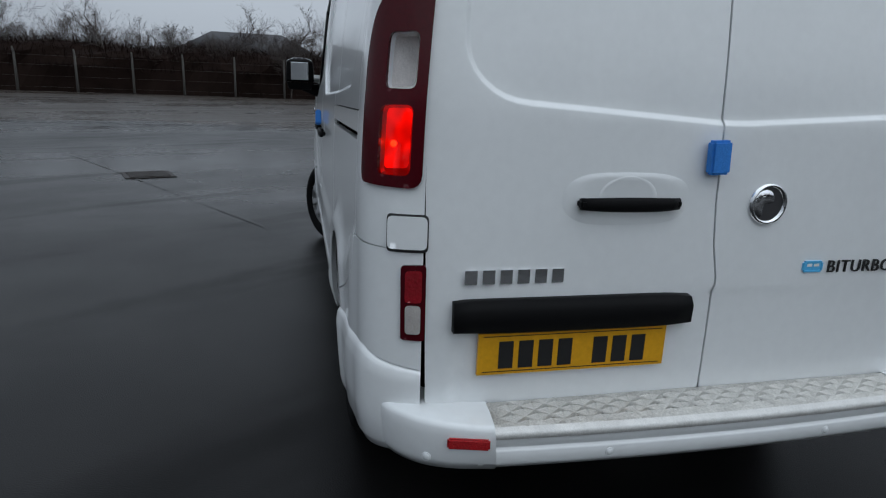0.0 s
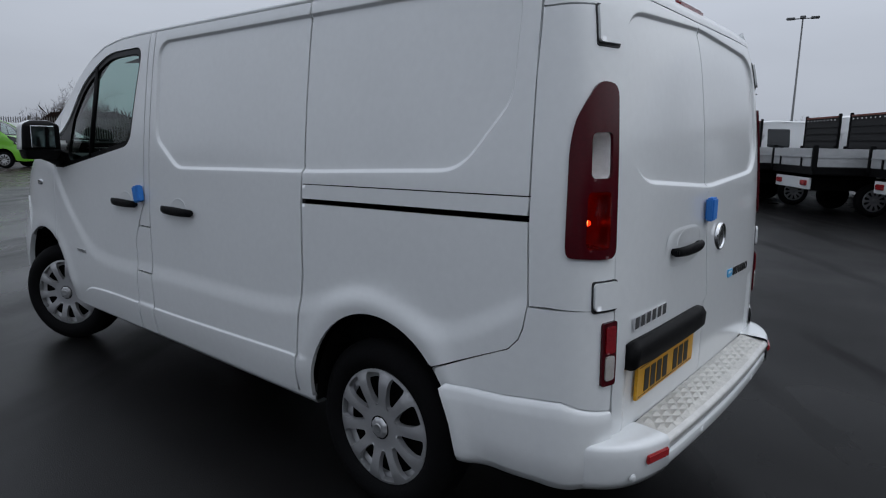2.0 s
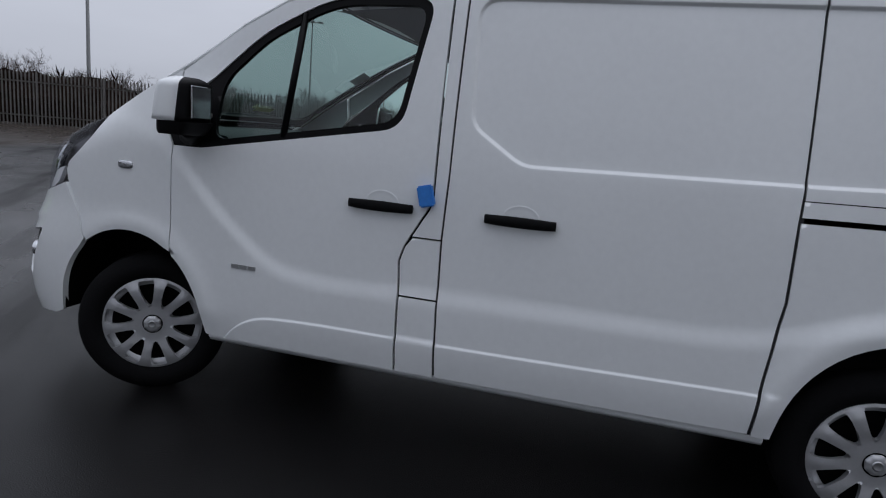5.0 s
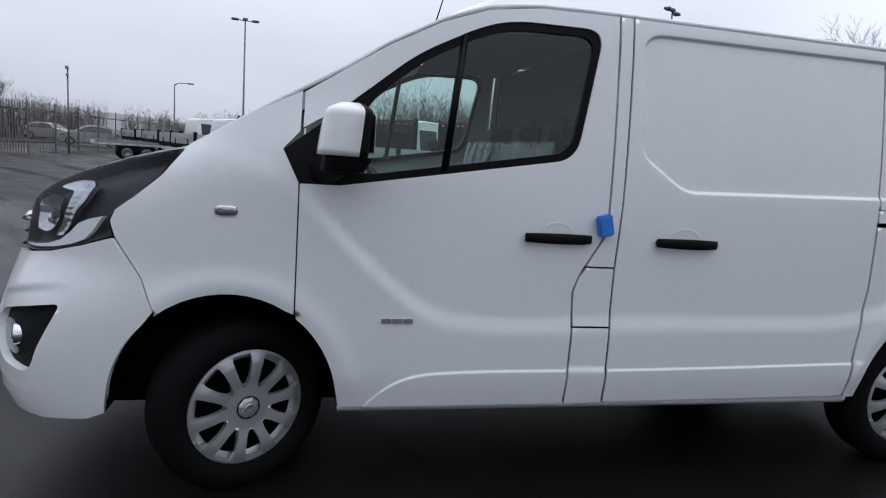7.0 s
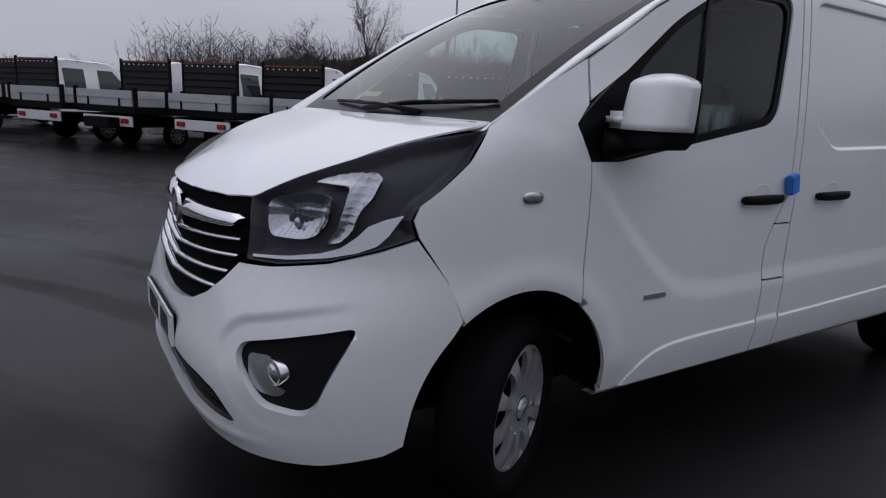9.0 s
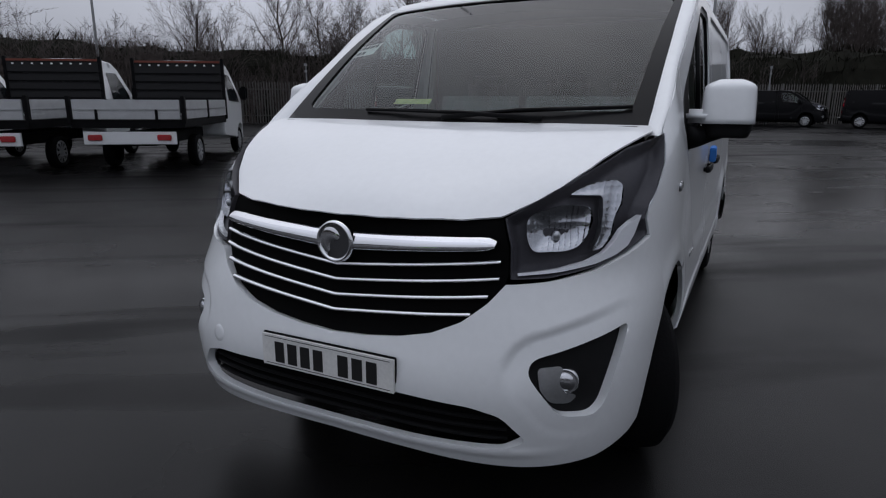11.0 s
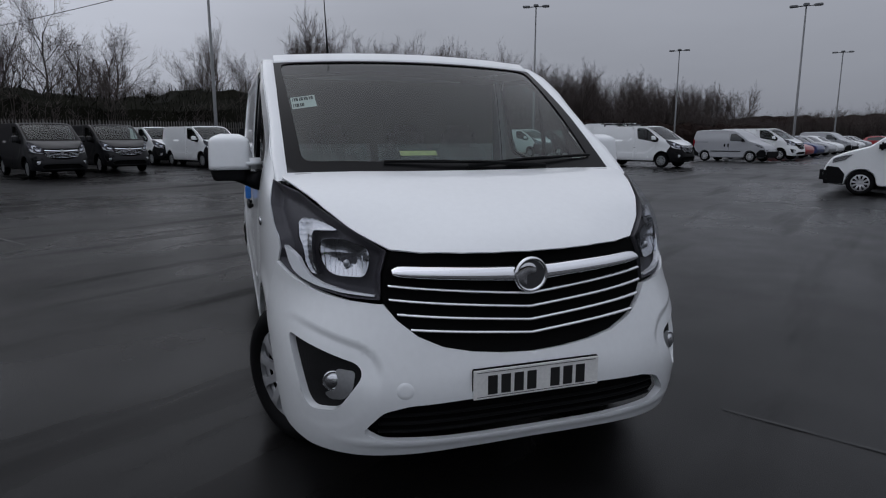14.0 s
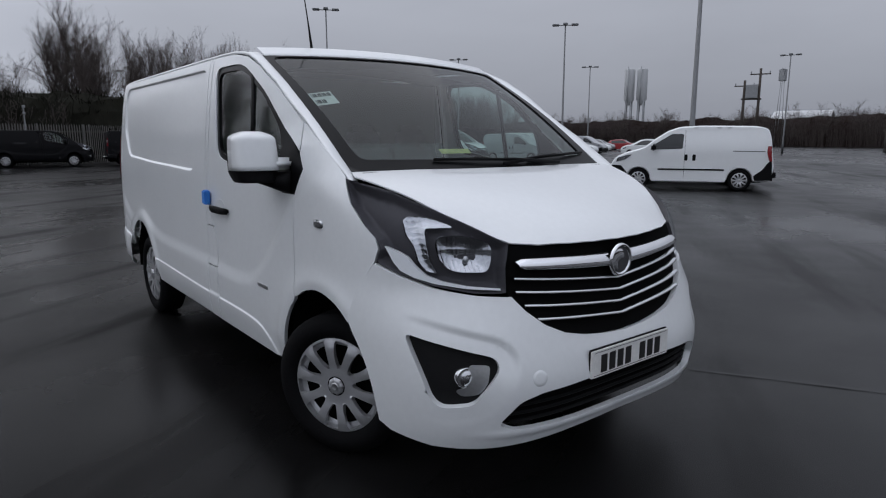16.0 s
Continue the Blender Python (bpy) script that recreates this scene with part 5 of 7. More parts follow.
def van_trim(van, doors, skin, screen):
    """Handles, mirrors, wipers, stickers, badges, foam blocks' host parts and the aerial."""
    pull_handle(doors[0], 0.385, 1, 1.052)
    pull_handle(doors[1], 0.385, -1, 1.052)
    pull_handle([o for o in van.children if o.name.startswith("sliding_door")][0], -0.183, 1, 1.052)
    for s in (1, -1):
        door_mirror(doors[0] if s > 0 else doors[1], s, skin)
        w = [o for o in van.children if o.name.startswith("front_wing")][0 if s > 0 else 1]
        rows = []
        for a in np.linspace(0, 2 * math.pi, 20, endpoint=False):
            rows.append([(1.632 + r * 0.040 * math.copysign(abs(math.cos(a)) ** 0.6, math.cos(a)), s * (float(side(1.632, 1.097)) + d), 1.097 + r * 0.019 * math.copysign(abs(math.sin(a)) ** 0.6, math.sin(a))) for r, d in ((1, 0), (0.95, 0.006), (0.6, 0.009), (0, 0.009))])
        lofted("side_repeater", rows, REFLECTOR, w, "clear side repeater", close_u=True)
        d = doors[0] if s > 0 else doors[1]
        text_bars(d, (-s, 0, 0), (0, 0, 1), (1.005 + s * 0.062, s * (float(side(1.005, 0.708)) + 0.001), 0.708), (0.124, 0.018), 3, SATIN, 0.004, "door_badge", 0.12, "small metal badge as plain bars")
    # wipers
    def on_screen(y, t, lift=0.02):
        p = screen_skin(np.array([y]), np.array([t]))[0]
        return Vector(p) + Vector((0.5, 0, 0.85)) * lift
    for y0, t0, y1, t1 in ((0.44, 0.005, -0.22, 0.040), (0.02, 0.005, 0.66, 0.075)):
        a = tube("wiper", [on_screen(y0, t0, 0.02), on_screen((y0 + y1) / 2, (t0 + t1) / 2, 0.03), on_screen(y1, t1, 0.02)], [0.011, 0.008, 0.005], BLACKPLASTIC, van, "black wiper")
        ya, yb = (y0 + y1) / 2 - (y1 - y0) * 0.15, y1 + (y1 - y0) * 0.25
        yb = max(min(yb, 0.76), -0.76)
        tube("wiper_blade", [on_screen(ya, (t0 + t1) / 2, 0.02), on_screen((ya + yb) / 2, (t0 + t1) / 2 + 0.015, 0.024), on_screen(yb, t1 + 0.012, 0.014)], 0.007, BLACKPLASTIC, a)
    lofted("cowl", [[(1.755, y, 1.318), (1.80, y, 1.296), (1.70, y, 1.25)] for y in (-0.8, 0, 0.8)], BLACKPLASTIC, van, "black cowl")
    # stickers on the screen
    def stick(name, y0, y1, t0, t1, mat, tilt=0.0, label=""):
        return lofted(name, [[Vector(screen_skin(np.array([y]), np.array([t + tilt * (y - y0)]))[0]) - Vector((0.5, 0, 0.85)) * 0.006 for t in (t0, t1)] for y in np.linspace(y0, y1, 5)], mat, van, label)
    s1 = stick("bar_code_sticker", -0.755, -0.630, 0.470, 0.575, PAPER, 0.20, "white bar-code sticker")
    for i in range(13):
        y = -0.748 + i * 0.0086
        for t0, t1 in ((0.535, 0.565), (0.482, 0.512)):
            if t0 < 0.5 and i > 6:
                continue
            w = 0.004 + 0.003 * (i * 7 % 3)
            o = lofted("sticker_bar", [[Vector(screen_skin(np.array([q]), np.array([t + 0.20 * (q + 0.755)]))[0]) - Vector((0.5, 0, 0.85)) * 0.0045 for t in (t0, t1)] for q in (y, y + w)], INK, s1)
    # aerial
    a = tube("aerial", [(0.70, -0.48, 1.93), (0.69, -0.48, 1.98), (0.655, -0.48, 2.13), (0.61, -0.48, 2.30)], [0.014, 0.008, 0.004, 0.003], BLACKPLASTIC, van, "black whip aerial")
    # front plate, towing-eye cap
    bump = [o for o in van.children if o.name.startswith("front_bumper")][0]
    block("plate_holder", (0.012, 0.532, 0.118), (2.571, 0, 0.574), BLACKPLASTIC, bump, "black plate holder", 0.004)
    number_plate(van, (2.5795, 0, 0.572), (0, 1, 0), PLATEWHITE)
    for name, radii, mat, label in (("cap_gap", ((0.0325, 0.0012), (0.036, 0.0012)), SEAL, ""), ("towing_cap", ((0.001, 0.0024), (0.016, 0.0024), (0.031, 0.0022), (0.0325, 0.0004)), skin, "round towing-eye cap")):
        rows = []
        for t in np.linspace(0, 2 * math.pi, 32, endpoint=False):
            rows.append([])
            for r, out in radii:
                y, z = -0.512 + r * math.cos(t), 0.568 + r * math.sin(t)
                rows[-1].append(nose(np.array([turn_of(z, y=y)]), np.array([z]))[0] + np.array([0.9, -0.4, 0.05]) * out + np.array([0.003, -0.001, 0]))
        lofted(name, rows, mat, bump, label, close_u=True)


def make_van(label, skin, step=0.025, detail=1, wheel_mat=None, steer=0.0, group=""):
    van = root("panel_van", label, "van", group)
    van["paint"] = skin.name
    doors, at_x, at_y, gl, fog, mouth = van_body(van, skin, step, detail)
    van_lamps(van, at_x, at_y, gl, fog, mouth, step, detail)
    ld, rd, beam = van_rear(van, skin, step, detail)
    screen = van_glass(van, doors, skin, step, detail)
    van_under(van, detail)
    if detail:
        van_rear_details(van, ld, rd, beam, skin)
        van_cabin(van)
        van_trim(van, doors, skin, screen)
    else:
        for s in (1, -1):
            door_mirror(doors[0] if s > 0 else doors[1], s, skin)
        # black block fills the cab, so the windows look into painted shade
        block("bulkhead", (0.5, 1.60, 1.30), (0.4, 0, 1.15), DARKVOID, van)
    wm = wheel_mat or SILVER
    k = radians(steer)
    for s in (1, -1):
        full_wheel(van, (-1.535, s * 0.865, 0.336), s, 0, wm, detail)
        px, py = 1.583 + 0.035 * -math.sin(k) * s, s * (0.81 + 0.035)
        full_wheel(van, (px, py, 0.336), s, steer, wm, detail)
    return van


# ---- ground ----
def ground_material():
    m = bpy.data.materials.new("wet_asphalt")
    m.use_nodes = True
    n, l = m.node_tree.nodes, m.node_tree.links
    b = n["Principled BSDF"]
    tc = n.new("ShaderNodeTexCoord")

    def noise_(scale, detail, stretch=(1, 1, 1), turn=0.0):
        mp = n.new("ShaderNodeMapping")
        mp.vector_type = "TEXTURE"
        mp.inputs["Rotation"].default_value = (0, 0, radians(turn))
        mp.inputs["Scale"].default_value = tuple(1 / q for q in stretch)
        l.new(tc.outputs["Object"], mp.inputs["Vector"])
        x = n.new("ShaderNodeTexNoise")
        x.inputs["Scale"].default_value = scale
        x.inputs["Detail"].default_value = detail
        l.new(mp.outputs[0], x.inputs["Vector"])
        return x.outputs["Fac"]

    def ramp(src, lo, hi, a, b_):
        r = n.new("ShaderNodeMapRange")
        r.inputs["From Min"].default_value, r.inputs["From Max"].default_value = lo, hi
        r.inputs["To Min"].default_value, r.inputs["To Max"].default_value = a, b_
        l.new(src, r.inputs["Value"])
        return r.outputs[0]
    wet = ramp(noise_(0.20, 6, (1.0, 0.5, 1), 35), 0.42, 0.60, 0.0, 1.0)
    streak = ramp(noise_(0.6, 7, (2.2, 0.28, 1), 35), 0.54, 0.64, 0.0, 1.0)
    grain = noise_(160, 2)
    patch = noise_(1.1, 7)

    def mixed(fac, a, b_):
        m_ = n.new("ShaderNodeMixRGB")
        for k_, v_ in (("Color1", a), ("Color2", b_)):
            if isinstance(v_, tuple):
                m_.inputs[k_].default_value = v_
            else:
                l.new(v_, m_.inputs[k_])
        l.new(fac, m_.inputs["Fac"])
        return m_.outputs[0]
    c = mixed(ramp(patch, 0.35, 0.7, 0, 1), (0.0082, 0.0078, 0.0078, 1), (0.0040, 0.0040, 0.0042, 1))
    # the verge before the east fence is older, browner asphalt
    sep = n.new("ShaderNodeSeparateXYZ")
    l.new(tc.outputs["Object"], sep.inputs[0])
    wob = n.new("ShaderNodeMath")
    wob.operation = "MULTIPLY_ADD"
    l.new(noise_(0.12, 5), wob.inputs[0])
    wob.inputs[1].default_value = 9.0
    l.new(sep.outputs["X"], wob.inputs[2])
    old = ramp(wob.outputs[0], 19.6, 20.2, 0.0, 1.0)
    c = mixed(old, c, (0.046, 0.039, 0.034, 1))
    g = n.new("ShaderNodeMixRGB")
    g.blend_type = "MULTIPLY"
    g.inputs["Fac"].default_value = 1.0
    l.new(c, g.inputs["Color1"])
    v = n.new("ShaderNodeCombineColor")
    for i in range(3):
        l.new(ramp(grain, 0.3, 0.7, 0.6, 1.4), v.inputs[i])
    l.new(v.outputs[0], g.inputs["Color2"])
    l.new(g.outputs[0], b.inputs["Base Color"])
    mix = n.new("ShaderNodeMath")
    mix.operation = "MULTIPLY_ADD"
    l.new(wet, mix.inputs[0])
    mix.inputs[1].default_value = -0.16
    l.new(ramp(patch, 0.3, 0.7, 0.34, 0.42), mix.inputs[2])
    dry = n.new("ShaderNodeMath")
    dry.operation = "MULTIPLY_ADD"
    l.new(streak, dry.inputs[0])
    dry.inputs[1].default_value = 0.11
    l.new(mix.outputs[0], dry.inputs[2])
    l.new(dry.outputs[0], b.inputs["Roughness"])
    # the specular level rises from the south-west to the north-east
    toward_ne = n.new("ShaderNodeMath")
    toward_ne.operation = "MULTIPLY_ADD"
    l.new(sep.outputs["X"], toward_ne.inputs[0])
    toward_ne.inputs[1].default_value = 0.4
    l.new(sep.outputs["Y"], toward_ne.inputs[2])
    film = ramp(toward_ne.outputs[0], -1.6, 3.2, 0.044, 0.23)
    sp = n.new("ShaderNodeMath")
    sp.operation = "MULTIPLY_ADD"
    l.new(streak, sp.inputs[0])
    sp.inputs[1].default_value = -0.016
    l.new(film, sp.inputs[2])
    dull = n.new("ShaderNodeMath")
    dull.operation = "MULTIPLY"
    l.new(sp.outputs[0], dull.inputs[0])
    l.new(ramp(old, 0, 1, 1.0, 0.25), dull.inputs[1])
    l.new(dull.outputs[0], b.inputs["Specular IOR Level"])
    bp = n.new("ShaderNodeBump")
    bp.inputs["Distance"].default_value = 0.004
    st = ramp(wet, 0, 1, 0.40, 0.08)
    l.new(st, bp.inputs["Strength"])
    l.new(grain, bp.inputs["Height"])
    l.new(bp.outputs[0], b.inputs["Normal"])
    return m


ASPHALT = ground_material()
ground = part("ground", mesh_of("ground", [(-900, -900, 0), (900, -900, 0), (900, 900, 0), (-900, 900, 0)], [(0, 1, 2, 3)]), ASPHALT, None, "wet dark asphalt of a vehicle compound", False)
tagged(ground, "", "ground", "", "structure")

# ---- the van ----
make_van("clean white panel van with steel-grey wheel covers", WHITE, 0.022, 1, SILVER, 28.0)


# ---- other vehicles of the compound ----
DARKGREY = material("dark_grey_paint", (0.010, 0.0102, 0.0115), 0.38, 0, 0.12, 0.05, spec=0.2)
BLACKPAINT = material("black_paint", (0.003, 0.003, 0.004), 0.45, 0, 0.05, 0.05, spec=0.12)
SILVERPAINT = paint("silver_paint", (0.34, 0.35, 0.37))
GREENPAINT = paint("lime_green_paint", (0.16, 0.46, 0.03))
REDPAINT = paint("red_paint", (0.30, 0.02, 0.025))
BLUEPAINT = paint("blue_paint", (0.03, 0.05, 0.14))
DROPSIDE = material("dropside_aluminium", (0.50, 0.51, 0.52), 0.45, 0.4, 0, 0.12)
DARKGLASS = material("dark_glass", (0.015, 0.018, 0.02), 0.05, 0, 0.3, 0.05)
STEEL = material("galvanised_steel", (0.30, 0.31, 0.32), 0.5, 0.6, 0, 0.2)
MESHBLACK = material("black_mesh_board", (0.010, 0.010, 0.011), 0.8)
MARKER = material("amber_marker", (0.16, 0.035, 0.018), 0.5)


def spot(x, y, heading, z=0.0):
    return pose(x, y, z, 0, 0, heading)


def parked(template, x, y, heading, first):
    """Puts the template itself at the first place and copies at the others."""
    m = spot(x, y, heading)
    if first:
        template.matrix_world = m
        return template
    return copy_thing(template, m)


def set_bumpers(van, mat):
    for o in van.children:
        if o.name.startswith(("front_bumper", "bumper_corner", "rear_bumper")):
            o.data.materials[0] = mat


def far_van(label, skin, bumpers=None, steer=0.0):
    v = make_van(label, skin, 0.075, 0, STEEL if bumpers else SILVER, steer, "parked vans")
    if bumpers:
        set_bumpers(v, bumpers)
    return v


v = far_van("lime green panel van parked near the far fence", GREENPAINT)
parked(v, 28.4, -5.4, -135, True)
v = far_van("white panel van with black bumpers, parked in the row", WHITE, BLACKPLASTIC)
for i, (x, y, h) in enumerate(((-29.4, -2.4, 30), (-33.0, -5.0, 30), (-38.0, 19.4, 24), (-22.3, 18.5, 24), (35.5, -10.5, -115))):
    parked(v, x, y, h, i == 0)
v = far_van("white panel van with painted bumpers, parked in the row", WHITE)
for i, (x, y, h) in enumerate(((-20.1, -10.4, 30), (-27.9, 31.8, 20))):
    parked(v, x, y, h, i == 0)
v = far_van("dark grey panel van parked in the row", DARKGREY)
for i, (x, y, h) in enumerate(((-22.4, -14.6, -150), (-27.0, -13.8, 33), (-22.9, -7.9, 29), (-26.2, -6.2, 29))):
    parked(v, x, y, h, i == 0)
v = far_van("black panel van parked by the fence", BLACKPAINT)
for i, (x, y, h) in enumerate(((-36.7, 1.9, 80), (-36.0, 7.4, 84), (-39.6, 22.6, 24))):
    parked(v, x, y, h, i == 0)
v = far_van("silver crew van parked in the open yard", SILVERPAINT)
for i, (x, y, h) in enumerate(((-36.5, 15.8, 24),)):
    parked(v, x, y, h, i == 0)


high = far_van("long high-roofed white van parked behind the row", WHITE)
high.matrix_world = spot(-36.6, 27.0, 24) @ Matrix.Diagonal((1.15, 1.04, 1.24, 1))


def roof_rack(x, y, heading):
    """Two cross bars and two rails on four feet, bolted to a van's roof."""
    r = root("roof_rack", "black roof rack on a parked white van", "roof rack")
    for px in (-1.7, -0.4):
        tube("cross_bar", [(px, -0.74, 2.06), (px, 0.74, 2.06)], 0.022, BLACKPLASTIC, r)
        for s in (-1, 1):
            block("foot", (0.06, 0.05, 0.13), (px, s * 0.70, 2.005), BLACKPLASTIC, r, "", 0.01)
    for s in (-1, 1):
        tube("side_rail", [(-1.95, s * 0.66, 2.095), (-0.1, s * 0.66, 2.095)], 0.020, BLACKPLASTIC, r)
    r.matrix_world = spot(x, y, heading)


roof_rack(-22.3, 18.5, 24)


def profile_body(name, profile, half, mat, parent, step=0.09, label=""):
    """A closed body: two flanks on a side outline, joined by a rounded band."""
    out = dense(rounded(profile, 0.08), step)

    def fl(s):
        return lambda x, z: np.stack([x, s * half(x, z), z], 1)
    vs, fs, _ = sheet([tuple(p) for p in out], fl(1), step, depth=0)
    k = len(vs)
    vr, fr, _ = sheet([tuple(p) for p in out], fl(-1), step, depth=0)
    vs, fs = list(vs) + list(vr), list(fs) + [tuple(i + k for i in f) for f in fr]
    n = len(out)
    d = np.roll(out, -1, axis=0) - np.roll(out, 1, axis=0)
    nrm = np.stack([d[:, 1], -d[:, 0]], 1)
    nrm /= np.linalg.norm(nrm, axis=1)[:, None]
    if signed([tuple(p) for p in out], *(out[:1] + nrm[:1] * 0.01).T)[0] < 0:
        nrm = -nrm
    w = half(out[:, 0], out[:, 1])
    rows = []
    for f, lift in ((1, 0), (0.985, 0.018), (0.93, 0.034), (0.5, 0.05), (0, 0.054), (-0.5, 0.05), (-0.93, 0.034), (-0.985, 0.018), (-1, 0)):
        q = out + nrm * lift
        rows.append(np.stack([q[:, 0], w * f, q[:, 1]], 1))
    base = len(vs)
    for r in rows:
        vs += list(r)
    for i in range(len(rows) - 1):
        for j in range(n):
            fs.append((base + i * n + j, base + i * n + (j + 1) % n, base + (i + 1) * n + (j + 1) % n, base + (i + 1) * n + j))
    o = part(name, mesh_of(name, vs, fs), mat, parent, label)
    bm = bmesh.new()
    bm.from_mesh(o.data)
    bmesh.ops.recalc_face_normals(bm, faces=bm.faces)
    bm.to_mesh(o.data)
    bm.free()
    return o


def flat_panel(name, poly, half, s, mat, parent, lift=0.004, depth=0.006, r=0.04, label=""):
    return panel(name, rounded(poly, r), lambda x, z: np.stack([x, s * half(x, z), z], 1), mat, parent, label, 0.12, depth=depth, lift=lift)


def cross_panel(name, pts, half, frac, mat, parent, lift=0.06, label=""):
    """A screen across the body between two points of its side outline."""
    (x0, z0), (x1, z1) = pts
    nx, nz = z1 - z0, -(x1 - x0)
    k = math.hypot(nx, nz)
    nx, nz = nx / k, nz / k
    if nz < 0:
        nx, nz = -nx, -nz
    rows = []
    for t in np.linspace(0, 1, 5):
        x, z = x0 + (x1 - x0) * t, z0 + (z1 - z0) * t
        w = float(half(np.array([x]), np.array([z]))[0]) * frac
        rows.append([(x + nx * (lift - 0.030 * abs(q) ** 2), w * q, z + nz * (lift - 0.030 * abs(q) ** 2)) for q in np.linspace(-1, 1, 9)])
    return lofted(name, rows, mat, parent, label)


def small_wheels(v, fx, rx, y, r, mat, detail=0):
    for x in (fx, rx):
        for s in (1, -1):
            full_wheel(v, (x, s * (y - 0.055), r), s, 0, mat, detail, r / 0.336)


def small_van(label, skin, black=BLACKPLASTIC, group="parked vans"):
    """A compact delivery van."""
    v = root("compact_van", label, "van", group)

    def half(x, z):
        return 0.90 - 0.10 * ss(1.0, 1.85, z) ** 1.5 - 0.16 * ss(1.35, 2.3, x) - 0.05 * ss(-1.8, -2.2, x)
    under_f = [p for p in arch(1.42, 0.36, 0.36, 0.36, 0.32)][::-1]
    under_r = [p for p in arch(-1.335, 0.36, 0.36, 0.36, 0.32)][::-1]
    prof = [(-2.12, 0.34), (-1.72, 0.30)] + under_r[1:-1] + [(-0.95, 0.27), (1.04, 0.27)] + under_f[1:-1] + [(1.80, 0.26), (2.18, 0.30), (2.25, 0.48), (2.22, 0.70), (2.08, 0.92), (1.75, 1.06), (1.28, 1.20), (0.98, 1.44), (0.62, 1.68), (0.30, 1.79), (-0.3, 1.82), (-1.7, 1.80), (-1.98, 1.74), (-2.06, 1.5), (-2.12, 1.0), (-2.17, 0.7)]
    body = profile_body("body", prof, half, skin, v)
    block("underbody", (3.9, 1.2, 0.35), (0, 0, 0.42), DARKVOID, v, "", 0.03)
    for s in (1, -1):
        flat_panel("window", [(0.22, 1.20), (0.20, 1.62), (0.52, 1.63), (0.98, 1.34), (1.12, 1.17)], half, s, DARKGLASS, body, label="dark door window")
        flat_panel("rubbing_strip", [(-0.92, 0.585), (-0.92, 0.63), (0.88, 0.63), (0.88, 0.585)], half, s, black, body, 0.012, 0.012, 0.02)
        flat_panel("rear_bumper_side", [(-2.16, 0.34), (-1.72, 0.31), (-1.68, 0.45), (-1.90, 0.62), (-2.0, 0.78), (-2.13, 0.92)], half, s, black, body, 0.012, 0.012, 0.03)
        flat_panel("front_bumper_side", [(2.24, 0.28), (1.80, 0.27), (1.77, 0.52), (1.93, 0.70), (2.20, 0.72)], half, s, black, body, 0.012, 0.012, 0.03)
        flat_panel("tail_light", [(-2.13, 0.86), (-2.06, 0.86), (-1.99, 1.10), (-2.0, 1.28), (-2.10, 1.28)], half, s, REDLENS, body, 0.014, 0.014, 0.03, "red tail light")
        flat_panel("headlight", [(2.08, 0.80), (1.80, 0.88), (1.62, 1.03), (1.80, 1.00), (2.05, 0.92)], half, s, REFLECTOR, body, 0.012, 0.012, 0.03)
        for x in (0.12, -0.10):
            flat_panel("handle_recess", [(x - 0.045, 0.86), (x - 0.045, 1.04), (x + 0.045, 1.04), (x + 0.045, 0.86)], half, s, black, body, 0.008, 0.01, 0.04)
        flat_panel("rail_slot", [(-1.95, 1.12), (-1.95, 1.14), (-1.12, 1.15), (-1.12, 1.13)], half, s, SEAL, body, 0.003, 0.003, 0.005)
        flat_panel("door_gap", [(0.155, 0.36), (0.155, 1.74), (0.163, 1.74), (0.163, 0.36)], half, s, SEAL, body, 0.002, 0.002, 0.002)
        block("door_mirror", (0.14, 0.20, 0.20), (1.02, s * 1.0, 1.24), black, body, "", 0.05)
    cross_panel("windscreen", ((1.22, 1.235), (0.62, 1.66)), half, 0.88, DARKGLASS, body)
    block("front_bumper", (0.28, 1.54, 0.46), (2.22, 0, 0.49), black, body, "", 0.10)
    block("rear_bumper", (0.22, 1.66, 0.32), (-2.16, 0, 0.47), black, body, "", 0.08)
    block("rear_doors_gap", (0.01, 0.008, 1.0), (-2.16, 0, 1.1), SEAL, body, "", 0)
    small_wheels(v, 1.42, -1.335, 0.87, 0.315, SILVER, 0)
    return v


SMALL_X, SMALL_Y = -6.3, 15.5
v = small_van("white compact van with black rubbing strips", WHITE)
for i, (x, y, h) in enumerate([(SMALL_X - 1.42 * i, SMALL_Y + 2.3 * i, 212) for i in range(6)]):
    parked(v, x, y, h, i == 0)
v = small_van("silver compact van parked in the far row", SILVERPAINT)
for i, (x, y, h) in enumerate(((-25.8, 27.6, 20), (-38.6, 50.2, 20))):
    parked(v, x, y, h, i == 0)


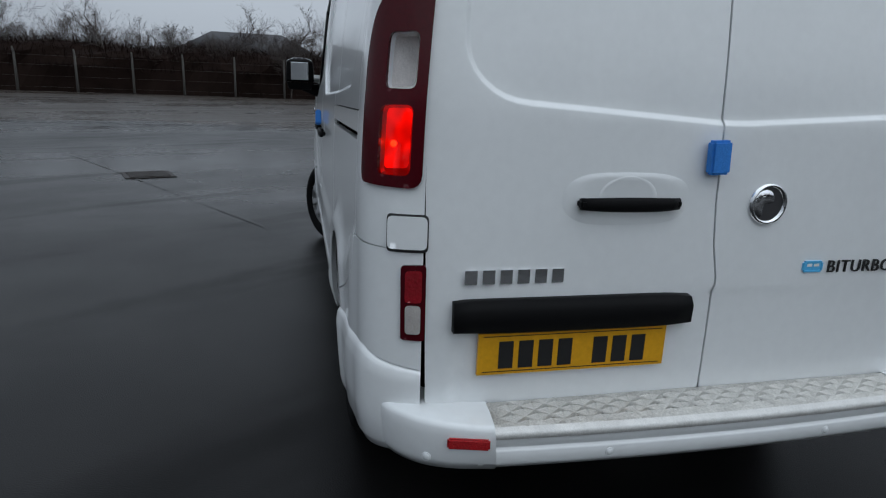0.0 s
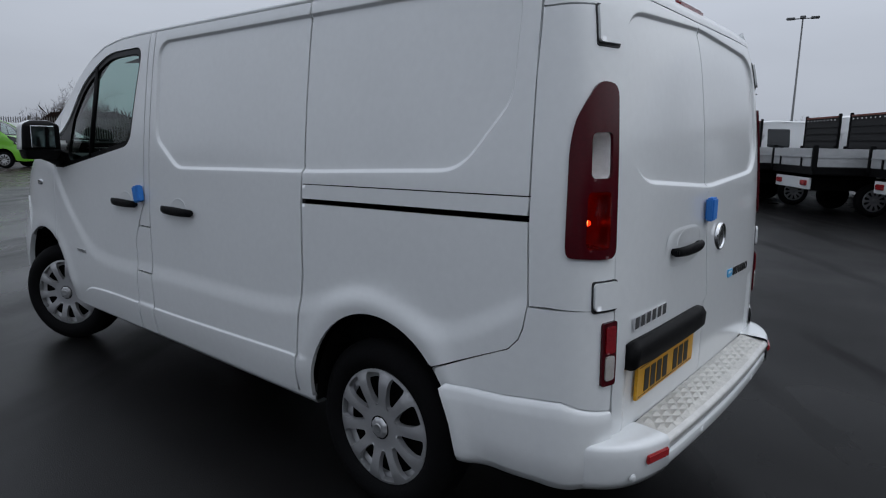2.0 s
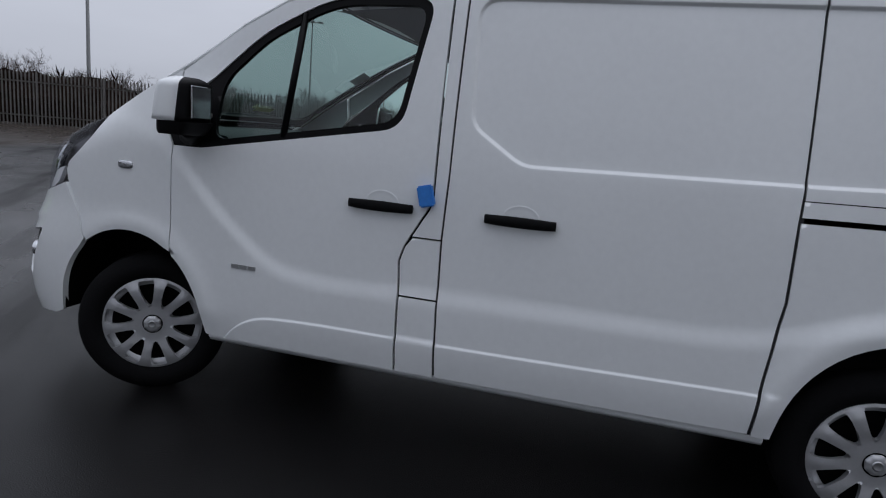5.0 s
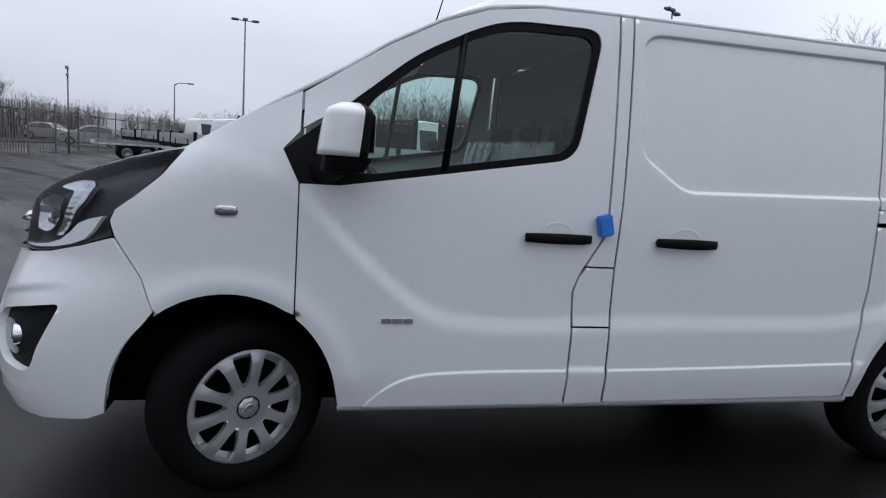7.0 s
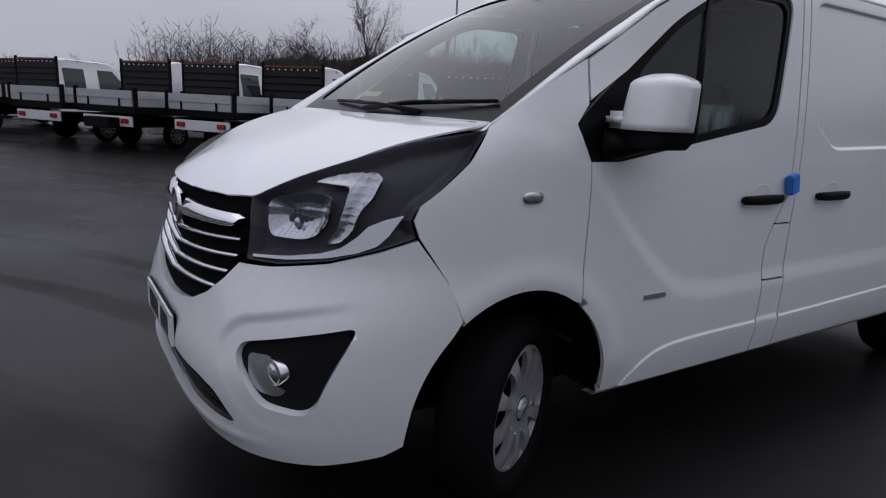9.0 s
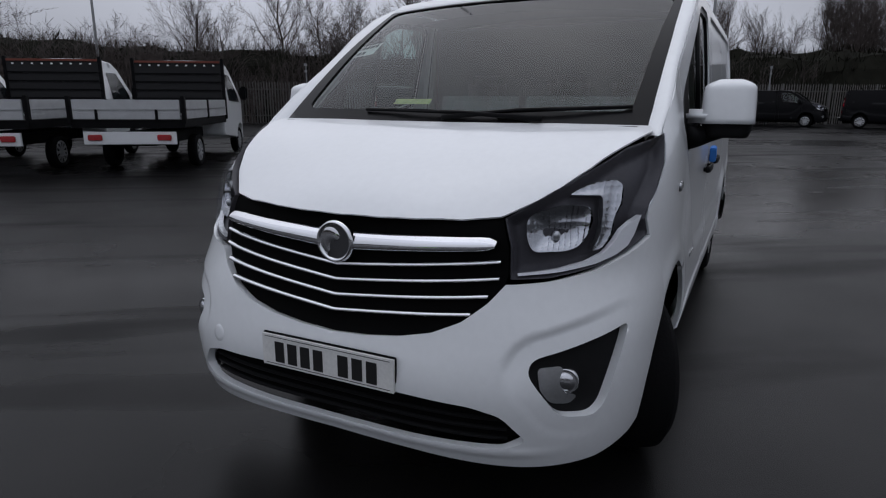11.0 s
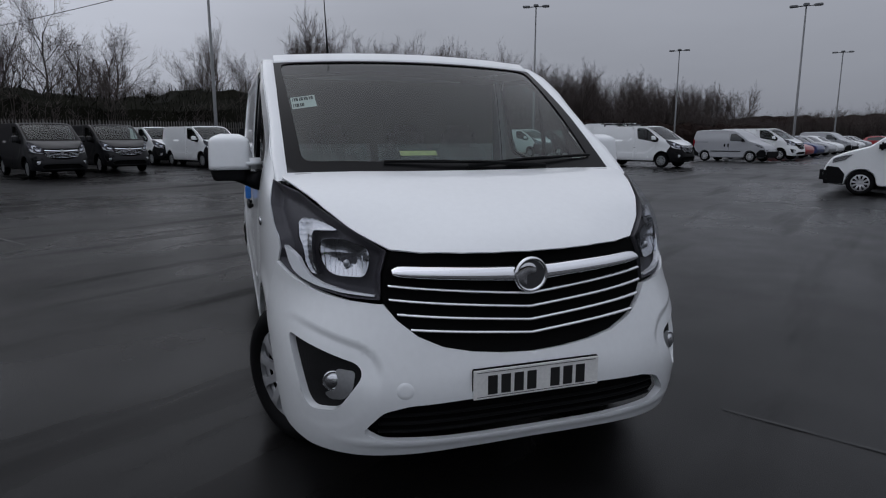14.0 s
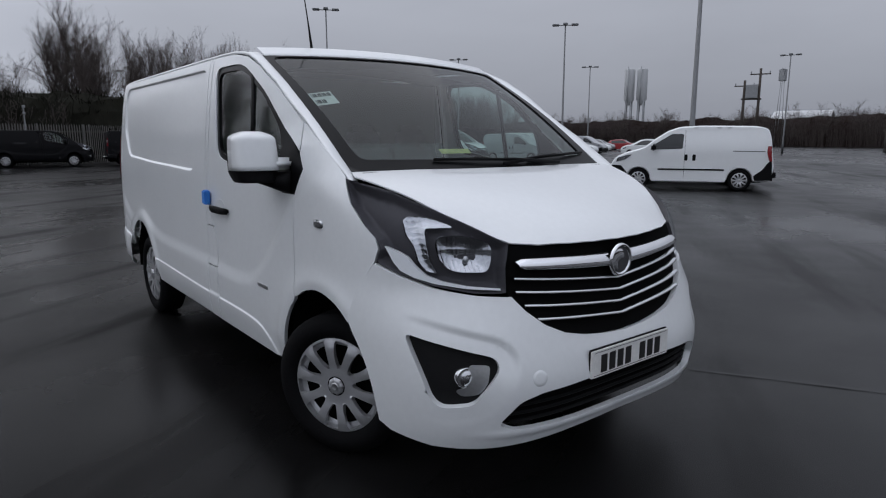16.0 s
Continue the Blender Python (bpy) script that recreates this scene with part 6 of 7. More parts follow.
def hatchback(label, skin):
    v = root("hatchback", label, "car", "parked cars")

    def half(x, z):
        return 0.86 - 0.22 * ss(0.9, 1.5, z) - 0.14 * ss(1.2, 2.0, x) - 0.10 * ss(-1.3, -2.0, x)
    uf = arch(1.25, 0.34, 0.34, 0.34, 0.30)[::-1]
    ur = arch(-1.28, 0.34, 0.34, 0.34, 0.30)[::-1]
    prof = [(-1.98, 0.36), (-1.64, 0.27)] + ur[1:-1] + [(-0.9, 0.24), (0.88, 0.24)] + uf[1:-1] + [(1.62, 0.25), (1.98, 0.32), (2.04, 0.55), (1.92, 0.78), (1.40, 0.94), (0.98, 1.00), (0.30, 1.40), (-0.2, 1.48), (-1.1, 1.45), (-1.62, 1.30), (-1.92, 0.95), (-2.02, 0.62)]
    b = profile_body("body", prof, half, skin, v)
    block("underbody", (3.4, 1.1, 0.3), (0, 0, 0.36), DARKVOID, v, "", 0.03)
    for s in (1, -1):
        flat_panel("window", [(-1.45, 1.0), (-1.35, 1.30), (-0.2, 1.40), (0.28, 1.34), (0.85, 1.0)], half, s, DARKGLASS, b, 0.012)
        flat_panel("headlight", [(1.60, 0.72), (1.50, 0.84), (1.84, 0.74), (1.92, 0.64)], half, s, REFLECTOR, b, 0.012)
        flat_panel("tail_light", [(-1.96, 0.74), (-1.78, 0.74), (-1.72, 1.0), (-1.88, 1.0)], half, s, REDLENS, b, 0.012)
    cross_panel("windscreen", ((0.94, 1.03), (0.34, 1.385)), half, 0.82, DARKGLASS, b)
    cross_panel("rear_window", ((-1.86, 1.05), (-1.60, 1.31)), half, 0.75, DARKGLASS, b)
    small_wheels(v, 1.25, -1.28, 0.84, 0.30, SILVER, 0)
    return v


for label, skin, places in (
    ("red hatchback in the far row", REDPAINT, ((-29.5, 35.0, 20), (-50.1, 72.7, 20))),
    ("dark blue hatchback in the far row", BLUEPAINT, ((-31.3, 38.1, 20),)),
    ("white hatchback in the far row", WHITE, ((-35.7, 45.4, 20), (-28.5, 46.3, 200), (-31.2, 50.0, 200), (-44.0, 58.5, 20), (30.0, -53.0, 165))),
    ("silver hatchback in the far row", SILVERPAINT, ((-33.3, 41.6, 20), (-50.2, 67.6, 20), (17.0, -47.6, 17), (24.0, -60.0, 165)))):
    v = hatchback(label, skin)
    for i, (x, y, h) in enumerate(places):
        parked(v, x, y, h, i == 0)


def dropside_truck(label, crew, board=True):
    """A light truck with aluminium dropsides and a black headboard; x = 0 at the headboard."""
    v = root("dropside_truck", label, "truck", "row of dropside trucks")

    def half(x, z):
        return 0.98 - 0.13 * ss(1.3, 2.25, z) - 0.16 * ss(1.9 + (0.85 if crew else 0), 2.9 + (0.85 if crew else 0), x)
    e = 0.85 if crew else 0.0
    uf = arch(1.75 + e, 0.40, 0.40, 0.40, 0.38)[::-1]
    prof = [(0.08, 0.55), (1.2 + e, 0.45)] + uf[1:-1] + [(2.22 + e, 0.36), (2.62 + e, 0.40), (2.70 + e, 0.70), (2.60 + e, 1.02), (2.10 + e, 1.30), (1.75 + e, 1.62), (1.38 + e, 2.06), (1.05 + e, 2.22), (0.5, 2.26), (0.12, 2.22), (0.06, 1.5)]
    cab = profile_body("cab", prof, half, WHITE, v, 0.11)
    for s in (1, -1):
        flat_panel("window", [(0.62 + e, 1.36), (0.62 + e, 2.0), (1.18 + e, 2.0), (1.62 + e, 1.50), (1.72 + e, 1.32)], half, s, DARKGLASS, cab, 0.01)
        if crew:
            flat_panel("rear_window", [(0.25, 1.38), (0.25, 2.0), (0.98, 2.0), (0.98, 1.38)], half, s, DARKGLASS, cab, 0.01)
        block("door_mirror", (0.12, 0.20, 0.34), (1.75 + e, s * 1.12, 1.55), BLACKPLASTIC, cab, "", 0.04)
    cross_panel("windscreen", ((2.02 + e, 1.36), (1.42 + e, 2.02)), half, 0.88, DARKGLASS, cab)
    block("chassis", (5.6 + e, 0.9, 0.24), (-0.4, 0, 0.62), BLACKPLASTIC, v, "", 0.02)
    bed = block("bed", (3.30, 2.10, 0.16), (-1.70, 0, 0.93), BLACKPLASTIC, v, "black flat bed", 0.01)
    for y in (1.05, -1.05):
        block("dropside", (3.20, 0.035, 0.36), (-1.70, y, 1.20), DROPSIDE, bed, "aluminium dropside", 0.008)
        block("dropside_rib", (3.20, 0.012, 0.018), (-1.70, y * 1.02, 1.20), SATIN, bed, "", 0)
        for x in (-3.34, -0.06, -1.7):
            block("side_post", (0.10, 0.07, 0.52 if x != -1.7 else 0.40), (x, y, 1.19), BLACKPLASTIC, bed, "", 0.008)
    block("tailboard", (0.035, 1.96, 0.36), (-3.36, 0, 1.20), DROPSIDE, bed, "aluminium tailboard", 0.008)
    block("tailboard_rib", (0.02, 1.94, 0.022), (-3.382, 0, 1.20), SATIN, bed, "", 0)
    for y in (-0.55, 0.55):
        block("tailboard_latch", (0.03, 0.05, 0.20), (-3.385, y, 1.10), BLACKPLASTIC, bed, "", 0.004)
    if not board:
        block("rear_window", (0.02, 1.20, 0.44), (0.075, 0, 1.82), DARKGLASS, cab, "dark rear window", 0.006)
    else:
        truck_headboard(v)
    ub = block("underrun_board", (0.05, 1.72, 0.24), (-3.30, 0, 0.66), WHITE, v, "white rear underrun board", 0.008)
    for y in (-0.64, 0.64):
        block("tail_lamp", (0.06, 0.26, 0.11), (-3.335, y, 0.67), REFLECTRED, ub, "red tail lamp", 0.015)
    small_wheels(v, 1.75 + e, -2.05, 0.95, 0.34, STEEL, 0)
    return v


def truck_headboard(v):
    """A black mesh board behind the cab with posts, cross bars and an amber marker rail."""
    hb = block("headboard", (0.05, 2.06, 1.20), (0.0, 0, 1.66), MESHBLACK, v, "black mesh headboard", 0.006)
    for y in (-1.03, 1.03):
        block("headboard_post", (0.07, 0.07, 1.34), (-0.01, y, 1.66), BLACKPLASTIC, hb, "", 0.008)
    block("marker_rail", (0.06, 1.96, 0.05), (-0.02, 0, 2.25), MARKER, hb, "amber marker rail", 0.006)
    for i in range(9):
        block("marker_dot", (0.01, 0.05, 0.035), (-0.055, -0.84 + i * 0.21, 2.17), PAPER, hb, "", 0.004)
    for k in range(5):
        block("headboard_bar", (0.02, 1.96, 0.03), (-0.035, 0, 1.22 + k * 0.19), GLOSSBLACK, hb, "", 0)


single = dropside_truck("white single-cab dropside truck, rear towards the yard", False)
crewed = dropside_truck("white crew-cab dropside truck, rear towards the yard", True)
opened = dropside_truck("white crew-cab dropside truck without headboard", True, False)
KINDS = {"single": single, "crew": crewed, "open": opened}
TRUCK_ROW = [(-6.9, -11.4, "single"), (-5.15, -13.4, "single"), (-3.1, -14.9, "single"), (-1.3, -16.7, "crew"), (0.1, -18.8, "single"), (2.85, -22.3, "crew"), (3.8, -24.9, "single"), (6.0, -31.5, "open"), (8.0, -35.5, "open")]
seen = set()
for x, y, c in TRUCK_ROW:
    parked(KINDS[c], x, y, 212, c not in seen)
    seen.add(c)


def flat_trailer(x, y, heading):
    """An empty skeletal trailer: two long rails, cross members, two axles and a drawbar."""
    t = root("skeletal_trailer", "empty pale steel trailer frame parked by the fence", "trailer")
    for s in (-1, 1):
        block("rail", (3.6, 0.09, 0.16), (0, s * 0.55, 0.74), WHITE, t, "", 0.01)
        block("side_frame", (3.4, 0.05, 0.10), (0, s * 0.95, 0.80), STEEL, t, "", 0.008)
    for i in range(7):
        block("cross_member", (0.07, 1.9, 0.08), (-1.65 + i * 0.55, 0, 0.78), STEEL, t, "", 0.006)
    for px in (-0.45, 0.35):
        tube("axle", [(px, -0.8, 0.33), (px, 0.8, 0.33)], 0.05, BLACKPLASTIC, t)
        for s in (-1, 1):
            full_wheel(t, (px, s * 0.86, 0.33), s, 0, STEEL, 0, 0.98)
    block("hanger", (1.5, 1.2, 0.32), (-0.05, 0, 0.52), BLACKPLASTIC, t, "", 0.02)
    tube("drawbar", [(1.8, 0.5, 0.7), (2.9, 0, 0.55)], 0.05, WHITE, t)
    tube("drawbar", [(1.8, -0.5, 0.7), (2.9, 0, 0.55)], 0.05, WHITE, t)
    block("front_board", (0.05, 1.9, 0.34), (1.82, 0, 0.98), WHITE, t, "", 0.008)
    tube("prop_stand", [(2.7, 0, 0.58), (2.7, 0, 0)], 0.04, STEEL, t)
    t.matrix_world = spot(x, y, heading)


flat_trailer(9.1, -28.2, 200)


# ---- foam blocks stuck on the door edges ----
def foam(name, at, size, turn, label):
    bm = box_bm(size, (0, 0, 0), 0.006)
    o = part(name, bm, BLUE, None, label, smooth=False)
    o.matrix_world = Matrix.Translation(at) @ turn
    return tagged(o, "", "door buffer", "blue door buffers")


foam("door_buffer", (-2.422, 0.054, 1.180), (0.030, 0.056, 0.086), Matrix.Rotation(radians(-3), 4, "X"), "blue foam buffer stuck over the rear door gap")
foam("door_buffer", (0.195, 0.970, 1.112), (0.060, 0.035, 0.085), Matrix.Rotation(radians(14), 4, "Y"), "blue foam buffer stuck on the passenger door edge")
foam("door_buffer", (0.195, -0.970, 1.112), (0.060, 0.035, 0.085), Matrix.Rotation(radians(4), 4, "Y"), "blue foam buffer stuck on the driver's door edge")
t_ = lofted("parking_ticket", [[Vector(screen_skin(np.array([y]), np.array([t]))[0]) - Vector((0.5, 0, 0.85)) * 0.012 for t in (0.118, 0.133, 0.150)] for y in (-0.10, -0.16, -0.22, -0.285)], TICKET, None, "yellow-green slip propped against the windscreen")
tagged(t_, "", "ticket")

# ---- fences ----
PALE = material("palisade_steel", (0.13, 0.125, 0.12), 0.6, 0.2, 0, 0.25, 4)
CONCRETE = material("weathered_concrete", (0.11, 0.105, 0.098), 0.85, 0, 0, 0.25, 5, 0.4, 60)
TWIG = material("bare_twig", (0.080, 0.067, 0.063), 0.95, 0, 0, 0.4, 0.4, spec=0.1)
BARK = material("grey_bark", (0.070, 0.060, 0.054), 0.9, 0, 0, 0.3, 5, 0.5, 30, spec=0.15)
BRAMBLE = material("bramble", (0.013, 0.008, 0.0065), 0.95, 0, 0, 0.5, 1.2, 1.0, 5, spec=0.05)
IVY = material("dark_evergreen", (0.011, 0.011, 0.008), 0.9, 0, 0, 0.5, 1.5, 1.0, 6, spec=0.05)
GRASS = material("winter_grass", (0.055, 0.070, 0.024), 0.95, 0, 0, 0.4, 0.6, 0.8, 8)


def palisade(name, pts, height=2.4, pitch=0.155, label=""):
    """Pales with split pointed tops on two rails, all along a line."""
    f = tagged(new(name), label, "fence", "", "structure")
    vs, fs = [], []
    rails_v, rails_f = [], []

    def add(store_v, store_f, quads):
        for q in quads:
            k = len(store_v)
            store_v.extend(q)
            store_f.append(tuple(range(k, k + len(q))))
    for (x0, y0), (x1, y1) in zip(pts, pts[1:]):
        a, b = Vector((x0, y0, 0)), Vector((x1, y1, 0))
        d = (b - a).normalized()
        nrm = Vector((-d.y, d.x, 0))
        n = int((b - a).length / pitch)
        for i in range(n):
            c = a + d * (i + 0.5) * pitch
            w = 0.035
            h = height + random.uniform(-0.02, 0.02)
            for s0, s1, o0, o1 in ((-w, 0, 0, 0.014), (0, w, 0.014, 0)):
                p = c + d * s0 + nrm * o0
                q = c + d * s1 + nrm * o1
                add(vs, fs, [[p, q, q + Vector((0, 0, h - (0.10 if s1 > 0 else 0))), p + Vector((0, 0, h - (0.10 if s0 < 0 else 0)))]])
        for z in (0.45, height - 0.45):
            p, q = a - nrm * 0.02, b - nrm * 0.02
            add(rails_v, rails_f, [[p + Vector((0, 0, z - 0.03)), q + Vector((0, 0, z - 0.03)), q + Vector((0, 0, z + 0.03)), p + Vector((0, 0, z + 0.03))], [p + Vector((0, 0, z + 0.03)), q + Vector((0, 0, z + 0.03)), q + Vector((0, 0, z + 0.03)) - nrm * 0.04, p + Vector((0, 0, z + 0.03)) - nrm * 0.04]])
        m = int((b - a).length / 2.75)
        for i in range(m + 1):
            c = a + d * i * 2.75 - nrm * 0.07
            box = box_bm((0.07, 0.05, height), (c.x, c.y, height / 2), 0, math.atan2(d.y, d.x))
            part("fence_post", box, PALE, f, "", False)
    tagged(part("pale_run", mesh_of("pale_run", vs, fs), PALE, f, "", False), "", "", "", "stuff")
    part("rail", mesh_of("rail", rails_v, rails_f), PALE, f, "", False)
    return f


SOUTH = [(44, -8), (30, -17), (16.2, -25), (14.3, -30), (13.2, -45), (12.2, -62)]
WEST = [(-8, -36), (-24, -26), (-31, -18), (-35.5, -8), (-41, 5), (-52, 20), (-70, 37), (-98, 62)]
palisade("fence_south", SOUTH, label="grey steel palisade fence beside the yard")
palisade("fence_west", WEST, label="dark steel palisade fence behind the parked vans")


def cranked_fence(name, pts, pitch, height, label):
    """Concrete posts with cranked tops and three line wires."""
    f = tagged(new(name), label, "fence", "", "structure")
    base = None
    for (x0, y0), (x1, y1) in zip(pts, pts[1:]):
        a, b = Vector((x0, y0, 0)), Vector((x1, y1, 0))
        d = (b - a).normalized()
        n = int((b - a).length / pitch)
        for i in range(n + 1):
            c = a + d * i * pitch
            m = Matrix.Translation(c) @ Matrix.Rotation(math.atan2(d.y, d.x), 4, "Z")
            if base is None:
                rows = [[(sx * w, y + sy * w, z) for sx, sy in ((-1, -1), (1, -1), (1, 1), (-1, 1))] for w, y, z in ((0.075, 0, 0), (0.06, 0, height - 0.4), (0.055, 0.02, height - 0.32), (0.045, 0.30, height))]
                base = lofted("fence_post", rows, CONCRETE, f, close_v=True, caps=True)
                o = base
            else:
                o = new("fence_post", base.data)
                o.parent = f
            o.matrix_local = m
        for z in (0.3, 1.0, 1.7, 2.3):
            tube("line_wire", [a + Vector((0, 0, z)), b + Vector((0, 0, z))], 0.003, PALE, f, "", 4)
    return f


cranked_fence("fence_east", [(44, -8), (44.5, 2), (44, 12), (42, 24), (36, 40)], 3.4, 2.75, "concrete posts with cranked tops before a bramble bank")
cranked_fence("fence_north", [(-9, 47), (-14, 62), (-22, 84)], 3.2, 2.6, "concrete posts with cranked tops along the exit road")


# ---- hedges and trees ----
def bank(name, pts, width, height, mat, label, rise=1.0, spikes=0, seed=1):
    """A tangled hedge: an uneven ridge along a line with loose twigs standing out of it."""
    rng = random.Random(seed)
    path = [Vector((*p, 0)) for p in pts]
    vs, fs = [], []
    rows = []
    for a, b in zip(path, path[1:]):
        n = max(2, int((b - a).length / 0.9))
        for i in range(n):
            rows.append((a + (b - a) * i / n, (b - a).normalized()))
    rows.append((path[-1], (path[-1] - path[-2]).normalized()))
    k = 11
    for i, (c, d) in enumerate(rows):
        nrm = Vector((-d.y, d.x, 0))
        for j in range(k):
            t = j / (k - 1)
            a = math.pi * t
            p = c + nrm * (-math.cos(a) * width / 2)
            h = height * math.sin(a) ** 0.55 * min(1.0, 0.05 + min(i, len(rows) - 1 - i) / 5.0)
            nz = noise.noise(Vector((p.x * 0.16, p.y * 0.16, seed * 7.1))) * 0.34 + noise.noise(Vector((p.x * 0.7, p.y * 0.7, t * 5 + seed))) * 0.22
            h *= 1 + nz * rise
            q = p + nrm * noise.noise(Vector((p.x * 0.5, p.y * 0.5, 3 + j))) * 0.7
            vs.append(Vector((q.x, q.y, max(h, -0.1))))
    for i in range(len(rows) - 1):
        for j in range(k - 1):
            fs.append((i * k + j, (i + 1) * k + j, (i + 1) * k + j + 1, i * k + j + 1))
    n0 = len(vs)
    core = list(range(n0))
    for _ in range(spikes):
        p = vs[rng.choice(core)]
        if p.z < 0.4:
            continue
        d = Vector((rng.uniform(-1, 1), rng.uniform(-1, 1), rng.uniform(0.3, 2.2))).normalized()
        l = rng.uniform(0.25, 0.95)
        s = d.cross(Vector((0, 0, 1)) if abs(d.z) < 0.9 else Vector((1, 0, 0))).normalized() * rng.uniform(0.012, 0.035)
        q = p + Vector((rng.uniform(-0.6, 0.6), rng.uniform(-0.6, 0.6), -0.2))
        b = len(vs)
        mid = q + d * l * 0.55 + Vector((rng.uniform(-0.1, 0.1), rng.uniform(-0.1, 0.1), 0))
        vs.extend([q - s, q + s, mid + s * 0.6, q + d * l, mid - s * 0.6])
        fs.append((b, b + 1, b + 2, b + 3, b + 4))
    o = part(name, mesh_of(name, vs, fs), mat, None, label, False)
    return tagged(o, "", "hedge", "", "stuff")


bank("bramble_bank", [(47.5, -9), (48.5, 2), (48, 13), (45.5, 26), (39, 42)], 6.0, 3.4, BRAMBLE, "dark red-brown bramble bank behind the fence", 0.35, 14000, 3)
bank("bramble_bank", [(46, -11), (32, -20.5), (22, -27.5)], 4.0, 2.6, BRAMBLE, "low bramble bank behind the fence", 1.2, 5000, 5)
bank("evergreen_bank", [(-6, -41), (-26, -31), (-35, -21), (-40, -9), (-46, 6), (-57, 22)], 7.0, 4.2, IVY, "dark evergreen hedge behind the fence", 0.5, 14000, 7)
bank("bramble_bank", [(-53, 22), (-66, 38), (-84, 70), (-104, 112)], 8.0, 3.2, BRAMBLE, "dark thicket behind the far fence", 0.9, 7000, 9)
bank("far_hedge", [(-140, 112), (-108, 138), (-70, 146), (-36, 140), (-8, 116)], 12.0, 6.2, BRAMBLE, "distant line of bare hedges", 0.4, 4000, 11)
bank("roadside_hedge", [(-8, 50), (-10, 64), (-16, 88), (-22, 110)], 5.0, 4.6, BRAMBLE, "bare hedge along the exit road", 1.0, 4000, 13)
bank("grass_bank", [(-52, -9), (-60, 6), (-66, 20)], 10.0, 3.9, GRASS, "grassy rise beyond the hedge", 0.4, 0, 15)
bank("far_hedge", [(20, -85), (-20, -95), (-60, -80), (-80, -50)], 12.0, 3.0, BRAMBLE, "distant line of bare hedges", 0.4, 4000, 17)
bank("far_hedge", [(60, 40), (40, 75), (10, 100)], 10.0, 3.2, BRAMBLE, "distant line of bare hedges", 0.4, 2500, 19)


def thicket(pts, depth, count, seed, label):
    """Close-set saplings and scrub along a line of (x, y, height): thin leaning stems full of side twigs."""
    rng = random.Random(seed)
    path = [Vector(p) for p in pts]
    lens = [(b - a).xy.length for a, b in zip(path, path[1:])]
    vs, fs = [], []
    for _ in range(count):
        f = rng.random() * sum(lens)
        for a, b, l in zip(path, path[1:], lens):
            if f <= l:
                break
            f -= l
        d = (b - a).xy.normalized()
        q = a.lerp(b, f / l)
        p = Vector((q.x, q.y, 0)) + Vector((-d.y, d.x, 0)) * rng.uniform(0, depth)
        clump = 0.80 + 0.42 * noise.noise(Vector((p.x * 0.14, p.y * 0.14, seed))) + 0.16 * noise.noise(Vector((p.x * 0.6, p.y * 0.6, seed + 3)))
        h = q.z * clump * rng.uniform(0.62, 1.0)
        lean = Vector((rng.gauss(0, 0.12), rng.gauss(0, 0.12), 1)).normalized()
        w = Vector((rng.uniform(-1, 1), rng.uniform(-1, 1), 0)).normalized() * 0.030
        tip = p + lean * h
        k = len(vs)
        vs.extend([p - w, p + w, p.lerp(tip, 0.6) + w * 0.5, tip, p.lerp(tip, 0.6) - w * 0.5])
        fs.append((k, k + 1, k + 2, k + 3, k + 4))
        for i in range(11):
            t = 0.18 + 0.78 * (i + rng.random()) / 11
            az = rng.uniform(0, 2 * math.pi)
            o = Vector((math.cos(az), math.sin(az), rng.uniform(0.5, 1.6))).normalized()
            ln = h * rng.uniform(0.12, 0.27) * (1.15 - 0.6 * t)
            c = p.lerp(tip, t)
            s_ = o.cross(Vector((rng.uniform(-1, 1), rng.uniform(-1, 1), 0.2))).normalized() * 0.015
            k = len(vs)
            e = c + o * ln
            vs.extend([c - s_, c + s_, e])
            fs.append((k, k + 1, k + 2))
            if i % 2:
                m = c.lerp(e, 0.5)
                o2 = (o + Vector((rng.uniform(-1, 1), rng.uniform(-1, 1), 0.3)) * 0.7).normalized()
                k = len(vs)
                vs.extend([m - s_ * 0.7, m + s_ * 0.7, m + o2 * ln * 0.5])
                fs.append((k, k + 1, k + 2))
    o = part("scrub", mesh_of("scrub", vs, fs), TWIG, None, label, False)
    return tagged(o, "", "scrub", "", "stuff")


thicket([(-49, 4, 5), (-52, 12, 6.5), (-57, 20, 10), (-66, 34, 11), (-76, 50, 11), (-86, 68, 10.5), (-92, 84, 9), (-97, 98, 6.5), (-104, 118, 5)], 9, 14000, 31, "tall dense wood of bare saplings beyond the fence")
thicket([(-4, -42, 6.5), (-26, -33, 6.0), (-37, -22, 4.6), (-43, -10, 4.5), (-48, 2, 4.8)], -7, 6000, 32, "dense bare scrub behind the steel fence")
thicket([(48, -9, 5.6), (50, 2, 5.6), (49.5, 13, 5.6), (47, 26, 5.8), (40, 42, 6)], -4, 3600, 33, "bare scrub standing on the bramble bank")
thicket([(46, -12, 3.6), (32, -21.5, 3.6), (23, -29, 3.8), (29, -46, 4.4), (24, -78, 5)], 4, 2600, 34, "low bare scrub behind the fence")
thicket([(-9, 51, 5.4), (-11, 66, 5.8), (-17, 89, 6), (-24, 112, 6)], -5, 1800, 35, "bare scrub along the exit road")
thicket([(-136, 110, 8), (-106, 136, 8.5), (-70, 144, 8), (-36, 138, 8), (-8, 114, 8)], -8, 6500, 36, "distant belt of bare scrub")
thicket([(24, -84, 5), (-20, -94, 5.5), (-60, -78, 7)], -10, 2600, 37, "distant belt of bare scrub")


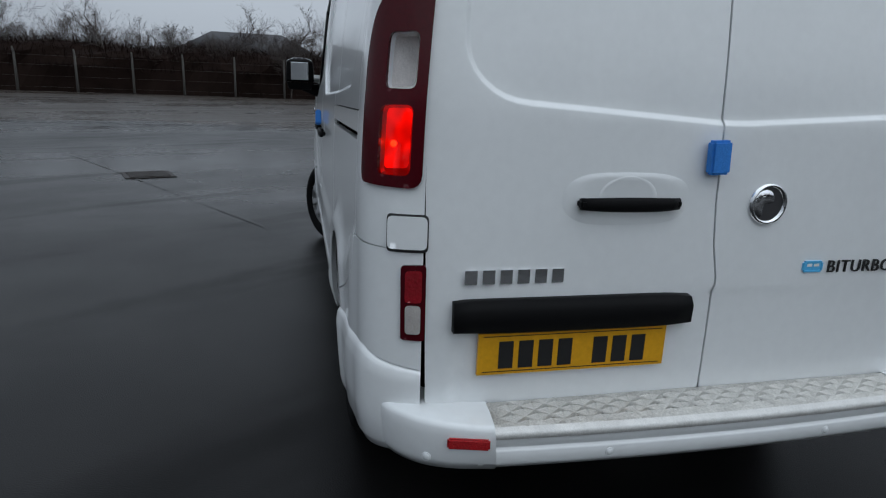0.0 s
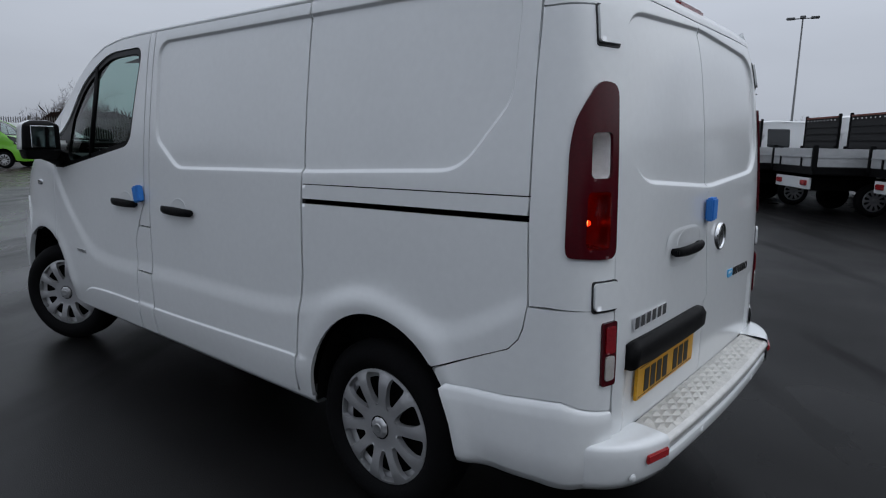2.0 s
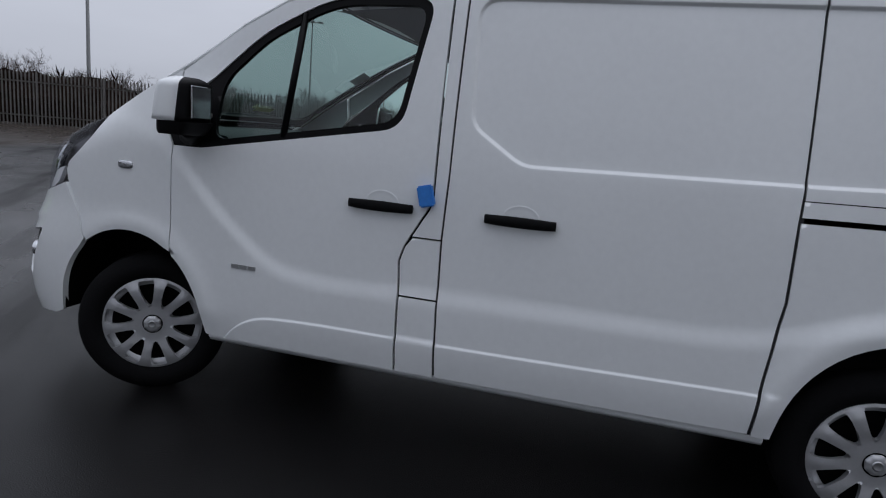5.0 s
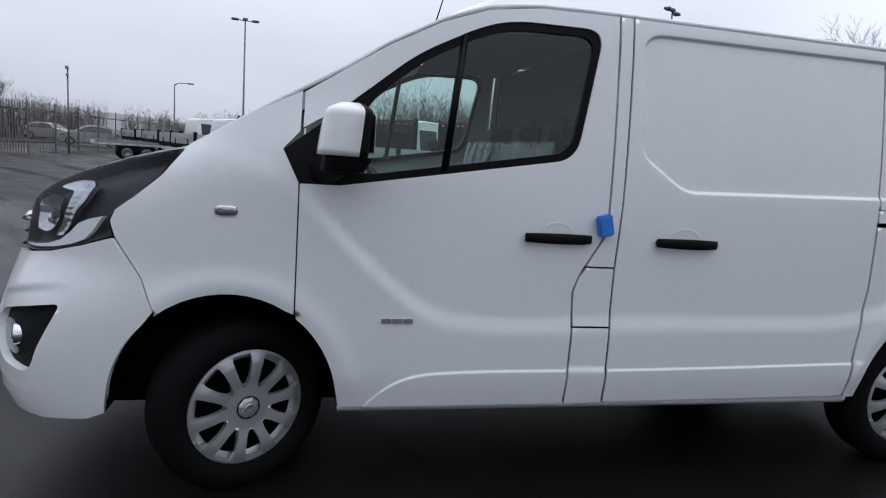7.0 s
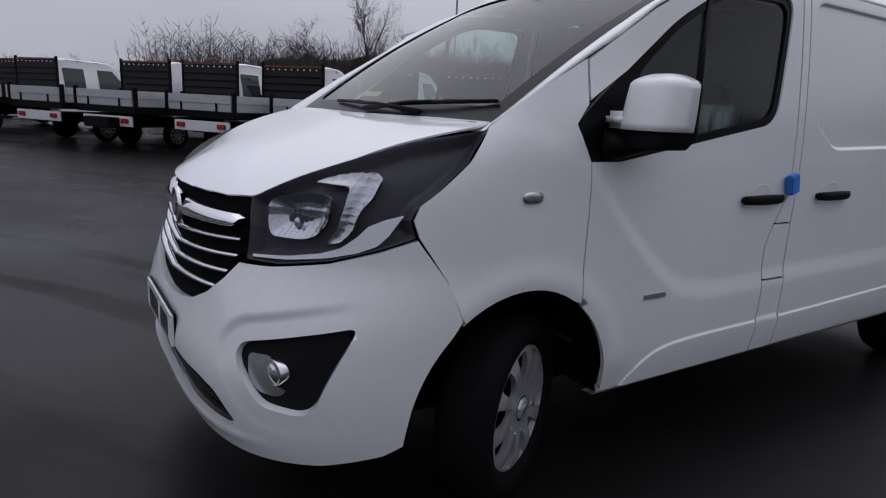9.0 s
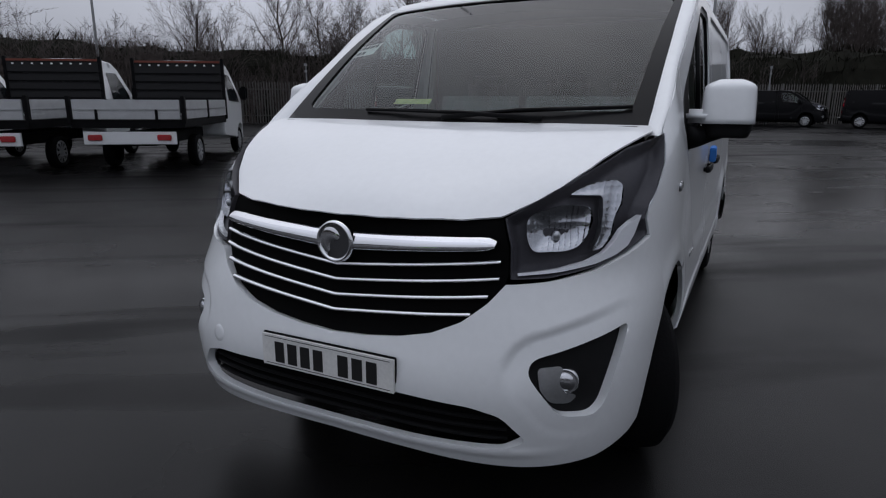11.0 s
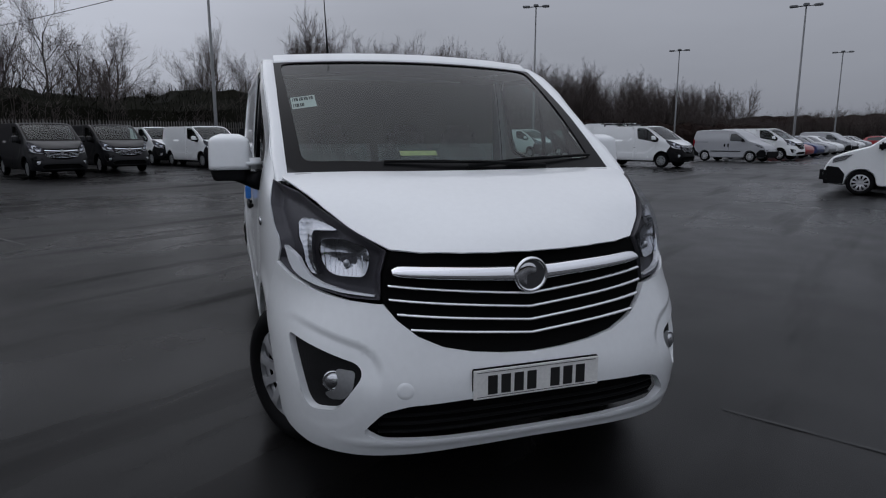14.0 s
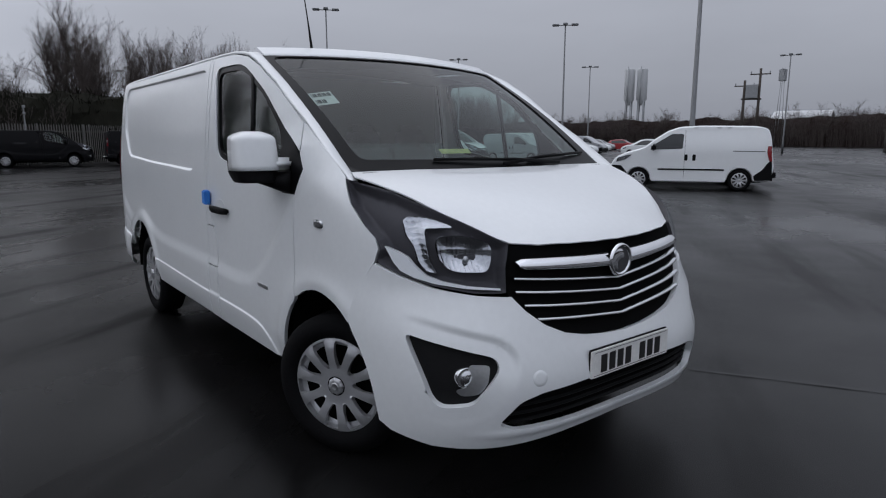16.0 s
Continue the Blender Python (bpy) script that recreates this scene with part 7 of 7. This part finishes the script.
def bare_tree(seed, height, spread, upright, group="bare trees"):
    """A leafless tree: tapered trunk, limbs and a crown of fine twigs."""
    rng = random.Random(seed)
    t = root("bare_tree", "leafless winter tree with fine twigs", "tree", group)
    tv, tf_, cv, cf = [], [], [], []

    def limb(p, d, length, r, level):
        V, F = (tv, tf_) if level < 2 else (cv, cf)
        if level > 2:
            s = d.cross(Vector((rng.uniform(-1, 1), rng.uniform(-1, 1), 0.3))).normalized() * r
            b = len(V)
            m = p + d * length * 0.5 + Vector((rng.gauss(0, 0.04), rng.gauss(0, 0.04), 0.02)) * length
            e = p + d * length + Vector((0, 0, 0.06 * length))
            if level == 3:
                V.extend([p - s, p + s, m + s * 0.8, m - s * 0.8, e])
                F.extend([(b, b + 1, b + 2, b + 3), (b + 3, b + 2, b + 4)])
                for i in range(5):
                    f = 0.15 + 0.8 * (i + rng.random()) / 5
                    az = rng.uniform(0, 2 * math.pi)
                    nd = (d + Vector((math.cos(az), math.sin(az), rng.uniform(-0.2, 0.6))) * 0.8).normalized()
                    limb(p.lerp(e, f), nd, length * rng.uniform(0.35, 0.7), r * 0.75, 4)
            else:
                V.extend([p - s, p + s, e])
                F.append((b, b + 1, b + 2))
            return
        sides = 6 if level == 0 else 4 if level == 1 else 3
        n = 6 if level == 0 else 4 if level == 1 else 3
        pts, rad = [p], [r]
        for i in range(n):
            d = (d + Vector((rng.gauss(0, 0.13), rng.gauss(0, 0.13), rng.gauss(0.05, 0.06) * (1 if level else 0.4)))).normalized()
            p = p + d * length / n
            pts.append(p)
            rad.append(r * (1 - 0.78 * (i + 1) / n) if level else r * (1 - 0.62 * (i + 1) / n))
        base = len(V)
        for q, rr in zip(pts, rad):
            a = d.cross(Vector((0.3, 0.9, 0.1))).normalized()
            b = d.cross(a)
            for s in range(sides):
                w = 2 * math.pi * s / sides
                V.append(q + (a * math.cos(w) + b * math.sin(w)) * rr)
        for i in range(n):
            for s in range(sides):
                F.append((base + i * sides + s, base + i * sides + (s + 1) % sides, base + (i + 1) * sides + (s + 1) % sides, base + (i + 1) * sides + s))
        kids = (13, 8, 7)[level]
        for i in range(kids):
            f = (0.28 + 0.72 * (i + rng.random()) / kids) if level == 0 else (0.15 + 0.85 * (i + rng.random()) / kids)
            k = min(int(f * n), n - 1)
            q = pts[k].lerp(pts[k + 1], f * n - k)
            az = rng.uniform(0, 2 * math.pi)
            side_ = d.cross(Vector((math.cos(az), math.sin(az), 0.15))).normalized()
            ang = rng.uniform(0.45, 0.95) * spread
            nd = (d * math.cos(ang) + side_ * math.sin(ang) + Vector((0, 0, upright))).normalized()
            l = length * (0.62, 0.58, 0.55)[level] * rng.uniform(0.6, 1.05) * (1.15 - 0.6 * f if level == 0 else 1)
            limb(q, nd, l, max(rad[k] * 0.55, 0.007), level + 1)
    limb(Vector((0, 0, -0.1)), Vector((rng.gauss(0, 0.04), rng.gauss(0, 0.04), 1)).normalized(), height * 0.82, height * 0.012, 0)
    part("trunk", mesh_of("trunk", tv, tf_), BARK, t)
    tagged(part("crown", mesh_of("crown", cv, cf), TWIG, t), "", "", "", "stuff")
    return t


TREES = [bare_tree(s, h, sp, up) for s, h, sp, up in ((1, 9.5, 1.0, 0.15), (2, 8.0, 1.15, 0.1), (3, 10.5, 0.8, 0.3), (4, 6.5, 1.2, 0.1), (5, 8.5, 0.7, 0.4), (6, 5.2, 1.25, 0.2))]
used = set()


def plant(i, x, y, s, turn):
    m = pose(x, y, 0, 0, 0, turn) @ Matrix.Diagonal((s, s, s * random.uniform(0.92, 1.1), 1))
    if i not in used:
        used.add(i)
        TREES[i].matrix_world = m
        return
    t = copy_thing(TREES[i], Matrix())
    t.matrix_world = m


def grove(pts, count, depth, kinds, smin, smax, seed):
    rng = random.Random(seed)
    path = [Vector(p) for p in pts]
    lens = [(b - a).length for a, b in zip(path, path[1:])]
    for i in range(count):
        f = (i + rng.random()) / count * sum(lens)
        for a, b, l in zip(path, path[1:], lens):
            if f <= l:
                break
            f -= l
        d = (b - a).normalized()
        p = a + d * f + Vector((-d.y, d.x)) * rng.uniform(0, depth)
        plant(rng.choice(kinds), p.x, p.y, rng.uniform(smin, smax), rng.uniform(0, 360))


grove([(50, 40), (51, 16), (51, 2), (49, -8)], 60, -6, (1, 3, 5, 5), 0.62, 0.95, 21)
grove([(47, -12), (33, -22), (24, -31), (27, -64)], 26, 5, (3, 5), 0.42, 0.7, 22)
grove([(22, -88), (-20, -98), (-60, -84)], 34, -12, (1, 3, 5), 0.5, 0.8, 23)
grove([(-14, -41.4), (-24, -37), (-32, -29)], 26, -8, (0, 1, 3, 5), 0.60, 0.86, 24)
grove([(-30, -29), (-38, -20), (-43, -10)], 16, -4, (0, 1), 0.75, 1.05, 41)
grove([(-38, -21), (-44, -9), (-50, 4)], 24, 8, (0, 1, 3), 0.65, 0.95, 25)
grove([(-50, 6), (-56, 18), (-62, 26)], 30, 10, (2, 4, 2, 0), 0.85, 1.15, 26)
grove([(-62, 30), (-78, 52), (-90, 80), (-100, 104)], 80, 14, (2, 4, 2, 0), 0.85, 1.1, 27)
grove([(-130, 118), (-100, 140), (-66, 150), (-30, 142)], 40, -14, (1, 3, 5), 0.9, 1.2, 28)
grove([(-9, 52), (-11, 66), (-18, 90)], 16, -5, (3, 5), 0.8, 1.1, 29)
for x, y, i, s in ((-43.5, -14.5, 0, 1.05), (-38.0, -27.0, 1, 1.05), (-47, -3.0, 2, 0.85), (-58, 14, 2, 1.0)):
    plant(i, x, y, s, 40)


# ---- lamp posts, poles, silos ----
POLE = material("grey_lamp_post", (0.16, 0.165, 0.17), 0.5, 0.4, 0, 0.2)


def lamp_post(x, y, height, heads, turn, lean=0.0, r=0.11):
    p = root("lamp_post", "tall grey lamp post with flat floodlight heads", "lamp post", "lamp posts")
    tube("post", [(0, 0, 0), (0, 0, 1.4), (0, 0, 1.5), (0, 0, height)], [r, r, r * 0.8, r * 0.45], POLE, p, "", 10)
    if heads == 1:
        tube("arm", [(0, 0, height - 0.1), (0.35, 0, height + 0.12), (1.3, 0, height + 0.18)], [0.05, 0.04, 0.035], POLE, p)
        block("lamp_head", (0.60, 0.24, 0.12), (1.45, 0, height + 0.17), POLE, p, "", 0.03)
    else:
        tube("arm", [(-0.62, 0, height), (0.62, 0, height)], 0.035, POLE, p)
        for s in (-1, 1):
            block("lamp_head", (0.52, 0.40, 0.13), (s * 0.72, 0, height + 0.02), POLE, p, "", 0.03)
        block("lamp_head", (0.36, 0.30, 0.16), (0, 0, height + 0.09), POLE, p, "", 0.03)
    p.matrix_world = pose(x, y, 0, 0, lean, turn)
    return p


lamp_post(6.2, -46.7, 9.9, 2, 10)
lamp_post(44.6, -3.4, 12.0, 2, 80)
lamp_post(53.0, -10.0, 8.0, 1, 250)
lamp_post(-19.2, -31.5, 10.5, 2, 40)
lamp_post(-39.7, 21.2, 11.0, 2, 60)
lamp_post(-50.0, 42.6, 10.0, 2, 45)
lamp_post(-29.0, 35.7, 10.0, 2, 40)
lamp_post(-35.8, -1.8, 11.5, 2, 90, 0, 0.14)
lamp_post(-10.9, 23.4, 10.5, 2, 30, 0, 0.15)
lamp_post(-25.9, 66.8, 10.0, 2, 20)
lamp_post(-45.6, 59.4, 10.0, 2, 40)
lamp_post(27.5, -50.0, 9.9, 2, 10)
lamp_post(41.0, -22.0, 9.0, 1, 200)
lamp_post(32.9, -30.4, 14.0, 2, 30, 0, 0.16)
lamp_post(14.0, -62.0, 6.0, 1, 200)


def camera_post(x, y, h, turn):
    p = root("camera_post", "thin grey post with a security camera on top", "camera post", "camera posts")
    tube("post", [(0, 0, 0), (0, 0, h)], 0.038, POLE, p, "", 10)
    block("camera_box", (0.34, 0.14, 0.14), (0.14, 0, h - 0.05), STEEL, p, "", 0.02)
    block("camera_box", (0.26, 0.12, 0.12), (0.10, 0, h - 0.40), STEEL, p, "", 0.02)
    p.matrix_world = pose(x, y, 0, 0, 0, turn)


camera_post(-24.9, -21.9, 3.3, 30)
camera_post(-37.5, 1.4, 3.3, 0)
camera_post(-48.0, 17.0, 3.3, 0)
camera_post(43.0, -6.9, 3.0, 180)
camera_post(13.0, -31.5, 4.2, 100)

silo = root("silo", "pale grey storage silo on legs in the distance", "silo", "pair of silos")
lofted("tank", [[(r * math.cos(a), r * math.sin(a), z) for a in np.linspace(0, 2 * math.pi, 24, endpoint=False)] for r, z in ((0.5, 17.0), (2.3, 19.6), (2.3, 32.6), (2.2, 33.0), (0.1, 33.4))], material("silo_paint", (0.50, 0.51, 0.52), 0.7), silo, close_v=True)
for a in range(4):
    tube("leg", [(1.7 * math.cos(a * 1.57 + 0.78), 1.7 * math.sin(a * 1.57 + 0.78), 0), (1.7 * math.cos(a * 1.57 + 0.78), 1.7 * math.sin(a * 1.57 + 0.78), 20.6)], 0.3, STEEL, silo)
tube("ladder_tube", [(0, -2.6, 14), (0, -2.6, 34)], 0.25, STEEL, silo)
silo.matrix_world = spot(-173.84, 246.78, 20)
copy_thing(silo, spot(-169.33, 249.95, 20))


def power_pole(x, y, h, turn):
    p = root("power_pole", "dark wooden pole with cross-arm", "power pole", "power poles")
    tube("post", [(0, 0, 0), (0, 0, h)], [0.17, 0.12], BARK, p)
    block("cross_arm", (2.0, 0.12, 0.12), (0, 0, h - 0.6), BARK, p, "", 0.01)
    for q in (-0.9, 0, 0.9):
        block("insulator", (0.10, 0.10, 0.26), (q, 0, h - 0.42), STEEL, p, "", 0.02)
    p.matrix_world = spot(x, y, turn)
    return p


power_pole(-29.07, 67.32, 9.0, 30)
power_pole(-30.38, 66.68, 7.8, 30)
tr = root("transformer", "grey transformer slung between two poles", "transformer")
block("tank", (1.2, 0.9, 1.4), (0, 0, 0), STEEL, tr, "", 0.05)
block("shelf", (2.0, 0.25, 0.16), (0, 0, -0.8), BARK, tr, "", 0.01)
tr.matrix_world = spot(-29.73, 67.0, 26, 6.6)
power_pole(-8.5, 76.0, 9.2, 60)
mast = root("lattice_mast", "thin lattice mast in the distance", "mast")
for q in range(3):
    a = q * 2.094
    tube("leg", [(0.9 * math.cos(a), 0.9 * math.sin(a), 0), (0.25 * math.cos(a), 0.25 * math.sin(a), 16)], 0.07, STEEL, mast)
block("aerial_panel", (1.2, 1.2, 2.4), (0, 0, 14.6), STEEL, mast, "", 0.1)
mast.matrix_world = spot(-56.72, 134.94, 0)
shed = root("warehouse", "long low warehouse with a pale roof", "building")
block("wall", (11, 9, 6.2), (0, 0, 3.1), CONCRETE, shed, "", 0.05)
lofted("roof", [[(-6, y, z), (6, y, z)] for y, z in ((-5, 6.2), (0, 8.2), (5, 6.2))], material("pale_roof_sheet", (0.55, 0.56, 0.57), 0.5), shed)
shed.matrix_world = spot(-60.5, 155.5, 15)
house = root("building", "low building with a dark hipped roof behind the trees", "building")
block("wall", (18, 12, 4.0), (0, 0, 2.0), CONCRETE, house, "", 0.05)
lofted("roof", [[(-9.6, -6.6, 4.0), (9.6, -6.6, 4.0), (9.6, 6.6, 4.0), (-9.6, 6.6, 4.0)], [(-4.5, -0.2, 7.2), (4.5, -0.2, 7.2), (4.5, 0.2, 7.2), (-4.5, 0.2, 7.2)]], material("slate_roof", (0.030, 0.030, 0.034), 0.7, 0, 0, 0.3, 3, 0.6, 20), house, close_v=True, caps=True)
house.matrix_world = spot(88, 7.5, 95)

# overhead cables
for a, b in (((-112.7, -45.6, 15.1), (-15.7, 22.5, 14.5)), ((-107.8, -56.2, 15.1), (-15.2, 10.8, 13.6)), ((-104.3, -61.7, 18.0), (-13.6, 3.3, 10.1))):
    pts = [Vector(a).lerp(Vector(b), t) - Vector((0, 0, 0.9 * math.sin(math.pi * t))) for t in np.linspace(0, 1, 12)]
    tagged(tube("overhead_cable", pts, 0.035, BLACKPLASTIC, None, "thin black overhead cable crossing the sky", 5), "", "cable", "overhead cables")

# ---- marks on the ground ----
WORNLINE = material("worn_white_line", (0.017, 0.017, 0.016), 0.36, 0, 0, 0.6, 3, 0.1, 90, spec=0.3)
TAR = material("tar_seam", (0.003, 0.003, 0.003), 0.55, 0, 0, 0.3, 3, spec=0.12)


def ground_strip(name, pts, width, mat, label, z=0.004, seed=0):
    rng = random.Random(seed)
    vs, fs = [], []
    path = []
    for a, b in zip(pts, pts[1:]):
        n = max(2, int(math.dist(a, b) / 0.12))
        path += [(a[0] + (b[0] - a[0]) * i / n, a[1] + (b[1] - a[1]) * i / n) for i in range(n)]
    path.append(pts[-1])
    for i, (x, y) in enumerate(path):
        x2, y2 = path[min(i + 1, len(path) - 1)]
        x1, y1 = path[max(i - 1, 0)]
        k = math.hypot(x2 - x1, y2 - y1)
        nx, ny = -(y2 - y1) / k, (x2 - x1) / k
        w = width / 2 * rng.uniform(0.35, 1.1) * (0.55 + 0.6 * abs(noise.noise(Vector((x * 0.9, y * 0.9, seed)))))
        off = rng.gauss(0, width * 0.05)
        vs += [(x + nx * (w + off), y + ny * (w + off), z), (x - nx * (w - off), y - ny * (w - off), z)]
    fs = [(2 * i, 2 * i + 1, 2 * i + 3, 2 * i + 2) for i in range(len(path) - 1)]
    o = part(name, mesh_of(name, vs, fs), mat, None, label, False)
    return tagged(o, "", "ground mark", "", "structure")


for i, (pts, w) in enumerate((
        ([(22.5, -30), (23.0, -8), (22.2, 6), (24, 30)], 0.14),
        ([(14.5, -12), (15.2, 0), (14.8, 9), (16.0, 24)], 0.10),
        ([(-14, -14), (-11, 2), (-9, 12)], 0.06))):
    ground_strip("tar_seam", pts, w, TAR, "dark tar seam in the wet asphalt", seed=40 + i)
for i, pts in enumerate(([(2.05, 1.42), (4.7, 3.0), (9, 5.6)], [(-13.0, -9.2), (-10.0, -7.1), (-5.3, -3.85)], [(-9.5, 8.5), (-3.0, 12.6), (0.5, 14.8)])):
    ground_strip("worn_line", pts, 0.03 if i == 0 else 0.07, WORNLINE, "almost worn-off painted line on the asphalt", 0.006, seed=1 + i)
IRON = material("rusty_iron", (0.016, 0.011, 0.009), 0.6, 0.3, 0, 0.4, 10)
cover = root("drain_cover", "rusty iron drain cover set in the asphalt", "drain cover")
part("cover_frame", box_bm((0.62, 0.62, 0.012), (0, 0, 0.006), 0.003), IRON, cover, "", False)
for i in range(6):
    part("cover_bar", box_bm((0.06, 0.50, 0.010), (-0.23 + i * 0.092, 0, 0.016), 0.002), IRON, cover, "", False)
cover.matrix_world = spot(5.35, 3.1, 20)
